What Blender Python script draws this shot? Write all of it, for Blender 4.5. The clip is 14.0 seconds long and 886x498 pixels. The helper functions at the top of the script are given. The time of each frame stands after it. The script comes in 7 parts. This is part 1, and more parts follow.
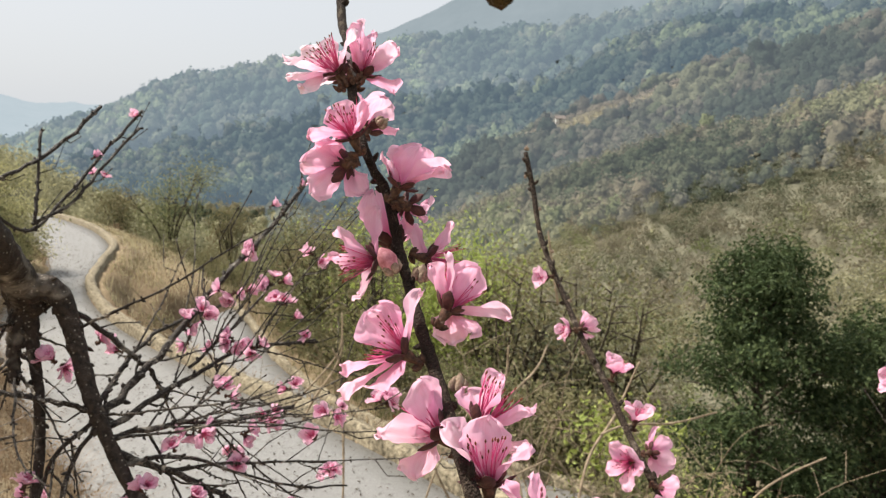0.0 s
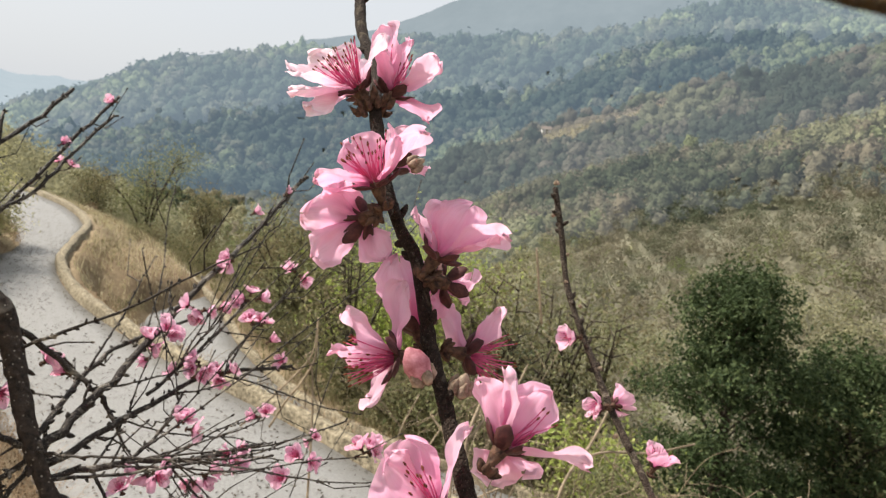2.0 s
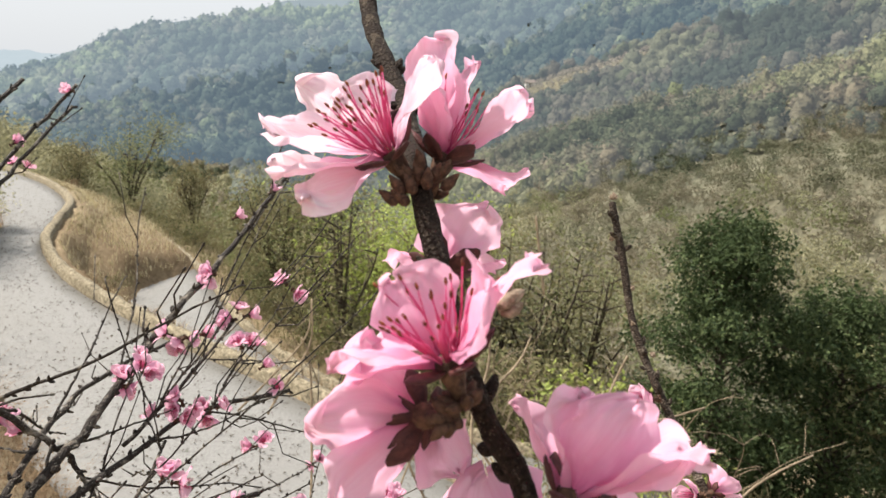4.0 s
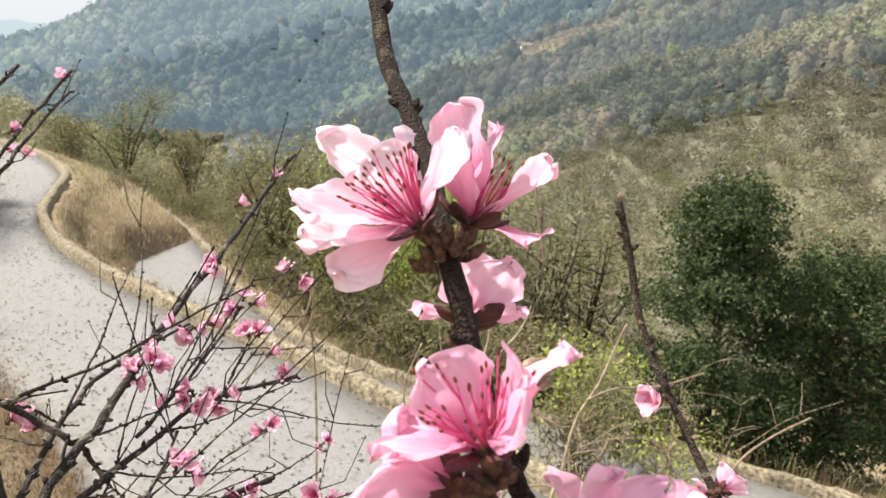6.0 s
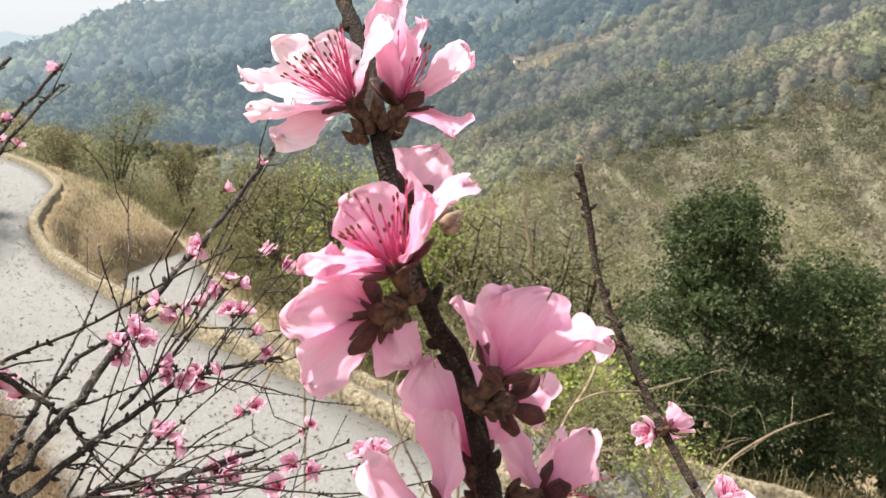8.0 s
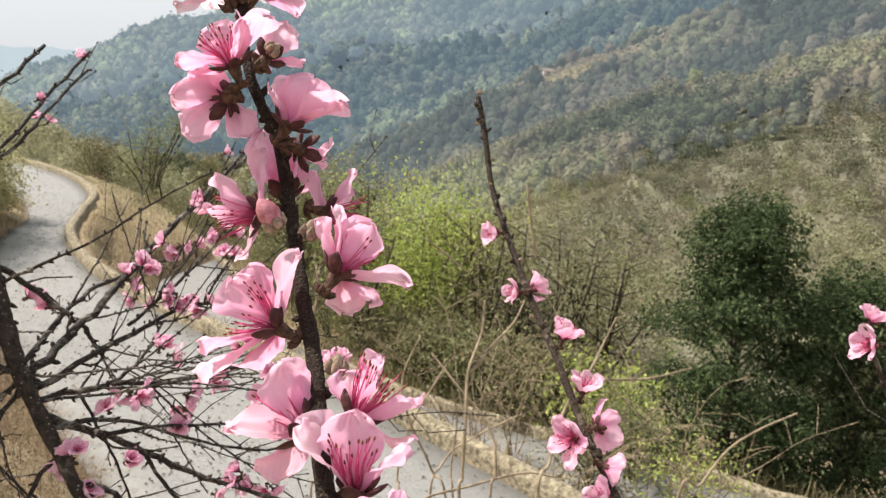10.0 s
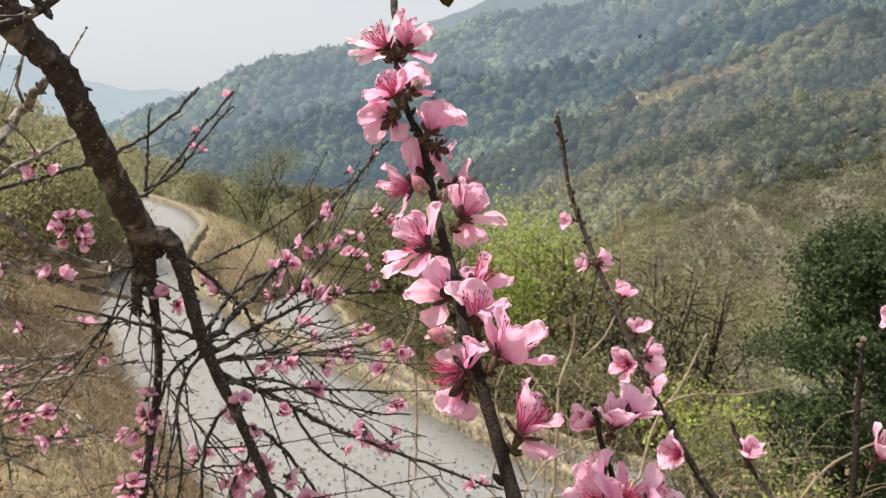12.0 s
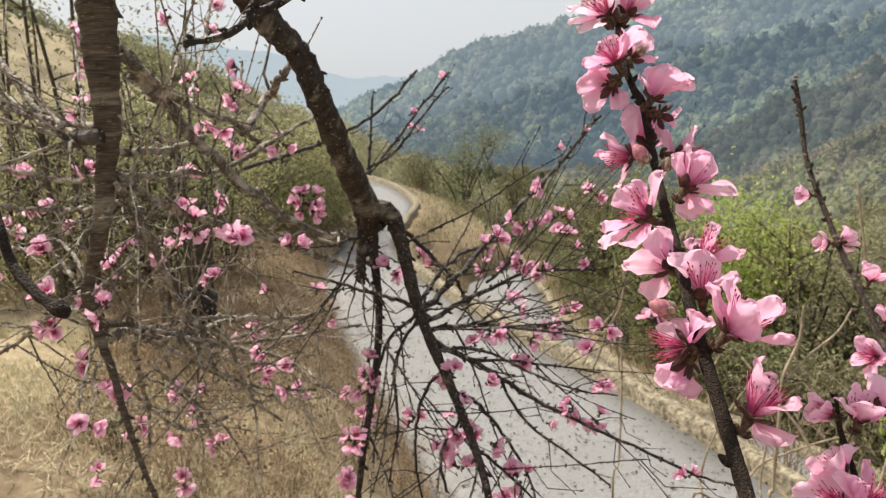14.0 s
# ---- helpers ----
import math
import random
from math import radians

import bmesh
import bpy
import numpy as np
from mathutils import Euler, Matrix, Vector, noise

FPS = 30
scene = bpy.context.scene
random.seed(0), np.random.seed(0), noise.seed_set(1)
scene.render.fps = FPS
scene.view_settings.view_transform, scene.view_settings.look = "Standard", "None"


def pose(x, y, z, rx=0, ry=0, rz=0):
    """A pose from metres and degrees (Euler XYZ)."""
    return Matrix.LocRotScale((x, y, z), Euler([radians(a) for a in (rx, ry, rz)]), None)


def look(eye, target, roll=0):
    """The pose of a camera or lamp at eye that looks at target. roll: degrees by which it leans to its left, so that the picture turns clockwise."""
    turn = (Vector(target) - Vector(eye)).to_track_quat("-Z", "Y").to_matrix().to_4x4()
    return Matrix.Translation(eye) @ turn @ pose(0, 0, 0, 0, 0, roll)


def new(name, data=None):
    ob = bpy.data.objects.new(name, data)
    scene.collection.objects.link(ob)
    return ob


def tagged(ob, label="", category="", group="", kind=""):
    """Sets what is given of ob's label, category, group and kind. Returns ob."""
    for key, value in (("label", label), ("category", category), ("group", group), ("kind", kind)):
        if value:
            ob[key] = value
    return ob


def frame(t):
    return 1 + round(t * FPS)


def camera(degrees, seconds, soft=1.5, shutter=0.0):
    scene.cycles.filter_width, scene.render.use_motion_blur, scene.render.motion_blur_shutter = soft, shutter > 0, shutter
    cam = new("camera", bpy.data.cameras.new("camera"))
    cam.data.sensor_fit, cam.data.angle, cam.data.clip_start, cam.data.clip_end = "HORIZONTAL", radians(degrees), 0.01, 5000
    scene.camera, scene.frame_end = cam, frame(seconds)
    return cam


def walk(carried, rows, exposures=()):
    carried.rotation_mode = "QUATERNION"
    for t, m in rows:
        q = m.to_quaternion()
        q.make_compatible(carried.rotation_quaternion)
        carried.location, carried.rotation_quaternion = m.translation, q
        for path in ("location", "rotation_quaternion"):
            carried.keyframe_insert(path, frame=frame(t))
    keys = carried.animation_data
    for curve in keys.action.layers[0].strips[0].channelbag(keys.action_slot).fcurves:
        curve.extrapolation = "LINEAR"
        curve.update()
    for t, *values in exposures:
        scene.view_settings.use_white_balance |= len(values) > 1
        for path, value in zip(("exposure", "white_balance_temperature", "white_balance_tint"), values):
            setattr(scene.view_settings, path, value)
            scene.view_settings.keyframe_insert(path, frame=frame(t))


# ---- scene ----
cam = camera(63.7, 14.0, 1.25)
PATH = [
    (0, (0.006, 0.02, 4.011), (-0.072, 1.994, 3.699), 1.2),
    (0.5, (0.005, 0.042, 4.018), (-0.068, 2.015, 3.701), 0.6),
    (1, (0.003, 0.066, 4.032), (-0.068, 2.041, 3.726), 1.5),
    (1.5, (0.0, 0.087, 4.036), (-0.03, 2.064, 3.736), 3.6),
    (2, (-0.019, 0.099, 4.024), (-0.037, 2.075, 3.722), 5.4),
    (2.5, (-0.026, 0.125, 4.009), (-0.015, 2.099, 3.685), 5.4),
    (3, (-0.034, 0.161, 4.018), (-0.017, 2.134, 3.691), 4.7),
    (5.5, (-0.048, 0.211, 4.074), (-0.025, 2.134, 3.525), 1.2),
    (6, (-0.05, 0.202, 4.066), (-0.02, 2.137, 3.562), 2.0),
    (6.5, (-0.05, 0.217, 4.074), (0.054, 2.164, 3.63), 2.6),
    (7, (-0.054, 0.228, 4.085), (0.078, 2.181, 3.673), 3.5),
    (7.5, (-0.043, 0.208, 4.065), (0.058, 2.153, 3.609), 2.6),
    (8, (-0.036, 0.176, 4.043), (0.012, 2.12, 3.576), 2.3),
    (8.5, (-0.018, 0.148, 4.019), (0.021, 2.091, 3.548), 1.5),
    (11, (0.045, -0.015, 4.004), (-0.114, 1.939, 3.608), 1.8),
    (11.5, (0.045, -0.059, 4.004), (-0.208, 1.889, 3.63), 0.6),
    (12, (0.041, -0.077, 4.0), (-0.251, 1.867, 3.632), 0.2),
    (12.5, (0.04, -0.073, 3.995), (-0.419, 1.827, 3.575), -2.6),
    (13, (0.04, -0.079, 3.995), (-0.599, 1.773, 3.59), -3.6),
    (13.5, (0.038, -0.081, 3.995), (-0.71, 1.728, 3.585), -3.1),
    (14, (0.036, -0.08, 3.995), (-0.798, 1.69, 3.581), -1.8),
]
walk(cam, [(t, look(eye, target, roll)) for t, eye, target, roll in PATH],
     [(0, 0.58), (3, 0.62), (5.5, 0.85), (8.5, 0.88), (11, 0.58), (14, 0.52)])

# camera's focus is on the near blossom
cam.data.dof.use_dof = True
cam.data.dof.focus_distance = 0.24
cam.data.dof.aperture_fstop = 46.0

# ---------------------------------------------------------------- light
SUN_AZ, SUN_EL = -72.0, 54.0          # degrees from +y towards +x, and above the horizon
world = bpy.data.worlds.new("sky")
scene.world = world
world.use_nodes = True
wn = world.node_tree.nodes
wl = world.node_tree.links
bg = wn["Background"]
sky = wn.new("ShaderNodeTexSky")
sky.sky_type = "NISHITA"
sky.sun_disc = False
sky.sun_elevation = radians(SUN_EL)
sky.sun_rotation = radians(SUN_AZ)
sky.air_density, sky.dust_density, sky.ozone_density = 1.0, 6.0, 1.0
veil = wn.new("ShaderNodeMix")
veil.data_type = "RGBA"
veil.inputs["Factor"].default_value = 0.72
veil.inputs["B"].default_value = (9.0, 9.35, 9.75, 1)
wl.new(sky.outputs[0], veil.inputs["A"])
wl.new(veil.outputs["Result"], bg.inputs["Color"])
bg.inputs["Strength"].default_value = 0.069

sun = new("sun", bpy.data.lights.new("sun", "SUN"))
sun.data.energy = 5.0
sun.data.angle = radians(1.2)
sun.data.color = (1.0, 0.935, 0.835)
sx, sy, sz = (math.sin(radians(SUN_AZ)) * math.cos(radians(SUN_EL)),
              math.cos(radians(SUN_AZ)) * math.cos(radians(SUN_EL)), math.sin(radians(SUN_EL)))
sun.matrix_world = look((sx * 30, sy * 30, sz * 30), (0, 0, 0))


# ---------------------------------------------------------------- materials
class Mat:
    """A small builder of node materials."""

    def __init__(self, name, rough=0.7, spec=0.3):
        self.m = bpy.data.materials.new(name)
        self.m.use_nodes = True
        self.t = self.m.node_tree
        self.b = self.t.nodes["Principled BSDF"]
        self.b.inputs["Roughness"].default_value = rough
        self.b.inputs["Specular IOR Level"].default_value = spec

    def n(self, kind, **inputs):
        node = self.t.nodes.new(kind)
        for k, v in inputs.items():
            node.inputs[k.replace("_", " ")].default_value = v
        return node

    def link(self, a, b):
        self.t.links.new(a, b)

    def coord(self, scale=(1, 1, 1), kind="Object"):
        c = self.n("ShaderNodeTexCoord")
        mp = self.n("ShaderNodeMapping")
        mp.inputs["Scale"].default_value = scale
        self.link(c.outputs[kind], mp.inputs["Vector"])
        return mp.outputs[0]

    def noise(self, scale, detail=4.0, rough=0.6, vec=None, distort=0.0):
        x = self.n("ShaderNodeTexNoise", Scale=scale, Detail=detail, Roughness=rough, Distortion=distort)
        if vec is not None:
            self.link(vec, x.inputs["Vector"])
        return x.outputs["Fac"]

    def ramp(self, fac, *stops):
        r = self.n("ShaderNodeValToRGB")
        e = r.color_ramp.elements
        while len(e) < len(stops):
            e.new(0.5)
        for k, (p, c) in enumerate(stops):
            e[k].position = p
            e[k].color = (*c, 1) if len(c) == 3 else c
        self.link(fac, r.inputs["Fac"])
        return r.outputs["Color"]

    def mix(self, fac, a, b, blend="MIX"):
        x = self.n("ShaderNodeMix")
        x.data_type, x.blend_type = "RGBA", blend
        for key, v in (("Factor", fac), ("A", a), ("B", b)):
            s = [i for i in x.inputs if i.name == key and (i.type == "RGBA" or key == "Factor" and i.type == "VALUE")][0]
            if isinstance(v, (int, float)):
                s.default_value = v
            elif isinstance(v, tuple):
                s.default_value = (*v, 1) if len(v) == 3 else v
            else:
                self.link(v, s)
        return [o for o in x.outputs if o.type == "RGBA"][0]

    def bump(self, fac, strength=0.3, dist=0.01):
        x = self.n("ShaderNodeBump", Strength=strength, Distance=dist)
        self.link(fac, x.inputs["Height"])
        self.link(x.outputs[0], self.b.inputs["Normal"])

    def base(self, col):
        if isinstance(col, tuple):
            self.b.inputs["Base Color"].default_value = (*col, 1)
        else:
            self.link(col, self.b.inputs["Base Color"])

    def leafy(self, col, amount=0.4):
        """Lets light through: thin tissue."""
        tr = self.n("ShaderNodeBsdfTranslucent")
        if isinstance(col, tuple):
            tr.inputs["Color"].default_value = (*col, 1)
        else:
            self.link(col, tr.inputs["Color"])
        mx = self.n("ShaderNodeMixShader", Fac=amount)
        self.link(self.b.outputs[0], mx.inputs[1])
        self.link(tr.outputs[0], mx.inputs[2])
        self.link(mx.outputs[0], self.t.nodes["Material Output"].inputs["Surface"])


def bark_material(name, dark, mid, pale, scale, patch=0.56, stretch=(1, 1, 1), rough=0.75, spec=0.15):
    k = Mat(name, rough, spec)
    v = k.coord(stretch)
    fine = k.noise(scale * 6, 5, 0.7, v)
    big = k.noise(scale, 3, 0.6, v, 0.6)
    spots = k.n("ShaderNodeTexVoronoi", Scale=scale * 9)
    k.link(v, spots.inputs["Vector"])
    c = k.ramp(fine, (0.3, dark), (0.62, mid), (0.82, pale))
    c = k.mix(k.ramp(big, (patch, (0, 0, 0)), (patch + 0.14, (1, 1, 1))), c, k.mix(fine, mid, pale))
    c = k.mix(k.ramp(spots.outputs["Distance"], (0.1, (0.8, 0.8, 0.8)), (0.2, (0, 0, 0))), c, pale)
    k.base(c)
    k.bump(k.mix(0.5, fine, spots.outputs["Distance"]), 1.0, 0.0026)
    return k.m


def leaf_material(name, a, b, c, amount=0.35, rough=0.55, patch=0.9, spec=0.3):
    """Leaves: a hue for each leaf between a and b, drifting to c in broad patches."""
    k = Mat(name, rough, spec)
    geo = k.n("ShaderNodeNewGeometry")
    per = k.ramp(geo.outputs["Random Per Island"], (0.0, a), (1.0, b))
    broad = k.noise(patch, 3, 0.6, k.coord())
    col = k.mix(k.ramp(broad, (0.42, (0, 0, 0)), (0.62, (1, 1, 1))), per, c)
    k.base(col)
    k.leafy(col, amount)
    return k.m


BANDED = bark_material("banded bark", (0.026, 0.019, 0.014), (0.115, 0.085, 0.06), (0.3, 0.26, 0.2), 30, 0.55, (0.25, 0.25, 2.4))
BARK = bark_material("old bark", (0.008, 0.006, 0.0045), (0.05, 0.036, 0.027), (0.33, 0.29, 0.235), 24, 0.55, (1, 1, 1), 0.75, 0.2)
GREYSHOOT = bark_material("grey shoot bark", (0.014, 0.01, 0.008), (0.066, 0.048, 0.036), (0.33, 0.28, 0.22), 130, 0.56)
SHOOT = bark_material("young bark", (0.012, 0.008, 0.006), (0.042, 0.028, 0.02), (0.2, 0.16, 0.115), 150, 0.6)
TAWNY = bark_material("tawny twig bark", (0.03, 0.018, 0.007), (0.095, 0.062, 0.023), (0.2, 0.145, 0.075), 150, 0.6)
# paler copy of the twig bark below: sunlight on the left branches painted in
LIT_TWIG = bark_material("sunlit grey twig bark", (0.03, 0.022, 0.016), (0.19, 0.155, 0.12), (0.6, 0.54, 0.45), 55, 0.46)
TWIG = bark_material("twig bark", (0.012, 0.009, 0.007), (0.036, 0.027, 0.021), (0.42, 0.37, 0.3), 60, 0.55, (1, 1, 1), 0.6, 0.25)


def petal_material(name, claw, low, mid, edge):
    k = Mat(name, 0.5, 0.25)
    uv = k.n("ShaderNodeTexCoord").outputs["UV"]
    sep = k.n("ShaderNodeSeparateXYZ")
    k.link(uv, sep.inputs[0])
    along = k.ramp(sep.outputs["Y"], (0.0, claw), (0.2, low), (0.5, mid), (1.0, edge))
    mp = k.n("ShaderNodeMapping")
    mp.inputs["Scale"].default_value = (26, 1.5, 1)
    k.link(uv, mp.inputs["Vector"])
    veins = k.noise(1.0, 3, 0.6, mp.outputs[0], 0.4)
    col = k.mix(k.ramp(veins, (0.45, (0, 0, 0)), (0.75, (0.4, 0.4, 0.4))), along, (0.76, 0.24, 0.45))
    info = k.n("ShaderNodeObjectInfo")
    tone = k.ramp(info.outputs["Random"], (0.0, (0.0, 0.0, 0.0)), (1.0, (0.6, 0.6, 0.6)))
    col = k.mix(tone, col, k.mix(0.6, col, (0.95, 0.80, 0.86)))
    blot = k.noise(180, 3, 0.6, k.coord())
    col = k.mix(k.ramp(blot, (0.5, (0, 0, 0)), (0.8, (0.3, 0.3, 0.3))), col, (0.94, 0.74, 0.82))
    k.base(col)
    k.bump(veins, 0.25, 0.0004)
    k.leafy(col, 0.5)
    return k.m


def plain(name, a, b, scale, rough=0.6, bump=0.3, dist=0.001, spec=0.3, amount=0.0):
    k = Mat(name, rough, spec)
    f = k.noise(scale, 4, 0.65, k.coord())
    c = k.ramp(f, (0.32, a), (0.7, b))
    k.base(c)
    k.bump(f, bump, dist)
    if amount:
        k.leafy(c, amount)
    return k.m


PETAL = petal_material("petal", (0.58, 0.05, 0.20), (0.78, 0.22, 0.44), (0.87, 0.43, 0.63), (0.91, 0.57, 0.72))
PALE_PETAL = petal_material("faded petal", (0.62, 0.1, 0.25), (0.86, 0.42, 0.6), (0.92, 0.66, 0.78), (0.95, 0.8, 0.87))
SEPAL = plain("sepal", (0.026, 0.007, 0.009), (0.12, 0.04, 0.034), 420, 0.65, 0.7, 0.0007)
CALYX = plain("calyx", (0.018, 0.008, 0.006), (0.15, 0.08, 0.048), 520, 0.8, 0.9, 0.0009)
FILAMENT = plain("filament", (0.6, 0.04, 0.18), (0.82, 0.22, 0.42), 120, 0.5, 0.0, 0.001, 0.3, 0.3)
ANTHER = plain("anther", (0.07, 0.012, 0.012), (0.3, 0.09, 0.03), 900, 0.7, 0.0)
FUZZ = plain("bud scale", (0.12, 0.07, 0.045), (0.42, 0.34, 0.25), 420, 0.85, 0.6, 0.0007)
ROSEBUD = plain("closed petal", (0.3, 0.07, 0.09), (0.74, 0.37, 0.42), 260, 0.6, 0.3, 0.0006, 0.3, 0.2)


def wood_material(name, tones, amount, distance=None, grain=0.8, gaps=0.5):
    """Crowns of mixed woods: each tree has its own hue among tones. distance: even emission painted in for haze."""
    k = Mat(name, 0.85, 0.1)
    tone = k.n("ShaderNodeAttribute")
    tone.attribute_name = "tone"
    col = k.ramp(tone.outputs["Fac"], *[(p, c) for p, c in tones])
    geo = k.n("ShaderNodeNewGeometry")
    col = k.mix(k.ramp(geo.outputs["Random Per Island"], (0.0, (0.0, 0.0, 0.0)), (1.0, (0.06, 0.06, 0.06))), col, (0.2, 0.2, 0.14))
    v = k.coord()
    # dark noise flecks painted in for the shaded gaps between leaf clumps
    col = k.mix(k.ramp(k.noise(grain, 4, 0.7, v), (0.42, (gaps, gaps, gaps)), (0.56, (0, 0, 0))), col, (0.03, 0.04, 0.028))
    k.bump(k.noise(grain * 1.4, 3, 0.7, v), 0.8, 1.2 / grain)
    k.base(col)
    k.leafy(col, amount)
    # haze painted in as an even bluish glow on the crowns
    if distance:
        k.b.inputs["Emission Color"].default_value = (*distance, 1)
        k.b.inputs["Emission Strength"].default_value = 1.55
    return k.m


# all but the pale scrub glow with painted haze, stronger farther off
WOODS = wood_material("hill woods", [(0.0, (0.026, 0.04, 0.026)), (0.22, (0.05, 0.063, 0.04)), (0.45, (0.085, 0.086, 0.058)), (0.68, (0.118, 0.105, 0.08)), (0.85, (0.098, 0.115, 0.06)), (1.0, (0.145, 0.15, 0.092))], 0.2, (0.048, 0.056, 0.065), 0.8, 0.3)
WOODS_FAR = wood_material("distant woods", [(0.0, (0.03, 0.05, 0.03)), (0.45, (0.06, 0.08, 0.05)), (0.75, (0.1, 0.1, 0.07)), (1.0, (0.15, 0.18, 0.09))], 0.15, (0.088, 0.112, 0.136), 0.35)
# darker copy of the distant woods, shade and thinner haze put into colour
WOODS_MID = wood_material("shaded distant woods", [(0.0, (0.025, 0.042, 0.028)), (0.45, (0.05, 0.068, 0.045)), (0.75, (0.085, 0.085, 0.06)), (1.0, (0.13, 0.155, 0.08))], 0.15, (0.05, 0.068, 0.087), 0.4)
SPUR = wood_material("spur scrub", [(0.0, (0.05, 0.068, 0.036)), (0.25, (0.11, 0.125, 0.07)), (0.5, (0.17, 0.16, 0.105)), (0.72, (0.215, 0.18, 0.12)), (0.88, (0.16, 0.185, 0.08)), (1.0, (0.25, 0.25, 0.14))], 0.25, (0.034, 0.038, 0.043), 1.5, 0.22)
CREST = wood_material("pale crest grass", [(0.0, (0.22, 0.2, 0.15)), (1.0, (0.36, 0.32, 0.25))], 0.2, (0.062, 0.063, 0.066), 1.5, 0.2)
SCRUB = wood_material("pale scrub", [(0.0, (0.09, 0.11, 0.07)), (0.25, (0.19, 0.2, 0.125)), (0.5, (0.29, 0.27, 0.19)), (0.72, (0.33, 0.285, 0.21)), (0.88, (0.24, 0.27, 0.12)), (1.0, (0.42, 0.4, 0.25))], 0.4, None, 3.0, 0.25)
EVERGREEN = leaf_material("dark evergreen leaves", (0.014, 0.03, 0.012), (0.13, 0.165, 0.068), (0.05, 0.074, 0.028), 0.25, 0.6, 1.3, 0.15)
FRESH = leaf_material("fresh yellow green leaves", (0.25, 0.3, 0.06), (0.56, 0.6, 0.2), (0.38, 0.46, 0.13), 0.45, 0.6, 1.2)
GREEN = leaf_material("green shrub leaves", (0.065, 0.09, 0.03), (0.33, 0.34, 0.16), (0.26, 0.25, 0.125), 0.4, 0.6, 0.9)
BUSHLEAF = leaf_material("yellowish bush leaves", (0.13, 0.14, 0.055), (0.6, 0.57, 0.3), (0.46, 0.43, 0.22), 0.45, 0.55, 1.1)
OLIVE = leaf_material("olive shrub leaves", (0.07, 0.076, 0.032), (0.28, 0.26, 0.13), (0.24, 0.2, 0.11), 0.35, 0.65, 0.8)
BROWN = leaf_material("dry weeds", (0.065, 0.043, 0.026), (0.37, 0.26, 0.16), (0.22, 0.15, 0.09), 0.3, 0.8, 1.4, 0.15)
STRAW = leaf_material("dry grass", (0.36, 0.31, 0.18), (0.62, 0.55, 0.37), (0.44, 0.39, 0.23), 0.3, 0.75, 0.8, 0.15)
PALEWOOD = plain("pale dry stems", (0.13, 0.095, 0.06), (0.36, 0.28, 0.19), 30, 0.75, 0.3, 0.001)
DARKWOOD = plain("dark stems", (0.03, 0.023, 0.017), (0.11, 0.085, 0.06), 24, 0.85, 0.5, 0.003)
CHAR = plain("charred wood", (0.008, 0.007, 0.006), (0.05, 0.04, 0.032), 18, 0.9, 0.8, 0.02)
KERB = plain("weathered kerb", (0.05, 0.04, 0.026), (0.37, 0.315, 0.215), 16, 0.9, 0.9, 0.02)
LITTER = plain("leaf litter", (0.04, 0.032, 0.026), (0.13, 0.1, 0.07), 40, 0.9, 0.2, 0.003)
WHITEWASH = plain("pale render", (0.6, 0.58, 0.54), (0.8, 0.78, 0.74), 2, 0.8, 0.2, 0.01)
ROOFTILE = plain("grey roof tiles", (0.12, 0.1, 0.09), (0.25, 0.22, 0.2), 3, 0.8, 0.3, 0.02)


def road_material():
    k = Mat("worn concrete road", 0.6, 0.4)
    v = k.coord()
    f = k.noise(26, 6, 0.75, v)
    big = k.noise(0.55, 4, 0.65, v, 0.8)
    spot = k.noise(7, 5, 0.8, v)
    c = k.ramp(f, (0.3, (0.125, 0.122, 0.116)), (0.7, (0.275, 0.27, 0.259)))
    c = k.mix(k.ramp(big, (0.4, (0, 0, 0)), (0.66, (0.75, 0.75, 0.75))), c, (0.19, 0.185, 0.175))
    c = k.mix(k.ramp(spot, (0.56, (0, 0, 0)), (0.66, (0.9, 0.9, 0.9))), c, (0.07, 0.064, 0.052))
    k.base(c)
    k.bump(f, 0.35, 0.006)
    return k.m


def ground_material():
    """Bare earth, straw and leaf mould; the sheet's attribute 'cover' says how grassy a spot is, 'forest' how wooded."""
    k = Mat("ground", 0.95, 0.1)
    v = k.coord()
    fine = k.noise(9, 6, 0.75, v)
    mid = k.noise(0.7, 5, 0.65, v)
    soil = k.ramp(fine, (0.3, (0.085, 0.058, 0.034)), (0.7, (0.24, 0.175, 0.11)))
    straw = k.ramp(fine, (0.28, (0.26, 0.2, 0.11)), (0.55, (0.5, 0.41, 0.26)), (0.8, (0.64, 0.55, 0.38)))
    broad = k.noise(0.02, 5, 0.65, v)
    mould = k.mix(k.noise(0.16, 5, 0.75, v), (0.11, 0.115, 0.08), (0.22, 0.205, 0.15))
    mould = k.mix(k.ramp(broad, (0.45, (0, 0, 0)), (0.66, (0.4, 0.4, 0.4))), mould, (0.19, 0.16, 0.105))
    a1 = k.n("ShaderNodeAttribute")
    a1.attribute_name = "cover"
    a2 = k.n("ShaderNodeAttribute")
    a2.attribute_name = "forest"
    c = k.mix(a1.outputs["Fac"], soil, straw)
    c = k.mix(k.ramp(mid, (0.5, (0, 0, 0)), (0.66, (0.6, 0.6, 0.6))), c, soil)
    c = k.mix(a2.outputs["Fac"], c, mould)
    k.base(c)
    k.bump(fine, 0.6, 0.03)
    return k.m


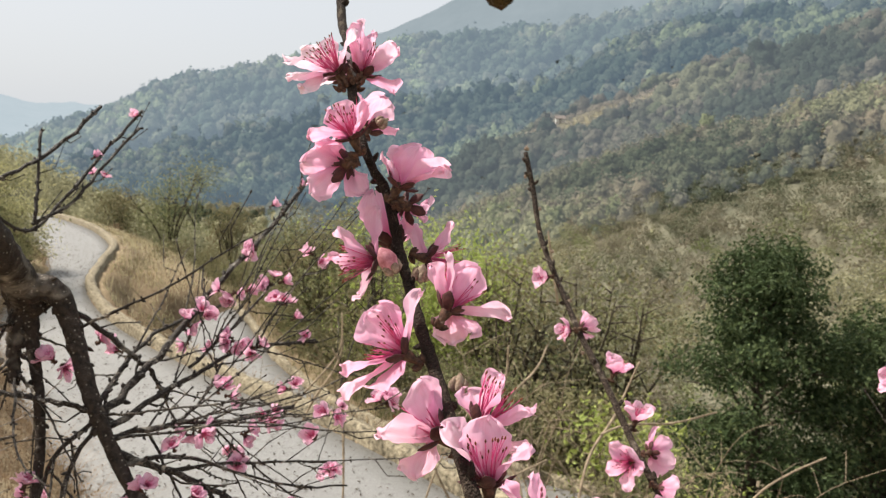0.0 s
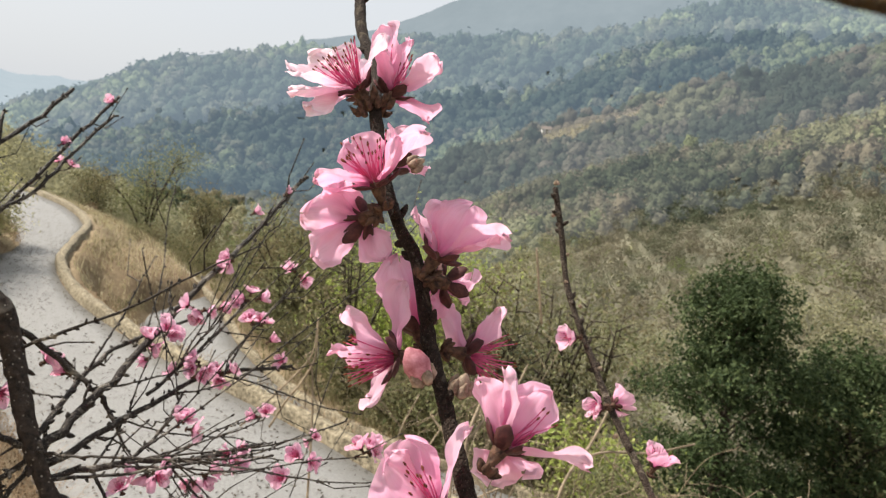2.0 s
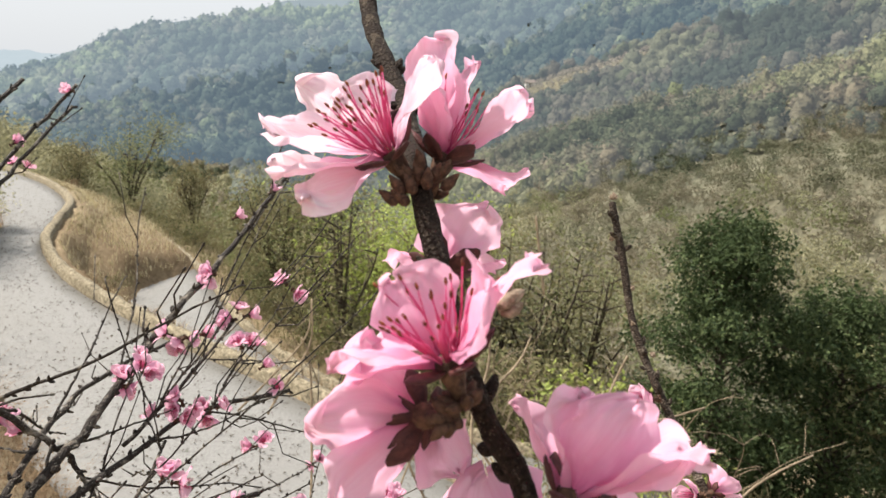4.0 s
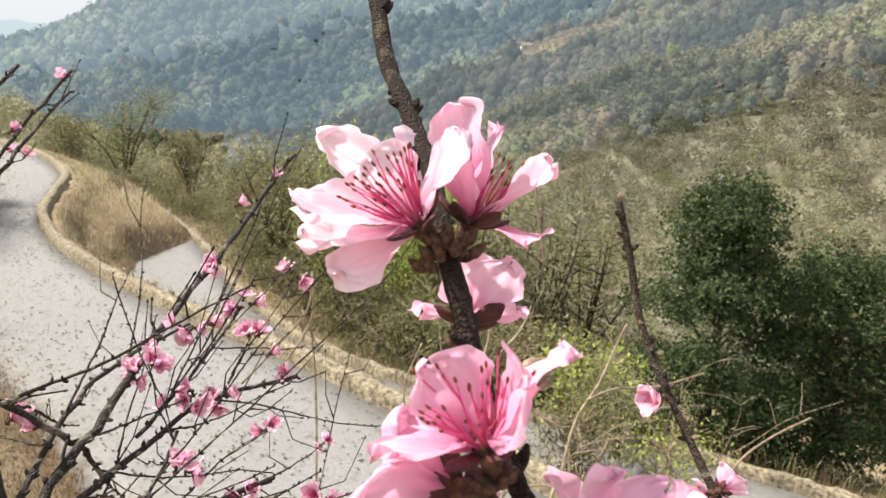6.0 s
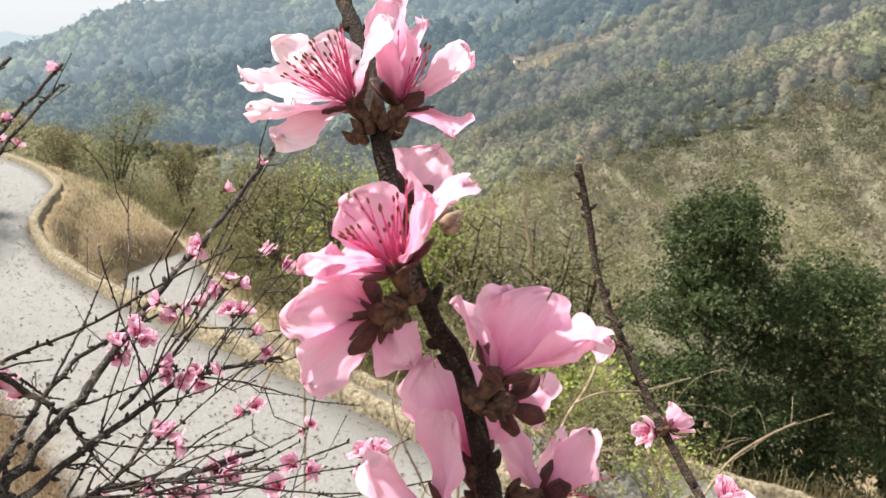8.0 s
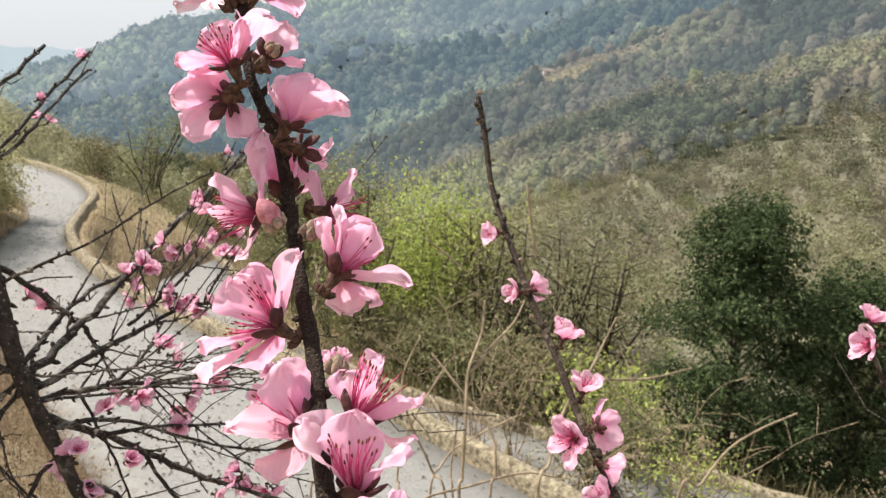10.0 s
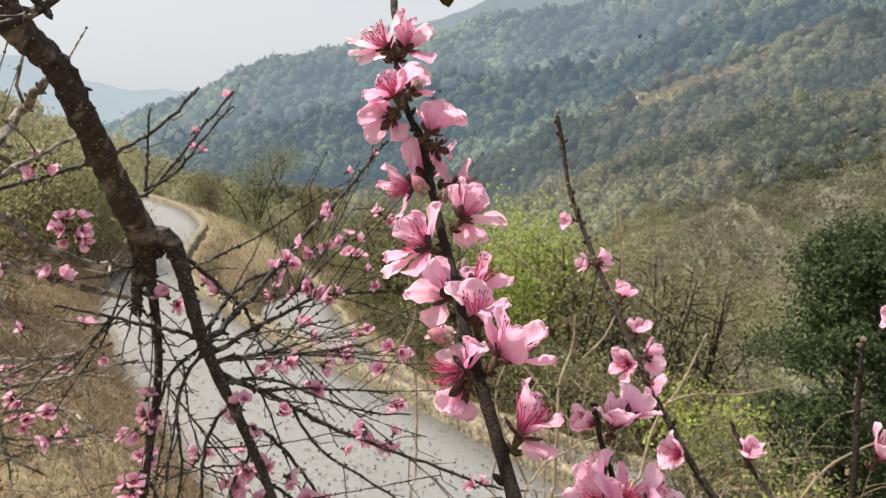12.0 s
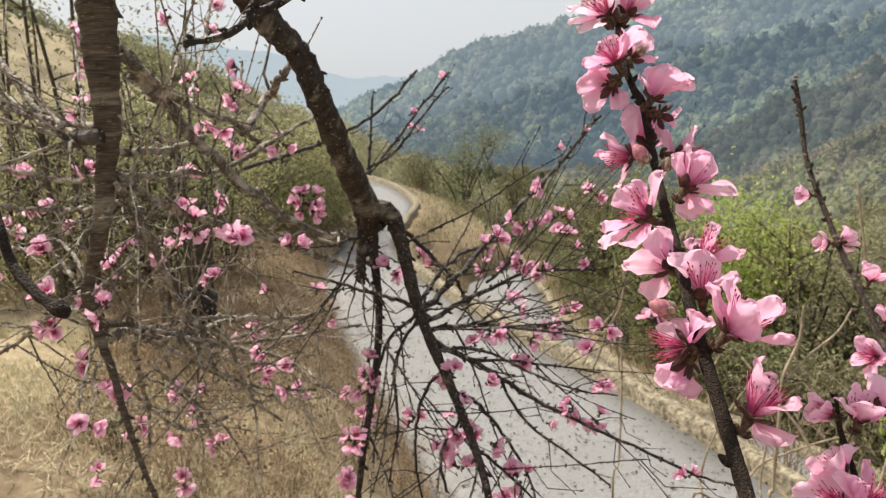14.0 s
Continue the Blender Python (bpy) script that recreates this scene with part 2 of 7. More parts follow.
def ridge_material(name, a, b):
    """Far ridges: a plain backdrop of distance, its haze painted in as glowing colour."""
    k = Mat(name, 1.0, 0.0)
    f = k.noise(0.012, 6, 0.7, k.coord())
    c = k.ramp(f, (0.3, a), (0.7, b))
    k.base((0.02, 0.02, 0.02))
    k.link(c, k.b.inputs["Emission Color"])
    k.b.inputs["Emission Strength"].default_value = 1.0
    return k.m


ROAD = road_material()
GROUND = ground_material()


# ---------------------------------------------------------------- mesh helpers
def mesh_object(name, verts, faces, material, parent=None, smooth=True):
    me = bpy.data.meshes.new(name)
    me.from_pydata([tuple(v) for v in verts], [], [tuple(f) for f in faces])
    me.materials.append(material)
    if smooth:
        me.polygons.foreach_set("use_smooth", [True] * len(me.polygons))
    me.update()
    ob = new(name, me)
    ob.parent = parent
    return ob


def array_object(name, verts, quads, material, parent=None, smooth=False):
    """A mesh of many equal faces from arrays (n, 3) and (m, k)."""
    me = bpy.data.meshes.new(name)
    k = quads.shape[1]
    me.vertices.add(len(verts))
    me.vertices.foreach_set("co", np.ascontiguousarray(verts, dtype=np.float32).ravel())
    me.loops.add(quads.size)
    me.loops.foreach_set("vertex_index", np.ascontiguousarray(quads, dtype=np.int32).ravel())
    me.polygons.add(len(quads))
    me.polygons.foreach_set("loop_start", np.arange(0, quads.size, k, dtype=np.int32))
    me.polygons.foreach_set("use_smooth", np.full(len(quads), smooth))
    me.materials.append(material)
    me.update(calc_edges=True)
    me.validate()
    ob = new(name, me)
    ob.parent = parent
    return ob


def smooth_path(points, steps):
    """Catmull-Rom through points of any width."""
    p = np.array(points, float)
    p = np.vstack([2 * p[0] - p[1], p, 2 * p[-1] - p[-2]])
    rows = []
    for i in range(1, len(p) - 2):
        for s in range(steps):
            t = s / steps
            rows.append(0.5 * (2 * p[i] + (p[i + 1] - p[i - 1]) * t + (2 * p[i - 1] - 5 * p[i] + 4 * p[i + 1] - p[i + 2]) * t * t
                               + (3 * p[i] - p[i - 1] - 3 * p[i + 1] + p[i + 2]) * t ** 3))
    rows.append(p[-2])
    return np.array(rows)


def tube(path, radii, sides=8, rough=0.0, rng=random, cap=0.6):
    """Verts and faces of a tube with a rounded tip; rough: share of the radius by which it is uneven."""
    path, radii = np.asarray(path, float), np.asarray(radii, float)
    verts, faces = [], []
    tang = np.gradient(path, axis=0)
    tang /= np.linalg.norm(tang, axis=1)[:, None] + 1e-12
    side = np.cross(tang[0], (0.3, 0.2, 0.93))
    side /= np.linalg.norm(side)
    for i in range(len(path)):
        side = side - tang[i] * (side @ tang[i])
        side /= np.linalg.norm(side) + 1e-12
        up = np.cross(tang[i], side)
        for k in range(sides):
            a = 2 * math.pi * k / sides
            r = radii[i] * (1 + rough * rng.uniform(-1, 1))
            verts.append(path[i] + r * (math.cos(a) * side + math.sin(a) * up))
    for i in range(len(path) - 1):
        for k in range(sides):
            j = (k + 1) % sides
            faces.append((i * sides + k, i * sides + j, (i + 1) * sides + j, (i + 1) * sides + k))
    n = len(path)
    verts.append(path[-1] + tang[-1] * radii[-1] * cap)
    verts.append(path[0] - tang[0] * radii[0] * 0.3)
    for k in range(sides):
        j = (k + 1) % sides
        faces.append(((n - 1) * sides + k, (n - 1) * sides + j, n * sides))
        faces.append((j, k, n * sides + 1))
    return verts, faces


def joined(pieces):
    verts, faces = [], []
    for v, f in pieces:
        o = len(verts)
        verts += list(v)
        faces += [tuple(i + o for i in q) for q in f]
    return verts, faces


def knob(centre, axis, length, width, sides=6):
    """A small pointed bud or spur."""
    c, a = np.array(centre, float), np.array(axis, float)
    a /= np.linalg.norm(a) + 1e-12
    path = [c + a * length * s for s in (0.0, 0.3, 0.65, 0.95)]
    return tube(path, [width * 0.75, width, width * 0.8, width * 0.3], sides, 0.12)


def value_noise(x, y, seed=0):
    """Smooth lattice noise in -1..1 for arrays."""
    xi, yi = np.floor(x).astype(np.int64), np.floor(y).astype(np.int64)
    u, v = x - xi, y - yi
    u, v = u * u * (3 - 2 * u), v * v * (3 - 2 * v)

    def h(a, b):
        n = (a * 374761393 + b * 668265263 + seed * 1442695041) & 0xFFFFFFFF
        n = ((n ^ (n >> 13)) * 1274126177) & 0xFFFFFFFF
        return ((n ^ (n >> 16)) & 0xFFFF) / 32767.5 - 1

    return (h(xi, yi) * (1 - u) + h(xi + 1, yi) * u) * (1 - v) + (h(xi, yi + 1) * (1 - u) + h(xi + 1, yi + 1) * u) * v


def fractal(x, y, size, octaves=4, seed=0):
    total, amp = 0, 1.0
    for o in range(octaves):
        total = total + amp * value_noise(x / size, y / size, seed + o)
        size, amp = size / 2.1, amp / 2
    return total


# ---------------------------------------------------------------- the lie of the land
# outer kerb of the upper road, from the near end to the far bend
KERB_LINE = [(12, -4.5), (4.5, 3.0), (0.3, 7.2), (-1.8, 9.2), (-4.4, 11.3), (-7.5, 14.3), (-9.8, 17.5), (-11.0, 20.3), (-12.7, 24.3), (-16.6, 29.3), (-22, 33.6), (-31, 37)]
LOWER_LINE = [(14, 2.3), (7.4, 7.4), (4.0, 9.7), (-0.2, 11.9), (-2.6, 13.9), (-4.7, 16.8), (-6.6, 20.4), (-8.4, 23.4), (-11.8, 28.2), (-16.4, 33.0)]
# clear width of the upper road at those points: grass has crept over it on the inside of the bend
ROAD_WIDTHS = [3.4, 3.4, 3.35, 3.2, 2.7, 2.1, 1.5, 1.25, 2.3, 3.2, 3.3, 3.3]
LOWER_Z = -1.6
KERB_PATH = smooth_path(KERB_LINE, 10)
LOWER_PATH = smooth_path(LOWER_LINE, 10)


def road_width(at):
    """Clear width of the upper road, by how far along the kerb, in points of KERB_PATH."""
    return np.interp(np.asarray(at) / 10, np.arange(len(ROAD_WIDTHS)), ROAD_WIDTHS)


def along(path, x, y):
    """Signed distance to a plan line (positive to its right, walking along it) and how far along, in points."""
    best = np.full(np.shape(x), 1e9)
    sign = np.zeros(np.shape(x))
    at = np.zeros(np.shape(x))
    for i in range(len(path) - 1):
        ax, ay = path[i]
        dx, dy = path[i + 1] - path[i]
        t = np.clip(((x - ax) * dx + (y - ay) * dy) / (dx * dx + dy * dy), 0, 1)
        ex, ey = x - ax - t * dx, y - ay - t * dy
        d = np.hypot(ex, ey)
        near = d < best
        best = np.where(near, d, best)
        sign = np.where(near, np.where(dy * ex - dx * ey > 0, 1.0, -1.0), sign)
        at = np.where(near, i + t, at)
    return best * sign, at


def polar(az, el, r, eye=4.0):
    """A crest point from its bearing, its height in degrees above the eye and its distance."""
    return (r * math.sin(radians(az)), r * math.cos(radians(az)), eye + r * math.tan(radians(el)))


RIDGES = [
    # crest points (bearing, elevation, distance), fall to either side
    ([(-33, -2.2, 620), (-27.7, 0.4, 600), (-21.9, 2.2, 580), (-15.4, 4.9, 560), (-6.3, 6.2, 560), (1, 7.2, 560), (6.7, 7.7, 560), (12, 9.2, 560), (22, 11, 560), (34, 12, 560), (50, 12, 560)], 0.42),
    ([(-2.7, -6.9, 255), (0.4, -4.9, 250), (3.4, -2.3, 245), (5.8, -0.2, 240), (8.6, 1.5, 240), (10.9, 2.7, 240), (16.1, 4.4, 240), (22.2, 6.2, 245), (32, 9, 250), (48, 12, 260)], 0.5),
    ([(7, -6.0, 165), (10.8, -4.0, 150), (15, -1.6, 140), (19.5, 0.2, 130), (24, 0.5, 120), (29, 2.4, 115), (38, 6, 110), (55, 9, 110)], 0.45),
    ([(-85, 14, 70), (-66, 9, 62), (-56, 4.6, 60), (-49, 0.2, 58), (-43, -3.6, 54), (-37, -6, 46)], 0.5),
]


def ground_height(x, y):
    """Height of the land at plan points (arrays)."""
    x, y = np.asarray(x, float), np.asarray(y, float)
    d, at = along(KERB_PATH, x, y)
    dl, la = along(LOWER_PATH, x, y)
    up = -d - road_width(at)
    bank = np.where(up > 0, 2.15 * (1 - np.exp(-np.maximum(up, 0) / 1.35)) + 0.06 * np.clip(up, 0, 9), 0)
    bank = bank * np.clip(1.25 - at / 70, 0.25, 1.0)
    down = np.where(dl < 0, LOWER_Z, LOWER_Z - 0.42 * np.maximum(dl - 0.3, 0))
    drop = np.clip((d - 0.45) / 0.5, 0, 1)
    wedge = np.clip((at - 55) / 12, 0, 1)
    down = np.where(dl < 0, np.maximum(down, LOWER_Z * np.clip(np.maximum(d / 5 + 1 - wedge, 1 + (dl + np.interp(la, (40, 55, 60, 67), (1.5, 2.2, 1.9, -0.2))) / 1.4), 0, 1)), down)
    z = np.where(d > 0, down * drop, bank)
    r = np.hypot(x, y)
    z = z - np.where(d < 0, np.clip((r - 44) / 110, 0, 1) * 26, 0)
    z = np.maximum(z, -26 - 0.004 * r)
    z = z + np.clip((r - 40) / 60, 0, 1) * fractal(x, y, 40, 3, 3) * 1.5
    for crest, fall in RIDGES:
        pts = np.array([polar(*c) for c in crest])
        best = np.full(np.shape(x), -1e9)
        for i in range(len(pts) - 1):
            ax, ay, az = pts[i]
            dx, dy, dz = pts[i + 1] - pts[i]
            t = np.clip(((x - ax) * dx + (y - ay) * dy) / (dx * dx + dy * dy), 0, 1)
            e = np.hypot(x - ax - t * dx, y - ay - t * dy)
            best = np.maximum(best, az + t * dz - fall * np.maximum(np.sqrt(e * e + 36) - 6, 0))
        rough = fractal(x, y, 70, 2, 11) * np.clip(r / 60, 0, 6) * 1.0
        best = best + rough * np.clip((best + 30) / 30, 0, 1) * 0.8
        z = np.where(r > 30, np.maximum(z, best), z)
    far = np.clip((r - 240) / 120, 0, 1)
    return z + far * np.clip((z + 26) / 20, 0, 1) * (fractal(x, y, 130, 3, 61) * 7 - np.abs(fractal(x, y, 90, 2, 67)) * 7)


def crest_strip(x, y):
    """How far a spot lies on the pale grassy crest of the near spur (0 to 1)."""
    d, at = along(smooth_path([polar(*c)[:2] for c in RIDGES[1][0][:6]], 12), x, y)
    wide = np.clip(1.7 - np.abs(d - 7) / 9 + 0.6 * fractal(x, y, 9, 2, 71), 0, 1)
    e, _ = along(smooth_path([polar(*c)[:2] for c in RIDGES[2][0][1:5]], 12), x, y)
    return np.maximum(wide, np.clip(1.3 - np.abs(e - 1) / 2.6 + 0.5 * fractal(x, y, 7, 2, 72), 0, 1))


def height_at(x, y):
    return float(ground_height(np.array([x]), np.array([y]))[0])


def make_ground():
    az = np.concatenate([np.linspace(-180, -66, 58)[:-1], np.linspace(-66, 48, 380), np.linspace(48, 180, 67)[1:]])
    rr = np.concatenate([np.linspace(0.02, 14, 72), np.geomspace(14.25, 900, 250), np.geomspace(960, 4600, 8)])
    A, R = np.meshgrid(np.radians(az), rr)
    x, y = R * np.sin(A), R * np.cos(A)
    z = ground_height(x, y)
    d, at = along(KERB_PATH, x, y)
    dl, _ = along(LOWER_PATH, x, y)
    flat = (d < 0.05) & (d > -road_width(at) - 0.05) | (d > 0.9) & (dl < 0.1)
    z = z + np.where(flat, -0.05, fractal(x, y, 0.7, 3, 5) * 0.05 * np.clip(R / 4, 0.3, 1.5))
    z = z - np.clip((R - 275) / 60, 0, 1) * 7.0
    verts = np.stack([x, y, z], -1).reshape(-1, 3)
    n = len(az)
    i, j = np.meshgrid(np.arange(len(rr) - 1), np.arange(n - 1), indexing="ij")
    quads = np.stack([i * n + j, (i + 1) * n + j, (i + 1) * n + j + 1, i * n + j + 1], -1).reshape(-1, 4)
    ob = array_object("ground", verts, quads, GROUND, None, True)
    pale = crest_strip(x, y)
    cover = np.clip(0.6 + 0.5 * fractal(x, y, 2.2, 3, 21), 0, 1) * np.clip((-d - road_width(at) + 0.4) / 0.8, 0.35, 1)
    forest = np.clip((R - 24) / 20, 0, 1) * np.where((d < 0) & (R < 80), 0.3, 1.0) * (1 - 0.12 * pale)
    for name, val in (("cover", cover), ("forest", forest)):
        ob.data.attributes.new(name, "FLOAT", "POINT").data.foreach_set("value", val.astype(np.float32).ravel())
    return tagged(ob, "dry grassy hillside and wooded valley slopes", "ground", kind="structure")


make_ground()


def offset_line(path, off):
    t = np.gradient(path, axis=0)
    t /= np.linalg.norm(t, axis=1)[:, None]
    return path + off * np.stack([t[:, 1], -t[:, 0]], -1)


def ribbon(name, path, lo, hi, z0, thick, material, label, category, wobble=0.0, crown=0.0, seg=7):
    """A strip along a plan line between two offsets, with depth."""
    rows = []
    for k in range(seg):
        f = k / (seg - 1)
        p = offset_line(path, np.reshape(lo + (hi - lo) * f, (-1, 1)))
        s = np.arange(len(path))
        z = z0 + crown * (1 - (2 * f - 1) ** 2) + wobble * fractal(s * 1.0, s * 0 + k * 3.1, 2.5, 3, 9)
        rows.append(np.column_stack([p + wobble * fractal(s * 1.0, s * 0 + k, 2.0, 2, 4)[:, None], z]))
    top = np.array(rows)
    foot = top[[0, -1]].copy()
    foot[:, :, 2] = z0 - thick
    allr = np.concatenate([foot[:1], top, foot[1:]])
    m, n = allr.shape[:2]
    i, j = np.meshgrid(np.arange(m - 1), np.arange(n - 1), indexing="ij")
    quads = np.stack([i * n + j, i * n + j + 1, (i + 1) * n + j + 1, (i + 1) * n + j], -1).reshape(-1, 4)
    ob = array_object(name, allr.reshape(-1, 3), quads, material, None, True)
    return tagged(ob, label, category, kind="structure")


FINE_KERB = smooth_path(KERB_LINE, 40)
FINE_LOWER = smooth_path(LOWER_LINE, 40)
ribbon("road", FINE_KERB, -road_width(np.arange(len(FINE_KERB)) / 4) - 0.1 * fractal(np.arange(len(FINE_KERB)) * 1.0, np.zeros(len(FINE_KERB)), 6, 3, 14), -0.02, 0.0, 0.15, ROAD, "worn grey concrete road strewn with leaf litter", "road")
ribbon("kerb", FINE_KERB, 0.0, 0.22, 0.17, 0.5, KERB, "weathered pale kerb along the upper road", "kerb", 0.018, 0.045, 7)
ribbon("road_lower", FINE_LOWER, -3.2, -0.02, LOWER_Z, 0.15, ROAD, "lower bend of the grey concrete road", "road")
ribbon("kerb_lower", FINE_LOWER, 0.0, 0.17, LOWER_Z + 0.14, 0.4, KERB, "weathered pale kerb along the lower road", "kerb", 0.03, 0.04, 5)

# distant ridges, a plain backdrop with haze painted into its glow
def far_ridge(name, crest, material, label):
    pts = np.array(crest, float)
    fine = smooth_path(pts, 24)
    top = np.array([polar(a, e, r) for a, e, r in fine])
    s = np.arange(len(top))
    top[:, 2] += fractal(s * 1.0, s * 0.0, 9, 4, 31) * fine[:, 2] * 0.0022
    rows = [top]
    for k in (1, 2, 3, 4):
        low = top.copy()
        low[:, :2] *= 1 - 0.08 * k
        low[:, 2] = top[:, 2] + (-60 - top[:, 2]) * k / 4
        rows.append(low)
    rows = np.array(rows)
    m, n = rows.shape[:2]
    i, j = np.meshgrid(np.arange(m - 1), np.arange(n - 1), indexing="ij")
    quads = np.stack([i * n + j, i * n + j + 1, (i + 1) * n + j + 1, (i + 1) * n + j], -1).reshape(-1, 4)
    ob = array_object(name, rows.reshape(-1, 3), quads, material, None, True)
    return tagged(ob, label, "mountains", kind="structure")


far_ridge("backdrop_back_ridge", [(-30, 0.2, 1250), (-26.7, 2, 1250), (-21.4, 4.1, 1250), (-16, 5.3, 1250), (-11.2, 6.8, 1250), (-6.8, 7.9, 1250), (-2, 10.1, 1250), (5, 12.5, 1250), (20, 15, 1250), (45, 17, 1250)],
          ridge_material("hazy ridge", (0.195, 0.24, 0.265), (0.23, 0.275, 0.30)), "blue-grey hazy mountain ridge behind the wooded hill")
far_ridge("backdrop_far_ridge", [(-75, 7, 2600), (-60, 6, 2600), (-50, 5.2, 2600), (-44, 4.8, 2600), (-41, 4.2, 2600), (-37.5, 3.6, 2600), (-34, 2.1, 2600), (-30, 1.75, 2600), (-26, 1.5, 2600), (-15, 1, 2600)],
          ridge_material("hazy far ridge", (0.31, 0.37, 0.405), (0.34, 0.395, 0.43)), "pale distant mountains fading into the haze")


# ---------------------------------------------------------------- woods and shrubs
RNG = np.random.default_rng(7)


def leaf_quads(centres, size, rng, out=None, aspect=0.5, droop=0.25):
    """Folded leaf shapes, one a centre, turned at random; out: the way that they mostly face."""
    n = len(centres)
    size = np.broadcast_to(np.asarray(size, float), (n,))[:, None]
    a = rng.normal(size=(n, 3))
    if out is not None:
        a = a * 0.7 + out
    a /= np.linalg.norm(a, axis=1)[:, None] + 1e-9
    b = rng.normal(size=(n, 3))
    b[:, 2] -= droop
    b -= a * np.sum(a * b, 1)[:, None]
    b /= np.linalg.norm(b, axis=1)[:, None] + 1e-9
    c = np.cross(a, b)
    fold = a * size * 0.18
    v = np.stack([centres - b * size * 0.5, centres + c * size * aspect * 0.5 + fold, centres + b * size * 0.5, centres - c * size * aspect * 0.5 + fold], 1)
    return v.reshape(-1, 3), np.arange(4 * n).reshape(-1, 4)


def wood(name, spots, radius, per, material, label, rng, card=0.42, domed=None, core=0.86):
    """Far trees, too many to count: crowns of many small clumps on the land."""
    n = len(spots)
    z = ground_height(spots[:, 0], spots[:, 1])
    u = rng.normal(size=(n, per, 3))
    u /= np.linalg.norm(u, axis=2)[..., None]
    u[..., 2] = np.abs(u[..., 2]) * 1.2 - 0.25
    rad = radius[:, None, None] * (0.62 + 0.38 * rng.random((n, per, 1)) ** 0.5)
    lump = 1 + 0.16 * rng.normal(size=(n, per, 1))
    squash = np.stack([np.ones(n), np.ones(n), rng.uniform(0.8, 1.5, n)], -1)[:, None, :]
    c = u * rad * lump * squash
    c[..., 2] += radius[:, None] * 0.85
    c = c + np.stack([spots[:, 0], spots[:, 1], z], -1)[:, None, :]
    v, q = leaf_quads(c.reshape(-1, 3), np.repeat(radius * card, per), rng, u.reshape(-1, 3) * 2.2, 0.8, 0.0)
    if domed:
        # the crown's own rounded, lumpy body, under loose outer sprays
        rings, segs = domed
        th = np.linspace(0.12, 1.95, rings)[:, None]
        ph = np.linspace(0, 2 * np.pi, segs, endpoint=False)[None, :] + np.arange(rings)[:, None] * 0.3
        dome = np.stack([np.sin(th) * np.cos(ph), np.sin(th) * np.sin(ph), np.cos(th) + 0 * ph], -1).reshape(-1, 3)
        lumps = 0.86 + 0.2 * rng.normal(size=(n, rings * segs, 1)) * (0.4 + 0.6 * rng.random((n, 1, 1)))
        w = dome * lumps * radius[:, None, None] * core * squash
        w[..., 2] += radius[:, None] * 0.85
        w = (w + np.stack([spots[:, 0], spots[:, 1], z], -1)[:, None, :]).reshape(-1, 3)
        i, j = np.meshgrid(np.arange(rings - 1), np.arange(segs), indexing="ij")
        face = np.stack([i * segs + j, (i + 1) * segs + j, (i + 1) * segs + (j + 1) % segs, i * segs + (j + 1) % segs], -1).reshape(-1, 4)
        face = (face[None] + np.arange(n)[:, None, None] * rings * segs).reshape(-1, 4)
        q = np.concatenate([q, face + len(v)])
        v = np.concatenate([v, w])
    ob = array_object(name, v, q, material, None, bool(domed))
    tone = np.clip(0.5 + 0.85 * fractal(spots[:, 0], spots[:, 1], 24 + 0.03 * np.hypot(spots[:, 0], spots[:, 1]).mean(), 2, 81) + rng.normal(size=n) * 0.17, 0, 1)
    ob.data.attributes.new("tone", "FLOAT", "POINT").data.foreach_set("value", np.concatenate([np.repeat(tone, per * 4), np.repeat(tone, domed[0] * domed[1]) if domed else tone[:0]]).astype(np.float32))
    return tagged(ob, label, "woods", kind="stuff")


def scatter(n, az, r, rng, power=1.0):
    k = np.arange(n) + 0.5
    u = (k * 0.7548776662 + rng.normal(size=n) * 0.3 / math.sqrt(n)) % 1
    v = (k * 0.5698402910 + rng.normal(size=n) * 0.3 / math.sqrt(n)) % 1
    a = np.radians(az[0] + (az[1] - az[0]) * u)
    d = r[0] + (r[1] - r[0]) * v ** power
    return np.stack([d * np.sin(a), d * np.cos(a)], -1)


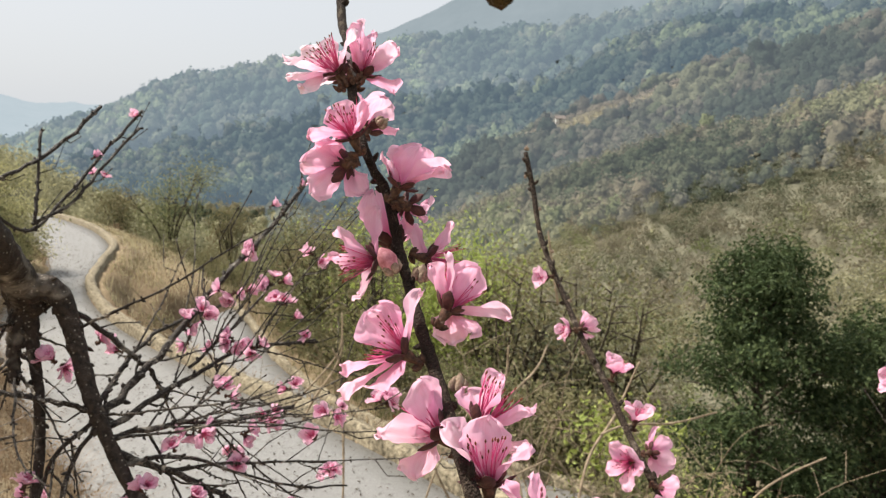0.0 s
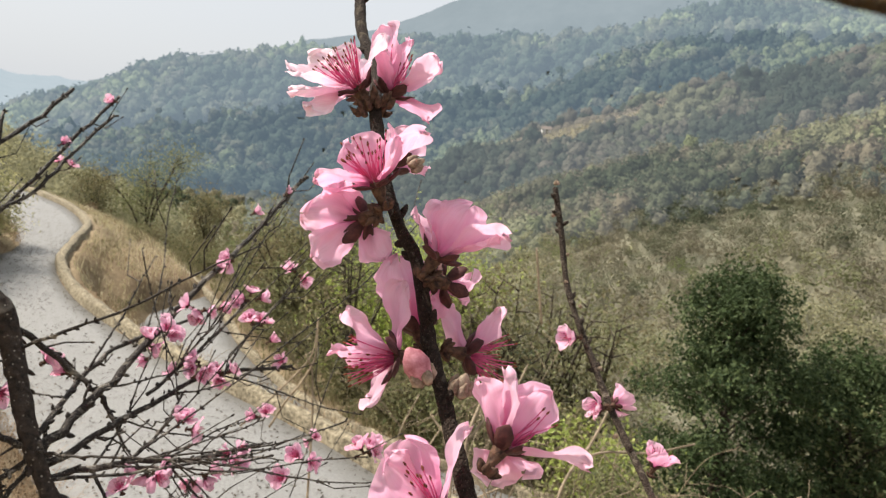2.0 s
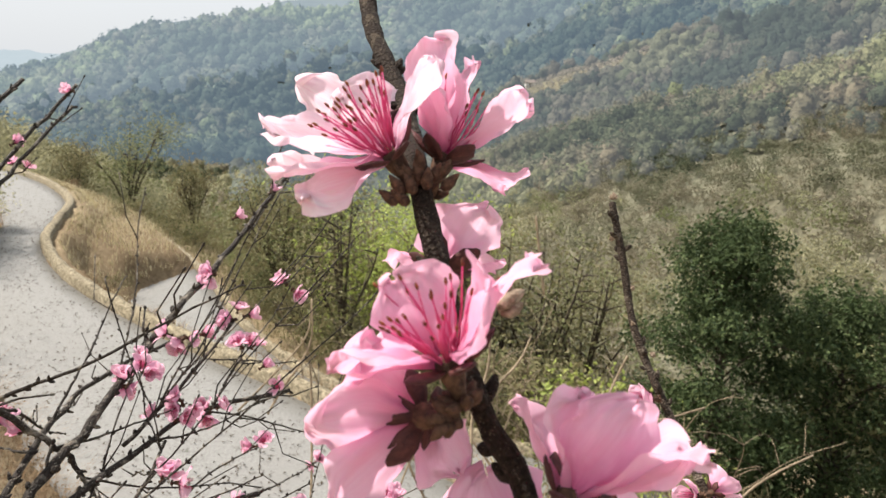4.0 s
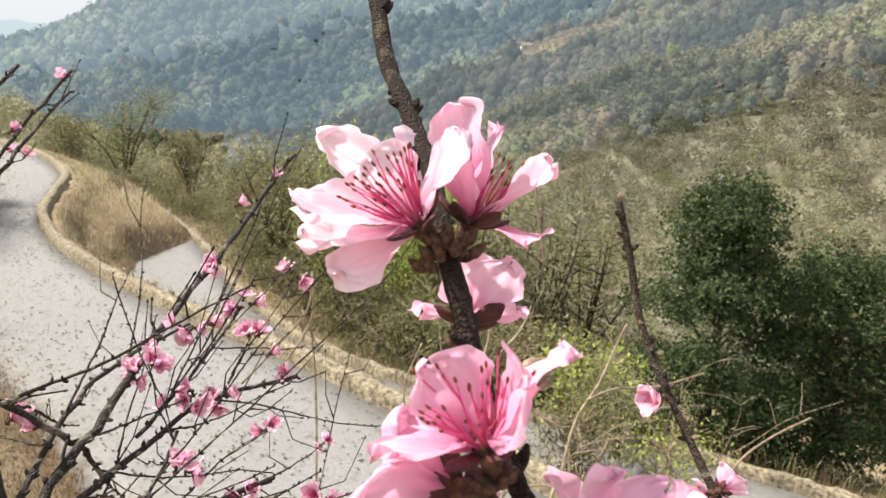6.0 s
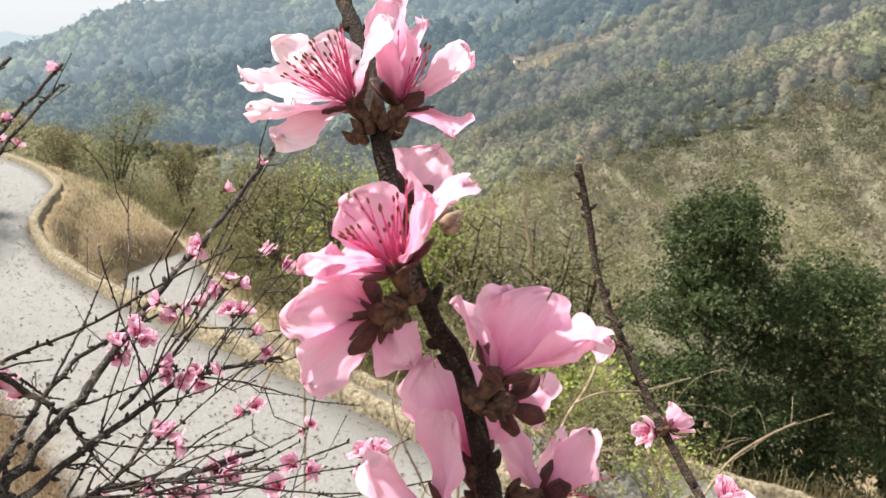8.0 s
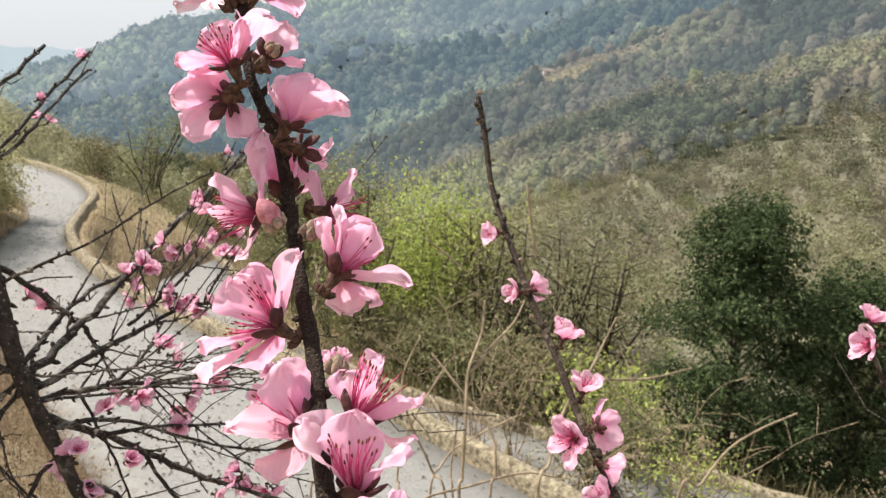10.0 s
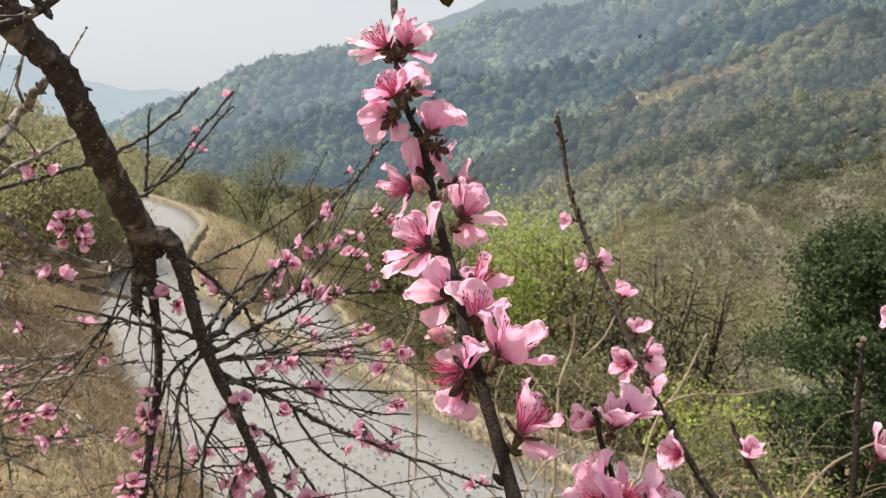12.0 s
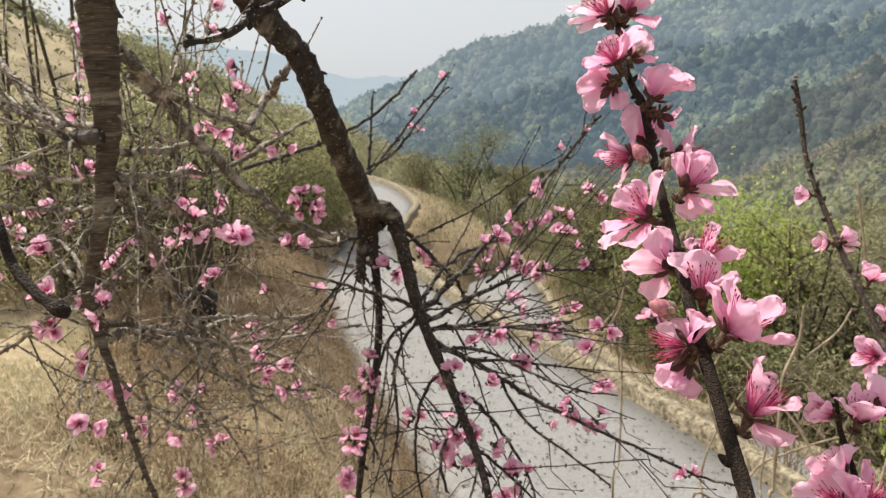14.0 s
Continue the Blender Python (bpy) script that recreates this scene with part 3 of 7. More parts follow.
def hill_woods():
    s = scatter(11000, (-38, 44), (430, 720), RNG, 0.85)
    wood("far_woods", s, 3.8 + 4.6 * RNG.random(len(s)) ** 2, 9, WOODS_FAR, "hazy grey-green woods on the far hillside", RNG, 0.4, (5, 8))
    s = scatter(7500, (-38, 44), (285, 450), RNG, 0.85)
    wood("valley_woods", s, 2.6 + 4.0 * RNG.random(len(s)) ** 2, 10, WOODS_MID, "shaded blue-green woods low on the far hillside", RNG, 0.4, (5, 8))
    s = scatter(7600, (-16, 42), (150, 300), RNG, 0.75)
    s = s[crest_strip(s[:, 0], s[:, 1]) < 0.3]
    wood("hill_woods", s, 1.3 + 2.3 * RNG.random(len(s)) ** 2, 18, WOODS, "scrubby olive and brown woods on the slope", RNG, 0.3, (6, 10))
    s = scatter(4800, (-54, 42), (34, 84), RNG, 0.8)
    d, _ = along(LOWER_PATH, s[:, 0], s[:, 1])
    e, _ = along(KERB_PATH, s[:, 0], s[:, 1])
    s = s[(d > 6) | (e > 2) & (np.hypot(s[:, 0], s[:, 1]) > 47)]
    wood("valley_scrub", s, 0.5 + 0.9 * RNG.random(len(s)) ** 2, 110, SCRUB, "olive scrub on the falling valley side", RNG, 0.2)
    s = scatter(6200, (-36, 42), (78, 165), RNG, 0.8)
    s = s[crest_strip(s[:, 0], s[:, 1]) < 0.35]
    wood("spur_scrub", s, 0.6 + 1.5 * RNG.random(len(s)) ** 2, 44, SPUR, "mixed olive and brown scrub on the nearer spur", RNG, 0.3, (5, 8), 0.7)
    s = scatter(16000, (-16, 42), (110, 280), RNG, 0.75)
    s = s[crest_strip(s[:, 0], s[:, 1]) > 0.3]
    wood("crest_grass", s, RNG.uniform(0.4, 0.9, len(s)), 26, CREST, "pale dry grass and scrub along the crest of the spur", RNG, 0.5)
    s = scatter(3600, (-66, -13), (90, 330), RNG)
    wood("slope_woods", s, 1.2 + 1.6 * RNG.random(len(s)) ** 2, 36, SCRUB, "mixed woods below the bend of the road", RNG, 0.34, (6, 9))
    s = scatter(3200, (-66, -30), (23, 95), RNG)
    d, _ = along(KERB_PATH, s[:, 0], s[:, 1])
    s = s[d < -6]
    s = s[fractal(s[:, 0], s[:, 1], 9, 2, 43) > np.where(s[:, 0] < -s[:, 1], 0.12, -0.4)]
    wood("bank_scrub", s, RNG.uniform(0.5, 1.2, len(s)), 100, SCRUB, "sparse scrub on the brown hillside", RNG, 0.28)


hill_woods()


def hut(az, el, r, width):
    """A small whitewashed hut on the spur."""
    x, y, _ = polar(az, el, r)
    root = tagged(new("hut"), "small whitewashed hut on the grassy crest", "hut")
    root.location = (x, y, height_at(x, y))
    w, d, h = width / 2, width * 0.4, width * 0.5
    mesh_object("wall", [(sx * w, sy * d, k) for k in (-1.5, h) for sx, sy in ((-1, -1), (1, -1), (1, 1), (-1, 1))] + [(-w, 0, h * 1.5), (w, 0, h * 1.5)],
                [(0, 1, 5, 4), (1, 2, 6, 9, 5), (2, 3, 7, 6), (3, 0, 4, 8, 7)], WHITEWASH, root, False)
    for s in (-1, 1):
        e = [(sx * w * 1.12, s * d * 1.2, h * 0.9) for sx in (-1, 1)] + [(w * 1.12, 0, h * 1.56), (-w * 1.12, 0, h * 1.56)]
        mesh_object("roof", e + [(a, b, c + 0.12) for a, b, c in e], [(0, 1, 2, 3), (7, 6, 5, 4), (0, 4, 5, 1), (1, 5, 6, 2), (2, 6, 7, 3), (3, 7, 4, 0)], ROOFTILE, root, False)
    mesh_object("door", [(-0.4, -d - 0.03, 0), (0.4, -d - 0.03, 0), (0.4, -d - 0.03, h * 0.8), (-0.4, -d - 0.03, h * 0.8), (-0.4, -d + 0.02, 0), (0.4, -d + 0.02, 0), (0.4, -d + 0.02, h * 0.8), (-0.4, -d + 0.02, h * 0.8)],
                [(0, 1, 2, 3), (0, 3, 7, 4), (1, 5, 6, 2), (3, 2, 6, 7)], DARKWOOD, root, False)


hut(6.7, 1.0, 236, 3.0)


def shrub(name, x, y, height, width, leaves, leaf, leaf_mat, stem_mat, stems, label, category="shrub", seed=1, lift=0.25, z=None, clump=0.16, skirt=0.0):
    """A bush or small tree: forked stems from the ground and leaves in clumps round their ends."""
    rng = np.random.default_rng(seed)
    rnd = random.Random(seed)
    base = np.array([x, y, height_at(x, y) if z is None else z])
    root = tagged(new(name), label, category, name.replace("_", " ") + "s of the slope")
    root.location = base
    tips = []
    for s in range(stems):
        a = rnd.uniform(0, 2 * math.pi)
        lean = rnd.uniform(0.15, 1.0) * width / 2
        top = np.array([math.cos(a) * lean, math.sin(a) * lean, height * rnd.uniform(0.62, 1.0)])
        p = smooth_path([(0.03 * math.cos(a), 0.03 * math.sin(a), -0.08), tuple(top * (0.3, 0.3, 0.45) + (0, 0, 0)), tuple(top * (0.8, 0.8, 0.8)), tuple(top)], 4)
        r0 = max(0.006, height * (0.0055 if name == "sapling" else 0.011))
        pieces = [tube(p, np.linspace(r0, r0 * 0.25, len(p)), 5, 0.1, rnd)]
        tips.append(p[-1])
        for _ in range(5):
            k = rnd.randint(4, len(p) - 2)
            b = rnd.uniform(0, 2 * math.pi)
            out = np.array([math.cos(b), math.sin(b), rnd.uniform(0.1, 0.9)]) * width * rnd.uniform(0.12, 0.3)
            q = smooth_path([tuple(p[k]), tuple(p[k] + out * 0.5 + (0, 0, 0.02)), tuple(p[k] + out)], 3)
            pieces.append(tube(q, np.linspace(r0 * 0.5, r0 * 0.15, len(q)), 4, 0.0, rnd))
            tips += [q[-1], q[-3]]
        v, f = joined(pieces)
        mesh_object("stem", v, f, stem_mat, root)
    if leaves:
        tips = np.array(tips)
        tips = tips[tips[:, 2] > lift * height]
        pick = rng.integers(0, len(tips), leaves)
        c = tips[pick] + rng.normal(size=(leaves, 3)) * clump * np.array([width, width, height * 0.7])
        c[:, 2] = np.abs(c[:, 2] - 0.05) + 0.05
        if skirt:
            c[:, 2] *= np.where(rng.random(leaves) < skirt, rng.uniform(0.1, 0.8, leaves), 1.0)
        out = c - np.array([0, 0, height * 0.45])
        out /= np.linalg.norm(out, axis=1)[:, None] + 1e-9
        v, q = leaf_quads(c, leaf * rng.uniform(0.6, 1.3, leaves), rng, out * 0.6, 0.5)
        array_object("foliage", v, q, leaf_mat, root)
    return root


def dense_tree(name, x, y, z, height, width, leaves, leaf, label, seed):
    """A close-leaved evergreen with an uneven, pointed outline made of lobes."""
    rng = np.random.default_rng(seed)
    rnd = random.Random(seed)
    root = tagged(new(name), label, "tree")
    root.location = (x, y, z)
    p = smooth_path([(0, 0, -0.2), (0.05, 0.03, height * 0.4), (0.02, 0.0, height * 0.93)], 6)
    v, f = tube(p, np.linspace(height * 0.03, 0.01, len(p)), 8, 0.1, rnd)
    mesh_object("trunk", v, f, DARKWOOD, root)
    lobes = []
    for k in range(46):
        h = height * (0.06 + 0.9 * (k / 46) ** 0.9)
        reach = width / 2 * (1 - (h / height) ** 2.2) ** 0.6 * rnd.uniform(0.45, 1.05) + 0.04
        a = k * 2.4 + rnd.uniform(-0.4, 0.4)
        tip = np.array([math.cos(a) * reach, math.sin(a) * reach, h + reach * rnd.uniform(0.05, 0.5)])
        q = smooth_path([(0, 0, h * 0.9), tuple(tip * (0.5, 0.5, 1) - (0, 0, 0.04)), tuple(tip)], 3)
        v, f = tube(q, np.linspace(0.025, 0.006, len(q)), 4, 0.0, rnd)
        mesh_object("limb", v, f, DARKWOOD, root)
        lobes.append((tip, rnd.uniform(0.10, 0.2) * width))
        lobes.append((tip * (0.55, 0.55, 1) - (0, 0, 0.03), rnd.uniform(0.10, 0.2) * width))
    for k in range(26):
        a, q = rnd.uniform(0, 6.28), rnd.uniform(0.3, 1.05) * width / 2
        lobes.append((np.array([math.cos(a) * q, math.sin(a) * q, rnd.uniform(-0.35, 0.5)]), rnd.uniform(0.1, 0.2) * width))
    cs, outs = [], []
    per = leaves // len(lobes)
    for c, r in lobes:
        # leaves stand in sprays over the lobe, with dark gaps between
        n = 13
        u = rng.normal(size=(n, 3))
        u /= np.linalg.norm(u, axis=1)[:, None]
        u[:, 2] = np.abs(u[:, 2]) * 0.8 + u[:, 2] * 0.2
        pick = rng.integers(0, n, per)
        spray = c + u[pick] * r * rng.uniform(0.75, 1.15, (n, 1))[pick] * (1, 1, 0.85)
        cs.append(spray + rng.normal(size=(per, 3)) * r * 0.2)
        outs.append(u[pick])
    v, q = leaf_quads(np.concatenate(cs), leaf * rng.uniform(0.6, 1.3, per * len(lobes)), rng, np.concatenate(outs) + (0, 0, 0.4), 0.5)
    array_object("crown", v, q, EVERGREEN, root)
    return root


dense_tree("evergreen_tree", 4.75, 11.4, -2.15, 4.45, 3.1, 32000, 0.085, "dense dark green evergreen tree beside the lower road", 5)
dense_tree("evergreen_tree", 6.9, 11.6, -2.5, 3.5, 3.1, 24000, 0.085, "dense dark green evergreen tree lower than the one beside it", 6)

# the thicket below the lower kerb
def thicket():
    rnd = random.Random(12)
    plants = [
        # bearing, distance, height, width, leaf, material, stems
        (-12.5, 21.5, 3.6, 2.6, OLIVE, 4200), (-9.3, 20, 3.4, 2.6, GREEN, 4200), (-6.0, 18.5, 3.3, 2.8, FRESH, 5200), (-3.0, 17.5, 3.1, 2.6, FRESH, 4600),
        (-0.4, 17, 2.3, 2.2, FRESH, 3200), (2.5, 16, 2.1, 2.2, OLIVE, 2000), (5.5, 15.5, 2.0, 2.2, OLIVE, 1800), (9.0, 16, 2.2, 2.2, GREEN, 1900),
        (12.5, 16.5, 2.4, 2.2, OLIVE, 2000), (31.5, 14, 3.2, 2.4, GREEN, 2200), (36, 15, 3.4, 2.4, OLIVE, 2200),
        (-7.5, 16.2, 1.6, 1.8, OLIVE, 1500), (-4.0, 15.2, 1.5, 1.8, OLIVE, 1500), (-1.0, 14.2, 1.5, 1.8, OLIVE, 1400), (2.0, 13.2, 1.4, 1.8, GREEN, 1500),
        (5.2, 12.6, 1.4, 1.8, OLIVE, 1400), (9.0, 12, 1.5, 1.8, OLIVE, 1500), (12.5, 11.2, 1.3, 1.6, FRESH, 1000), (16, 10.2, 1.3, 1.6, GREEN, 1800),
        (19.5, 9.2, 1.1, 1.4, FRESH, 700), (13.0, 9.4, 1.1, 1.4, OLIVE, 1200),
    ]
    for k, (az, r, h, w, mat, n) in enumerate(plants):
        x, y = r * math.sin(radians(az)), r * math.cos(radians(az))
        if r > 15.4 and az < 20:
            top = np.interp(az, (-14, -6, 0, 6, 13), (-7.0, -7.3, -8.8, -10.6, -12.0))
            h = max(h, 4 + r * math.tan(radians(float(top))) - height_at(x, y))
            w = max(w, 0.62 * h)
        kind = "yellow-green" if mat is FRESH else ("green" if mat is GREEN else "olive-brown")
        shrub("shrub", x, y, h, w, n, 0.12 if r > 11 else 0.07, mat, DARKWOOD if mat is not FRESH else PALEWOOD, 8, kind + " leafy shrub in the thicket below the road", "shrub", 100 + k, 0.2, skirt=0.3)


thicket()


def verge():
    """Low scrub along the outer side of the lower kerb."""
    rnd = random.Random(31)
    for k in range(24):
        i = rnd.randint(int(len(KERB_PATH) * 0.42), int(len(KERB_PATH) * 0.86))
        p = offset_line(KERB_PATH, rnd.uniform(0.8, 5.0))[i]
        if LOWER_Z + 0.15 < height_at(p[0], p[1]) < -0.1:
            shrub("dry_bush", p[0], p[1], rnd.uniform(0.2, 0.6), rnd.uniform(0.6, 1.3), 420, 0.06, rnd.choice([BROWN, OLIVE, OLIVE]), PALEWOOD, 7, "low withered bush on the bank between the roads", "bush", 760 + k, 0.1, skirt=0.5)
    for k in range(34):
        i = int(len(LOWER_PATH) * (0.28 + 0.68 * k / 34))
        p = offset_line(LOWER_PATH, rnd.uniform(0.9, 4.2))[i]
        far = p[1] > 17
        mat = rnd.choice([OLIVE, OLIVE, GREEN, OLIVE])
        kind = "yellow-green" if mat is FRESH else ("green" if mat is GREEN else "olive-brown")
        h = rnd.uniform(0.9, 1.7) * (0.6 if far else 1.0)
        shrub("shrub", p[0], p[1], h, rnd.uniform(1.3, 2.0), 1300, 0.07 if not far else 0.1, mat, DARKWOOD, 6, kind + " leafy shrub at the road's edge", "shrub", 700 + k, 0.1, skirt=0.4)


verge()


def bare_bush(x, y, height, width, stems, label, seed, material):
    """Pale leafless stems that arch and fork."""
    rnd = random.Random(seed)
    root = tagged(new("bare_shrub"), label, "shrub")
    root.location = (x, y, height_at(x, y))
    for s in range(stems):
        a = rnd.uniform(0, 2 * math.pi)
        pts = [np.array([0.05 * math.cos(a), 0.05 * math.sin(a), -0.05])]
        way = np.array([math.cos(a) * width * 0.12, math.sin(a) * width * 0.12, height * 0.3])
        for _ in range(5):
            pts.append(pts[-1] + way)
            way = way * 0.85 + np.array([rnd.uniform(-1, 1) * width * 0.12, rnd.uniform(-1, 1) * width * 0.12, rnd.uniform(-0.12, 0.08) * height])
        path = smooth_path([tuple(p) for p in pts], 4)
        r0 = rnd.uniform(0.007, 0.015)
        pieces = [tube(path, np.linspace(r0, r0 * 0.3, len(path)), 5, 0.1, rnd)]
        for _ in range(6):
            k = rnd.randint(5, len(path) - 3)
            b = rnd.uniform(0, 2 * math.pi)
            o = np.array([math.cos(b), math.sin(b), rnd.uniform(0.0, 0.9)]) * height * rnd.uniform(0.1, 0.3)
            q = smooth_path([tuple(path[k]), tuple(path[k] + o * 0.6 + (0, 0, 0.03)), tuple(path[k] + o)], 3)
            pieces.append(tube(q, np.linspace(r0 * 0.5, r0 * 0.2, len(q)), 4, 0.0, rnd))
        v, f = joined(pieces)
        mesh_object("stem", v, f, material, root)
    return root


for k, (x, y, h, w, n) in enumerate([(-1.6, 10.4, 2.1, 1.6, 6), (0.6, 8.6, 2.3, 1.8, 7), (1.6, 8.0, 2.0, 1.7, 6), (2.6, 7.8, 1.7, 1.6, 6), (0.2, 9.6, 1.9, 1.4, 6), (-3.4, 12.2, 1.8, 1.3, 5),
                                     (2.2, 9.2, 1.9, 1.8, 6), (3.4, 8.6, 1.6, 1.5, 5), (1.1, 10.4, 2.2, 1.6, 6)]):
    bare_bush(x, y, h, w, n, "bare pale straw-coloured shrub at the road's edge", 300 + k, PALEWOOD)

CANES = tagged(new("bare_shrub"), "bare pale woody shrub growing on the bank below", "shrub")


def cane(rows):
    """One pale arching stem of the bare shrub, through rows of x, y, z and radius."""
    p = smooth_path(rows, 6)
    v, f = tube(p[:, :3], p[:, 3], 7, 0.08, random.Random(len(bpy.data.objects)))
    mesh_object("stem", v, f, PALEWOOD, CANES)


cane([(0.183, 2.197, 1.048, 0.0095), (0.083, 2.047, 2.648, 0.0059), (0.084, 2.081, 2.827, 0.0055), (0.088, 2.116, 3.006, 0.0055), (0.092, 2.192, 3.131, 0.0051), (0.132, 2.268, 3.234, 0.0048), (0.138, 2.289, 3.337, 0.0038)])
cane([(0.092, 2.188, 3.112, 0.0042), (0.162, 2.263, 3.188, 0.0043), (0.238, 2.336, 3.248, 0.0039), (0.279, 2.405, 3.31, 0.0030)])
cane([(0.277, 2.209, 1.049, 0.0080), (0.177, 2.059, 2.649, 0.0050), (0.189, 2.095, 2.828, 0.0046), (0.168, 2.167, 2.949, 0.0047), (0.052, 2.227, 3.074, 0.0038), (-0.028, 2.282, 3.15, 0.0034)])
cane([(0.409, 2.135, 1.109, 0.0084), (0.309, 1.985, 2.709, 0.0052), (0.352, 2.077, 2.89, 0.0049), (0.399, 2.16, 3.027, 0.0046), (0.48, 2.239, 3.116, 0.0047), (0.535, 2.312, 3.191, 0.0038), (0.577, 2.335, 3.282, 0.0033)])
cane([(0.436, 2.196, 3.082, 0.0037), (0.532, 2.243, 3.099, 0.0042), (0.693, 2.312, 3.081, 0.0038), (0.864, 2.388, 3.096, 0.0034)])
cane([(0.841, 2.192, 1.114, 0.0077), (0.741, 2.042, 2.714, 0.0048), (0.841, 2.124, 2.808, 0.0045), (0.946, 2.205, 2.89, 0.0041), (1.074, 2.281, 2.93, 0.0037), (1.23, 2.358, 2.959, 0.0033)])
cane([(-0.283, 2.226, 0.984, 0.0068), (-0.383, 2.076, 2.584, 0.0043), (-0.38, 2.12, 2.808, 0.0038), (-0.393, 2.209, 3.012, 0.0039), (-0.418, 2.298, 3.225, 0.0035), (-0.448, 2.309, 3.303, 0.0025)])
cane([(-0.538, 2.252, 3.068, 0.0035), (-0.497, 2.272, 3.147, 0.0040), (-0.445, 2.294, 3.225, 0.0040), (-0.416, 2.313, 3.303, 0.0030), (-0.42, 2.335, 3.42, 0.0025)])
cane([(0.299, 2.335, 3.469, 0.0043), (0.28, 2.354, 3.581, 0.0043), (0.26, 2.376, 3.708, 0.0033)])
cane([(-0.048, 2.166, 1.045, 0.0073), (-0.148, 2.016, 2.645, 0.0046), (-0.044, 2.05, 2.754, 0.0041), (0.101, 2.123, 2.765, 0.0042), (0.289, 2.201, 2.778, 0.0038), (0.403, 2.212, 2.76, 0.0029)])
cane([(-0.092, 3.086, 3.366, 0.0038), (-0.002, 3.085, 3.3, 0.0044), (0.089, 3.082, 3.226, 0.0038)])
cane([(0.151, 2.375, 0.929, 0.0071), (0.051, 2.225, 2.529, 0.0045), (-0.016, 2.257, 2.743, 0.0040), (-0.1, 2.28, 2.917, 0.0040), (-0.128, 2.35, 3.034, 0.0030), (-0.075, 2.432, 3.157, 0.0026)])
cane([(-0.752, 2.676, 2.873, 0.0042), (-0.641, 2.755, 2.986, 0.0042), (-0.53, 2.838, 3.121, 0.0036), (-0.517, 2.877, 3.26, 0.0030)])
cane([(0.080, 2.603, 0.779, 0.0082), (-0.02, 2.453, 2.379, 0.0052), (0.021, 2.529, 2.618, 0.0046), (0.147, 2.606, 2.695, 0.0041), (0.33, 2.705, 2.749, 0.0036)])
cane([(-0.014, 2.560, 0.782, 0.0074), (-0.114, 2.41, 2.382, 0.0046), (-0.146, 2.447, 2.604, 0.0041), (-0.101, 2.51, 2.783, 0.0036), (0.018, 2.612, 2.98, 0.0031)])
cane([(0.170, 2.448, 0.900, 0.0068), (0.07, 2.298, 2.5, 0.0043), (0.05, 2.332, 2.686, 0.0038), (0.065, 2.383, 2.871, 0.0033), (0.041, 2.397, 2.983, 0.0029)])


# the leafy bushes and stems on the uphill side
def uphill():
    rnd = random.Random(77)
    # bearing, distance, and the height of the outline above the eye in degrees
    rows = [(-31, 21, -5.8), (-33, 17, -5.2), (-34.5, 14, -3.6), (-36.5, 12.5, -2.4), (-38.5, 14.5, -1.2), (-40.5, 12, -0.6), (-42.5, 13.5, 0.4), (-44.5, 11.5, 1.4),
            (-46.5, 13, 2.2), (-48.5, 11, 3.0), (-51, 12, 4.0), (-54, 10.5, 4.5), (-57, 11.5, 5.5), (-60, 10, 6), (-33.9, 23, -5.0), (-35, 22, -3.4), (-36.3, 21.5, -2.4), (-37.8, 21, -1.4), (-39.4, 20, -0.6), (-36, 20, -3.5), (-40, 19, -1.0), (-45, 18, 0.6), (-50, 17, 2.4), (-55, 16, 4.0)]
    for k, (az, r, el) in enumerate(rows):
        x, y = r * math.sin(radians(az)), r * math.cos(radians(az))
        d, at = along(KERB_PATH, np.array([x]), np.array([y]))
        gap = float(-d[0] - road_width(at)[0])
        if gap < (1.5 if r < 18 else 0.3):
            continue
        h = max(1.0, 4 + r * math.tan(radians(el)) - height_at(x, y))
        mat = BUSHLEAF if k % 3 else OLIVE
        high = r < 13.2 and az > -46
        shrub("leafy_bush", x, y, h * (0.92 if az > -44 else 0.8), min(2.6, 1.1 + gap), 7500 if az > -44 else 4600, 0.035 + r * 0.002, mat, DARKWOOD, 9, "small-leaved %s bush on the hillside" % ("yellow-green" if mat is BUSHLEAF else "olive"), "bush", 400 + k, 0.5 if high else 0.05, clump=0.12 if high else 0.15, skirt=0.0 if high else 0.55)
    for k, (x, y, h) in enumerate([(-7.33, 5.23, 5.4), (-7.5, 5.85, 5.8), (-7.25, 6.9, 4.6), (-7.3, 7.55, 4.4), (-10.6, 6.8, 6.0), (-8.9, 5.9, 5.6), (-7.9, 7.3, 4.6)]):
        shrub("sapling", x, y, h, 1.2, 420, 0.075, GREEN, DARKWOOD, 2, "thin dark-stemmed sapling with few leaves", "tree", 430 + k, 0.55, clump=0.2)
    shrub("seedling", -3.55, 2.75, 0.22, 0.24, 60, 0.05, GREEN, DARKWOOD, 3, "small fresh green seedling on the straw", "plant", 445, 0.2)
    old = shrub("coppiced_tree", -5.7, 5.65, 2.8, 2.0, 900, 0.07, GREEN, DARKWOOD, 9, "dark many-stemmed tree growing from an old stump", "tree", 440, 0.5)
    v, f = tube([(0, 0, -0.15), (0.02, 0, 0.08), (0, 0.03, 0.3), (0.03, 0, 0.48), (0.02, 0.02, 0.56)], [0.24, 0.2, 0.17, 0.21, 0.12], 12, 0.16, rnd)
    tagged(mesh_object("stump", v, f, CHAR, old), "dark weathered stump")


uphill()


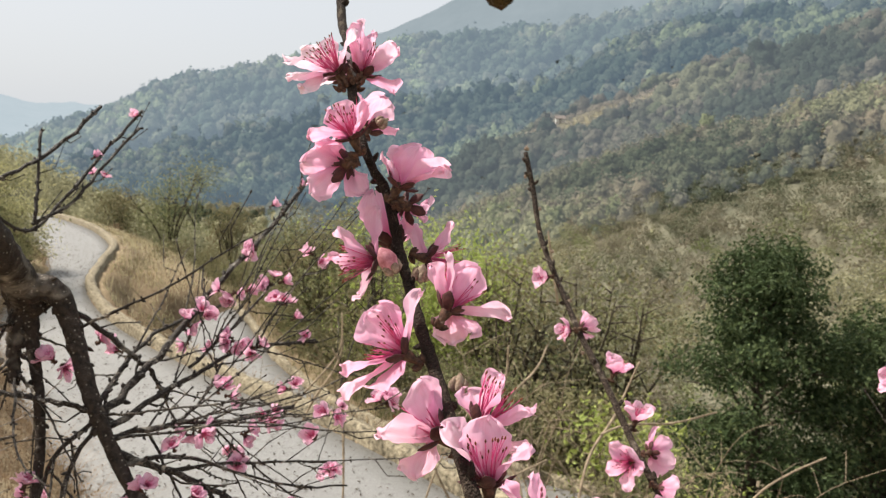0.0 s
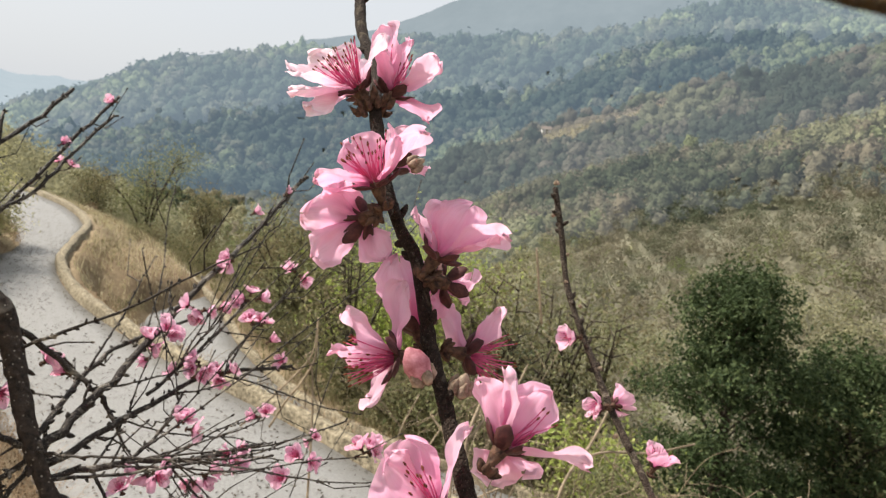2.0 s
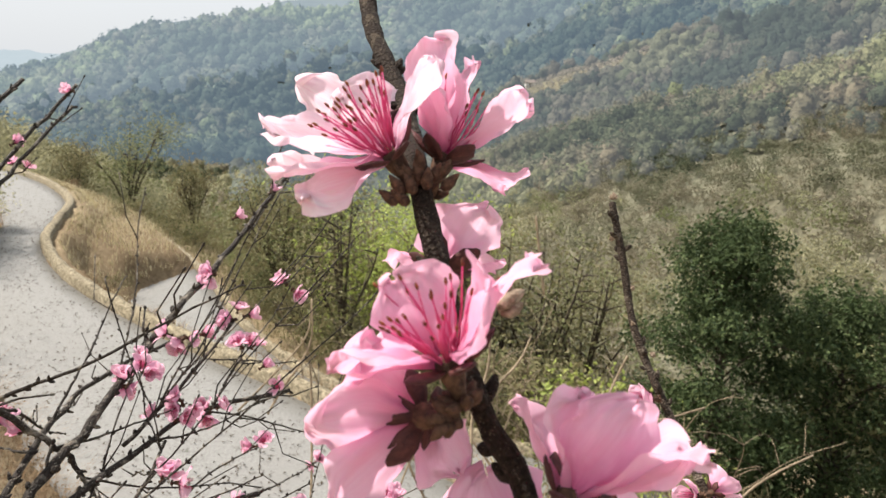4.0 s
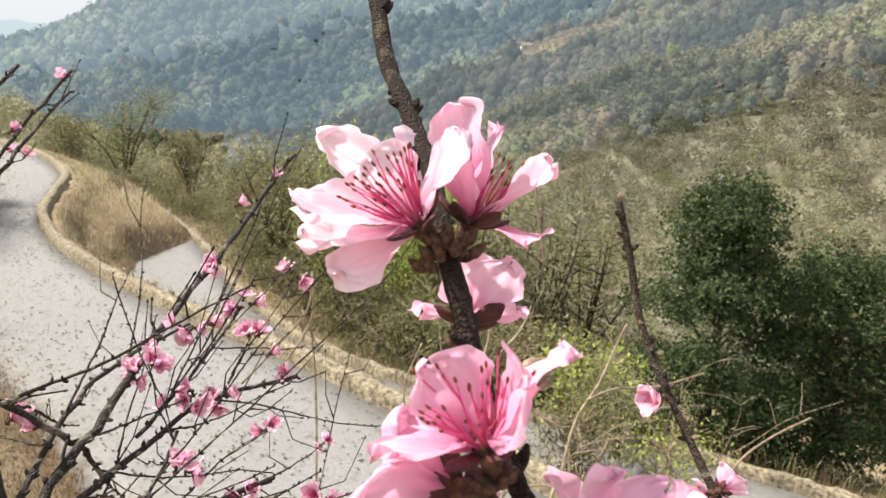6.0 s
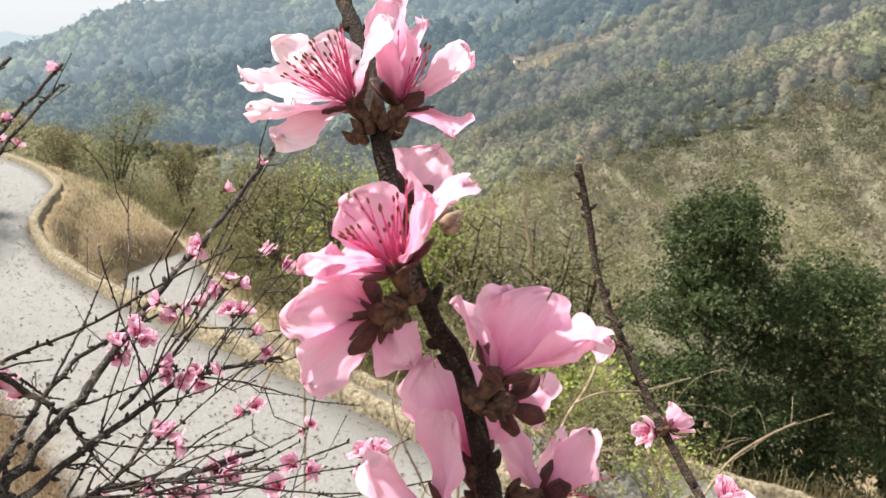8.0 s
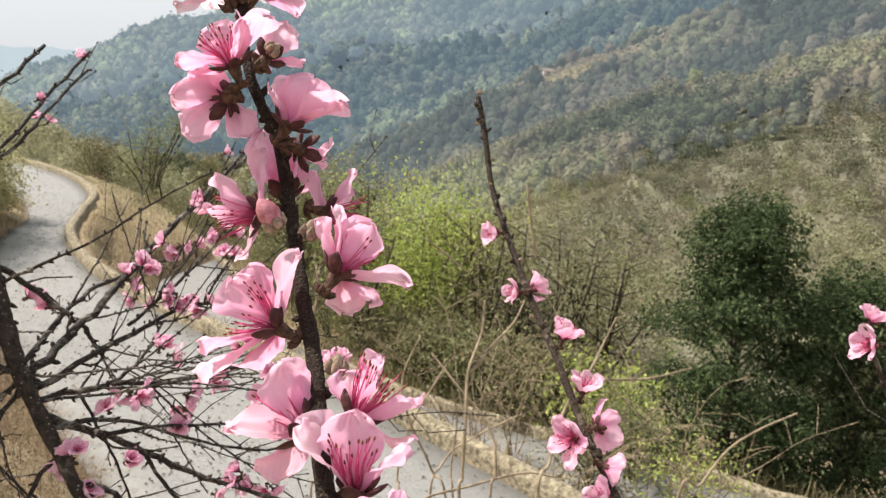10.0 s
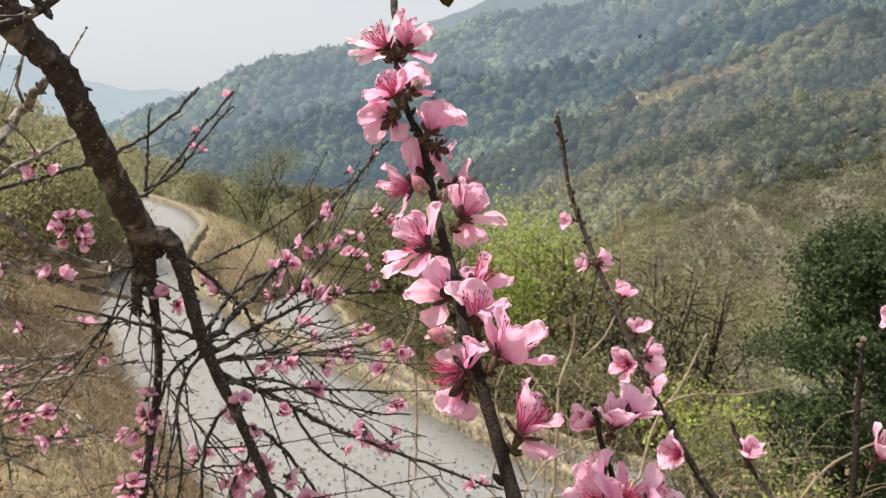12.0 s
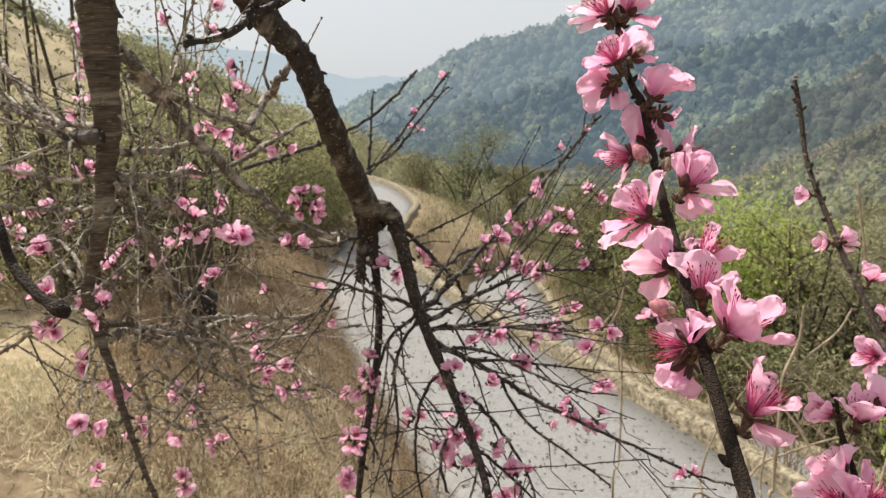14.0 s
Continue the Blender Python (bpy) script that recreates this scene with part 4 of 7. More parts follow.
def roadside_tree(x, y, height, width, leaves, label, seed):
    mat = (OLIVE, GREEN, OLIVE)[seed % 3]
    return shrub("young_tree", x, y, height, width, leaves * 3, 0.14, mat, DARKWOOD, 7, label % ("olive", "green", "olive")[seed % 3], "tree", seed, 0.3, clump=0.12, skirt=0.25)


for k, (az, r, el, wide, leaves) in enumerate([(-23.5, 45, -2.2, 5.0, 1700), (-19, 40, -5.5, 3.0, 1100), (-27, 43, -4.4, 3.2, 1000),
                                                (-15, 31, -7.2, 2.6, 1100), (-12.5, 28, -7.6, 2.8, 1300)]):
    px, py = r * math.sin(radians(az)), r * math.cos(radians(az))
    roadside_tree(px, py, 4 + r * math.tan(radians(el)) - height_at(px, py), wide, leaves, "thin %s tree below the bend of the road", 460 + k)


# ---------------------------------------------------------------- ground cover
def blades(name, spots, height, width, material, label, rng, lean=0.5, forks=0):
    """Grass or dry weeds, too many to count."""
    n = len(spots)
    z = ground_height(spots[:, 0], spots[:, 1])
    base = np.column_stack([spots, z - 0.01])
    h = height * rng.uniform(0.5, 1.3, n)[:, None]
    a = rng.uniform(0, 2 * np.pi, n)
    out = np.stack([np.cos(a), np.sin(a), np.zeros(n)], -1)
    side = np.stack([-np.sin(a), np.cos(a), np.zeros(n)], -1) * width * 0.5
    ln = rng.uniform(0.1, lean, n)[:, None] * h
    mid = base + out * ln * 0.35 + (0, 0, 1) * h * 0.6
    tip = base + out * ln + (0, 0, 1) * h * rng.uniform(0.6, 1.0, n)[:, None]
    v = np.stack([base - side, base + side, mid + side * 0.8, mid - side * 0.8, mid - side * 0.8, mid + side * 0.8, tip + side * 0.2, tip - side * 0.2], 1)
    q = np.arange(8 * n).reshape(-1, 4)
    return tagged(array_object(name, v.reshape(-1, 3), q, material), label, "grass", kind="stuff")


def ground_cover():
    # straw on the open slope
    p = np.stack([RNG.uniform(-8.5, -0.6, 60000), RNG.uniform(0.6, 8.5, 60000)], -1)
    d, _ = along(KERB_PATH, p[:, 0], p[:, 1])
    keep = (d < -4.6) & (np.hypot(p[:, 0], p[:, 1]) > 1.4)
    g = p[keep & (fractal(p[:, 0], p[:, 1], 1.6, 3, 51) > -0.35)]
    blades("dry_grass", g[:32000], 0.1, 0.007, STRAW, "flattened straw-coloured dry grass", RNG, 1.6)
    # brown weeds on the bank above the road
    p = np.stack([RNG.uniform(-20, 0.5, 150000), RNG.uniform(2.5, 26, 150000)], -1)
    d, at = along(KERB_PATH, p[:, 0], p[:, 1])
    d = d + road_width(at)
    g = p[(d < 0.05) & ((d > -2.9) | (d > -6.1) & (p[:, 1] > 5.0)) & (fractal(p[:, 0], p[:, 1], 0.8, 2, 53) > -0.5)]
    blades("dry_weeds", g[:30000], 0.34, 0.006, BROWN, "brown dry weeds covering the bank", RNG, 2.2)
    z = ground_height(g[:, 0], g[:, 1])
    k = RNG.integers(0, len(g), 90000)
    c = np.column_stack([g[k] + RNG.normal(size=(len(k), 2)) * 0.06, z[k] + 0.5 * RNG.random(len(k)) ** 1.3])
    v, q = leaf_quads(c, RNG.uniform(0.012, 0.035, len(c)), RNG, None, 0.7)
    tagged(array_object("weed_leaves", v, q, BROWN), "small withered leaves on the dry weeds", "weeds", kind="stuff")
    # weeds on the wedge between the two roads and beyond the lower kerb
    p = np.stack([RNG.uniform(-22, 8, 160000), RNG.uniform(6, 38, 160000)], -1)
    d, at = along(KERB_PATH, p[:, 0], p[:, 1])
    dl, _ = along(LOWER_PATH, p[:, 0], p[:, 1])
    g = p[(d > 0.4) & (dl < -0.3)]
    g = g[ground_height(g[:, 0], g[:, 1]) > LOWER_Z + 0.15]
    blades("verge_browns", g[::3][:1500], 0.2, 0.016, BROWN, "brown weeds along the verges", RNG, 1.1)
    blades("verge_weeds", g[1::2][:13000], 0.2, 0.016, STRAW, "straw-coloured weeds along the verges", RNG, 0.9)
    g2 = p[(d > 0.4) & (dl > 0.25) & (dl < 6)][:14000]
    blades("verge_greens", g2, 0.35, 0.018, OLIVE, "olive weeds along the verges", RNG, 0.8)
    near = p[(d > 0.12) & (d < 0.75) & (p[:, 1] < 15)]
    blades("kerb_weeds", near[:9000], 0.22, 0.01, BROWN, "withered weeds leaning over the kerb", RNG, 1.5)
    # fallen leaves on the road
    s = RNG.uniform(0, len(FINE_KERB) - 2, 6000)
    k = s.astype(int)
    off = RNG.uniform(-1, -0.02, len(s)) * road_width(s / 4)
    t = np.gradient(FINE_KERB, axis=0)
    t /= np.linalg.norm(t, axis=1)[:, None]
    xy = FINE_KERB[k] + off[:, None] * np.stack([t[k][:, 1], -t[k][:, 0]], -1)
    c = np.column_stack([xy, np.full(len(s), 0.012)])
    v, q = leaf_quads(c, RNG.uniform(0.012, 0.055, len(s)), RNG, np.tile((0, 0, 3.0), (len(s), 1)), 0.6)
    tagged(array_object("fallen_leaves", v, q, LITTER), "dark fallen leaves strewn over the road", "leaves", kind="stuff")


ground_cover()


# ---------------------------------------------------------------- the peach tree
PEACH = tagged(new("peach_tree"), "old peach tree in pink blossom with dark gnarled limbs", "tree")


def petal_mesh(seed, length=0.018, width=0.0135, cup=0.35, nu=8, nv=13, ruffle=1.0):
    """A spoon-shaped petal with a narrow claw and a ruffled, slightly torn edge; it grows along +y, its face towards +z."""
    rnd = random.Random(seed)
    ph = [rnd.uniform(0, 6.28) for _ in range(8)]
    twist, curl, notch = rnd.uniform(-0.5, 0.5), rnd.uniform(-0.25, 0.5), rnd.uniform(0.02, 0.1)
    bm = bmesh.new()
    uvl = bm.loops.layers.uv.new("UVMap")
    grid = []
    for j in range(nv + 1):
        v = math.sin(j / nv * math.pi / 2) ** 0.9
        rise = math.sin(min(1.0, v / 0.66) * math.pi / 2) ** 1.5
        fall = math.sqrt(max(0.0, 1 - (max(0.0, v - 0.6) / 0.4) ** 2.2))
        half = max(0.0003, width / 2 * (0.13 + 0.87 * rise) * fall)
        row = []
        for i in range(nu + 1):
            u = i / nu * 2 - 1
            edge = min(1.0, abs(u) ** 3 * v * 1.2 + max(0, v - 0.72) * 2.2) * ruffle
            x = u * half * (1 + 0.06 * math.sin(11 * v + ph[2]))
            y = length * v - length * notch * v ** 3 * math.exp(-((u + 0.3 * math.sin(ph[5])) * 3.2) ** 2)
            z = cup * (u * u) * half * 0.9 + cup * length * 0.4 * v * v - curl * length * 0.35 * max(0, v - 0.55) ** 2 * 4
            z += edge * 0.0011 * (math.sin(4.5 * u + ph[0]) + 0.8 * math.sin(8 * v + 3 * u + ph[1]) + 0.5 * math.sin(15 * (u + v) + ph[2]))
            z += ruffle * 0.0005 * (math.sin(7 * v + 3 * u + ph[3]) + 0.6 * math.sin(9 * u - 4 * v + ph[6]))
            z += twist * x * v
            y += edge * 0.0005 * (math.sin(14 * u + ph[4]) + 0.7 * math.sin(31 * u + ph[7]))
            x += edge * 0.0004 * (math.sin(22 * v + ph[4]) + 0.6 * math.sin(41 * v + ph[7]))
            row.append((bm.verts.new((x, y, z)), ((u + 1) / 2, v)))
        grid.append(row)
    for j in range(nv):
        for i in range(nu):
            q = (grid[j][i], grid[j][i + 1], grid[j + 1][i + 1], grid[j + 1][i])
            f = bm.faces.new([a for a, _ in q])
            f.smooth = True
            for lo, (_, uv) in zip(f.loops, q):
                lo[uvl].uv = uv
    me = bpy.data.meshes.new("petal")
    bm.to_mesh(me)
    bm.free()
    me.materials.append(PETAL)
    return me


def mesh_of(name, pieces, material):
    v, f = joined(pieces)
    me = bpy.data.meshes.new(name)
    me.from_pydata([tuple(p) for p in v], [], f)
    me.polygons.foreach_set("use_smooth", [True] * len(me.polygons))
    me.materials.append(material)
    return me


PETALS = [petal_mesh(k, 0.018, random.Random(k).uniform(0.0122, 0.0158), random.Random(k + 9).uniform(0.12, 0.42)) for k in range(8)]
NEAR_PETALS = [petal_mesh(40 + k, 0.018, random.Random(k + 70).uniform(0.0128, 0.0158), random.Random(k + 50).uniform(0.08, 0.42), 14, 22, 1.25) for k in range(14)]
SEPAL_MESH = mesh_of("sepal", [tube([(0, 0, 0), (0, 0.0022, 0.0003), (0, 0.0042, 0.0008), (0, 0.006, 0.0006)], [0.0012, 0.0021, 0.0021, 0.0007], 8, 0.08)], SEPAL)
for vert in SEPAL_MESH.vertices:
    vert.co.z = vert.co.z * 0.26 + 0.0009 * (vert.co.y / 0.006) ** 2
CUP_MESH = mesh_of("flower", [tube([(0, 0, -0.004), (0, 0, -0.0015), (0, 0, 0.0005), (0, 0, 0.0028), (0, 0, 0.0038)], [0.0009, 0.0013, 0.0019, 0.0023, 0.002], 9, 0.06),
                              *[knob((0.0009 * math.cos(a), 0.0009 * math.sin(a), -0.0042), (math.cos(a), math.sin(a), 0.8 + 0.3 * math.sin(3 * a)), 0.0034, 0.0011) for a in (0.3, 1.2, 2.1, 2.9, 3.7, 4.5, 5.5)]], CALYX)


def stamen_meshes(seed, spread):
    rnd = random.Random(seed)
    fil, ant = [], []
    for _ in range(38):
        a, s = rnd.uniform(0, 6.28), spread * math.sqrt(rnd.random())
        ln = rnd.uniform(0.008, 0.0145)
        way = np.array([math.cos(a) * math.sin(s), math.sin(a) * math.sin(s), math.cos(s)])
        foot = np.array([math.cos(a) * 0.0015, math.sin(a) * 0.0015, 0.0035])
        bend = np.array([rnd.uniform(-1, 1), rnd.uniform(-1, 1), 0.4]) * 0.0012
        p = [foot, foot + way * ln * 0.5 + bend, foot + way * ln + bend * 0.4]
        fil.append(tube(p, [0.00022, 0.00018, 0.00013], 4))
        e = p[2]
        ant.append(tube([e - way * 0.0003, e + way * 0.0002, e + way * 0.0008], [0.00016, 0.00031, 0.00016], 5))
    return mesh_of("stamen_tuft", fil, FILAMENT), mesh_of("anther_tuft", ant, ANTHER)


STAMENS = [stamen_meshes(k, s) for k, s in enumerate((0.45, 0.6, 0.75, 0.55))]
COUNT = [0]


def bit(name, me, parent, m):
    ob = new(name, me)
    ob.parent = parent
    ob.matrix_local = m
    return ob


def bloom(place, axis, size=1.0, opening=55, petals=5, gap=None):
    """A blossom whose cup sits at place and opens along axis; opening: degrees of the petals from the axis;
    gap: the side on which a petal has fallen."""
    COUNT[0] += 1
    rnd = random.Random(COUNT[0] * 7 + 3)
    turn = Vector(axis).to_track_quat("Z", "Y").to_matrix().to_4x4()
    m = Matrix.Translation(place) @ turn @ Matrix.Rotation(rnd.uniform(0, 6.28), 4, "Z") @ Matrix.Scale(size, 4)
    fl = bit("flower", CUP_MESH, PEACH, m)
    turns = [2 * math.pi * k / petals + rnd.uniform(-0.16, 0.16) for k in range(petals)]
    fallen = -1
    if gap:
        fallen = max(range(petals), key=lambda k: (m.to_3x3() @ Vector((-math.sin(turns[k]), math.cos(turns[k]), 0))).dot(Vector(gap)))
    for k in range(petals):
        a = turns[k]
        tilt = radians(90 - opening + rnd.uniform(-14, 14))
        local = (Matrix.Rotation(a, 4, "Z") @ Matrix.Translation((0, 0.0016, 0.0036)) @ Matrix.Rotation(tilt, 4, "X")
                 @ Matrix.Rotation(rnd.uniform(-0.35, 0.35), 4, "Y") @ Matrix.Diagonal((rnd.uniform(0.85, 1.12), rnd.uniform(0.85, 1.08), 1, 1)))
        shape = PETALS[rnd.randrange(len(PETALS))]
        if k != fallen:
            bit("petal", shape, fl, local)
        b = a + math.pi / petals + rnd.uniform(-0.1, 0.1)
        local = Matrix.Rotation(b, 4, "Z") @ Matrix.Translation((0, 0.002, 0.003)) @ Matrix.Rotation(radians(90 - opening - rnd.uniform(4, 26)), 4, "X")
        bit("sepal", SEPAL_MESH, fl, local)
    fi, an = STAMENS[rnd.randrange(len(STAMENS))]
    bit("stamen_tuft", fi, fl, Matrix.Identity(4))
    bit("anther_tuft", an, fl, Matrix.Identity(4))
    return fl


def blossom(place, axis, tips, stamens=True, tone=None):
    """A large blossom of the near shoot: its cup at place, facing along axis, its petals reaching to tips (millimetres from the cup)."""
    COUNT[0] += 1
    rnd = random.Random(COUNT[0] * 7 + 3)
    m = Matrix.Translation(place) @ Vector(axis).to_track_quat("Z", "Y").to_matrix().to_4x4()
    fl = bit("flower", CUP_MESH, PEACH, m)
    back = m.inverted().to_3x3()
    for tip in tips:
        foot = Vector((0, 0, 0.003))
        way = back @ Vector(tip) / 1000 - foot
        y = way.normalized()
        z = (Vector((0, 0, 1)) - y * y.z)
        z = z.normalized() if z.length > 0.2 else y.orthogonal().normalized()
        turn = Matrix((y.cross(z), y, z)).transposed().to_4x4()
        local = (Matrix.Translation(foot) @ turn @ Matrix.Rotation(rnd.uniform(-0.3, 0.3), 4, "Y")
                 @ Matrix.Rotation(-0.08, 4, "X") @ Matrix.Diagonal((rnd.uniform(0.92, 1.12) * (0.5 + way.length / 0.036), way.length / 0.0172, 1, 1)))
        pe = bit("petal", NEAR_PETALS[rnd.randrange(len(NEAR_PETALS))], fl, local)
        if tone:
            pe.material_slots[0].link = "OBJECT"
            pe.material_slots[0].material = tone
    first = rnd.uniform(0, 6.28)
    for k in range(5):
        local = Matrix.Rotation(first + k * 1.2566, 4, "Z") @ Matrix.Translation((0, 0.0018, 0.0025)) @ Matrix.Rotation(radians(rnd.uniform(5, 38)), 4, "X")
        bit("sepal", SEPAL_MESH, fl, local @ Matrix.Scale(rnd.uniform(0.95, 1.2), 4))
    if stamens:
        fi, an = STAMENS[rnd.randrange(len(STAMENS))]
        bit("stamen_tuft", fi, fl, Matrix.Identity(4))
        bit("anther_tuft", an, fl, Matrix.Identity(4))
    return fl


BUD_MESH = {
    "pink": mesh_of("bud", [tube([(0, 0, 0), (0, 0, 0.002), (0, 0, 0.0048), (0, 0, 0.0075), (0, 0, 0.0095)], [0.0018, 0.0028, 0.0033, 0.0026, 0.0009], 10, 0.07)], ROSEBUD),
    "brown": mesh_of("bud", [tube([(0, 0, 0), (0, 0, 0.0015), (0, 0, 0.004), (0, 0, 0.0075)], [0.0012, 0.0022, 0.002, 0.0004], 9, 0.14)], CALYX),
    "fuzzy": mesh_of("bud", [tube([(0, 0, 0), (0, 0, 0.0015), (0, 0, 0.0035), (0, 0, 0.006)], [0.0014, 0.0022, 0.0021, 0.0006], 9, 0.12)], FUZZ),
}
SCALE_MESH = mesh_of("bud_scale", [tube([(0, 0, 0), (0, 0.0007, 0.0015), (0, 0.0009, 0.003), (0, 0.0004, 0.0046)], [0.0012, 0.0017, 0.0014, 0.0003], 6, 0.1)], FUZZ)


def bud(place, axis, size=1.0, kind="pink"):
    turn = Vector(axis).to_track_quat("Z", "Y").to_matrix().to_4x4()
    ob = bit("bud", BUD_MESH[kind], PEACH, Matrix.Translation(place) @ turn @ Matrix.Scale(size, 4))
    tagged(ob, {"pink": "swelling pink flower bud", "fuzzy": "downy brown leaf bud", "brown": "dark brown bud scale"}[kind])
    for k in range(0 if kind == "brown" else 5):
        a = k * 1.2566
        bit("bud_scale", SCALE_MESH, ob, Matrix.Rotation(a, 4, "Z") @ Matrix.Translation((0, 0.0013, 0)) @ Matrix.Rotation(-0.1, 4, "X"))
    return ob


GROWN = []


def branch(kind, rows, knobs=4, gnarl=0, blunt=0.0, material=None):
    """A limb, branch, shoot or twig through rows of x, y, z and radius, with nodes, spurs and scars along it."""
    COUNT[0] += 1
    rnd = random.Random(COUNT[0] * 13 + 1)
    fine = smooth_path(rows, 8 if kind in ("limb", "shoot") else 5)
    path, rad = fine[:, :3].copy(), np.maximum(fine[:, 3], 0.0006)
    if material is LIT_TWIG and kind == "branch":
        rad = rad * 1.35
    step = np.linalg.norm(np.diff(path, axis=0), axis=1)
    length = step.sum()
    if kind in ("branch", "twig") and not blunt:
        wob = np.array([[rnd.uniform(-1, 1) for _ in range(3)] for _ in path]) * rad[:, None] * 0.6
        path[1:-1] += wob[1:-1]
    rad = rad * np.array([1 + rnd.uniform(-0.08, 0.1) for _ in rad])
    sides = 14 if kind == "limb" else (12 if kind == "shoot" else 7)
    pieces = [tube(path, rad, sides, 0.09 if gnarl else 0.04, rnd)]
    tang = np.gradient(path, axis=0)
    tang /= np.linalg.norm(tang, axis=1)[:, None] + 1e-12

    def rim(i):
        side = np.cross(tang[i], [rnd.uniform(-1, 1) for _ in range(3)])
        return side / (np.linalg.norm(side) + 1e-9)

    if knobs:
        for _ in range(max(knobs, int(length / (0.012 if kind == "shoot" else 0.010)))):
            i = rnd.randint(1, len(path) - 1)
            side = rim(i)
            big = min(rad[i], 0.004)
            at = path[i] + side * rad[i] * 0.75
            pieces.append(knob(at, side * 0.8 + tang[i] * rnd.uniform(0.4, 1.2), big * rnd.uniform(0.8, 1.9) + 0.0016, big * rnd.uniform(0.25, 0.5) + 0.0006))
        if kind in ("branch", "twig"):
            for _ in range(int(length / 0.075)):
                i = rnd.randint(2, len(path) - 2)
                side = rim(i)
                ln = rnd.uniform(0.012, 0.055)
                q = [path[i], path[i] + (side + tang[i] * 0.7) * ln * 0.5, path[i] + (side * 0.8 + tang[i] * 1.1 + (0, 0, 0.25)) * ln]
                r = max(0.0007, rad[i] * 0.4)
                pieces.append(tube(q, [r, r * 0.8, r * 0.6], 5, 0.1, rnd))
                pieces.append(knob(q[-1], q[-1] - q[-2], 0.0035, r * 0.9 + 0.0003))
    if gnarl:
        for _ in range(int(length / 0.012)):
            i = rnd.randint(1, len(path) - 2)
            side = rim(i)
            w = rad[i] * rnd.uniform(0.12, 0.3)
            at = path[i] + side * rad[i] * 0.88
            pieces.append(tube([at - tang[i] * w, at + side * w * 0.6, at + tang[i] * w * 1.6], [w * 0.4, w * rnd.uniform(0.5, 0.9), w * 0.3], 6, 0.25, rnd))
    if blunt:
        e = path[-1]
        pieces.append(tube([e - tang[-1] * rad[-1] * 2, e - tang[-1] * rad[-1] * 0.5, e + tang[-1] * rad[-1] * 0.9], [rad[-1], rad[-1] * blunt, rad[-1] * 0.9], 9, 0.18, rnd))
    GROWN.append((kind, path, rad))
    v, f = joined(pieces)
    mat = material or (BARK if kind == "limb" else (SHOOT if kind == "shoot" else TWIG))
    return mesh_object(kind, v, f, mat, PEACH)


# trunk on the slope behind, with the low limb that the shoots grow from
branch("limb", [(-1.25, -0.75, 2.3, 0.085), (-1.22, -0.72, 2.7, 0.07), (-1.12, -0.62, 3.2, 0.062), (-1.02, -0.5, 3.8, 0.055), (-0.95, -0.36, 4.3, 0.047), (-0.85, -0.2, 4.55, 0.04)], 6, 1)
branch("limb", [(-0.9, -0.28, 4.45, 0.034), (-0.72, 0.0, 4.52, 0.03), (-0.5, 0.25, 4.36, 0.024), (-0.398, 0.391, 4.176, 0.0187)], 6, 1)
branch("limb", [(-0.9, -0.28, 4.47, 0.034), (-0.75, 0.02, 4.55, 0.03), (-0.54, 0.22, 4.4, 0.026), (-0.435, 0.328, 4.178, 0.0206)], 6, 1)
branch("limb", [(-1.13, -0.63, 3.15, 0.04), (-0.7, -0.4, 3.35, 0.028), (-0.25, -0.12, 3.5, 0.02), (0.02, 0.03, 3.62, 0.014), (0.12, 0.12, 3.66, 0.01), (0.24, 0.26, 3.64, 0.008), (0.42, 0.42, 3.62, 0.006)], 6, 1)
branch("shoot", [(0.02, 0.03, 3.62, 0.006), (0.04, 0.08, 3.74, 0.0048), (0.038, 0.129, 3.865, 0.0036)], 3)

# the tall flowering shoot
branch("shoot", [(0.038, 0.129, 3.865, 0.0026), (0.026, 0.163, 3.882, 0.0026), (0.015, 0.186, 3.902, 0.0024), (0.006, 0.205, 3.92, 0.0023), (-0.004, 0.244, 3.933, 0.0023), (-0.011, 0.262, 3.945, 0.0022), (-0.017, 0.28, 3.957, 0.0021), (-0.022, 0.294, 3.967, 0.0021), (-0.028, 0.303, 3.988, 0.0020), (-0.034, 0.307, 3.997, 0.0019), (-0.04, 0.312, 4.011, 0.0017), (-0.047, 0.332, 4.031, 0.0022), (-0.052, 0.369, 4.044, 0.0021), (-0.058, 0.388, 4.055, 0.0022), (-0.064, 0.404, 4.066, 0.0023), (-0.068, 0.42, 4.081, 0.0024), (-0.071, 0.433, 4.093, 0.0024)], knobs=5)
blossom((-0.051, 0.331, 4.035), (-0.62, -0.19, 0.76), [(-11.16, 6.57, 13.7), (3, -2.5, 19.5), (-23.09, -4, 4.35), (-20.97, -5.2, -1.81), (-15.44, -8.43, -5.99)], tone=PALE_PETAL)
blossom((-0.057, 0.363, 4.037), (-0.5, 0.75, 0.44), [(-8.36, 13.95, 7.72), (3.69, 14.18, 10.46), (-18.05, -1.04, 12.16), (-15.31, 9.44, -0.65)], False, tone=PALE_PETAL)
blossom((-0.044, 0.335, 4.034), (0.35, 0.18, 0.92), [(6.04, 2.71, 20.15), (16.22, -0.17, 12.29), (-4.2, -3.5, 17), (-1.59, 3.21, 24.03), (14.45, 10.56, -1.97)])
blossom((-0.043, 0.341, 4.012), (0.33, 0.79, 0.52), [(9.42, 4.09, 14.18), (-8.17, 14.91, -0.15), (-1.68, 11.3, 12.59), (12.84, 11.02, -1.63)], False)
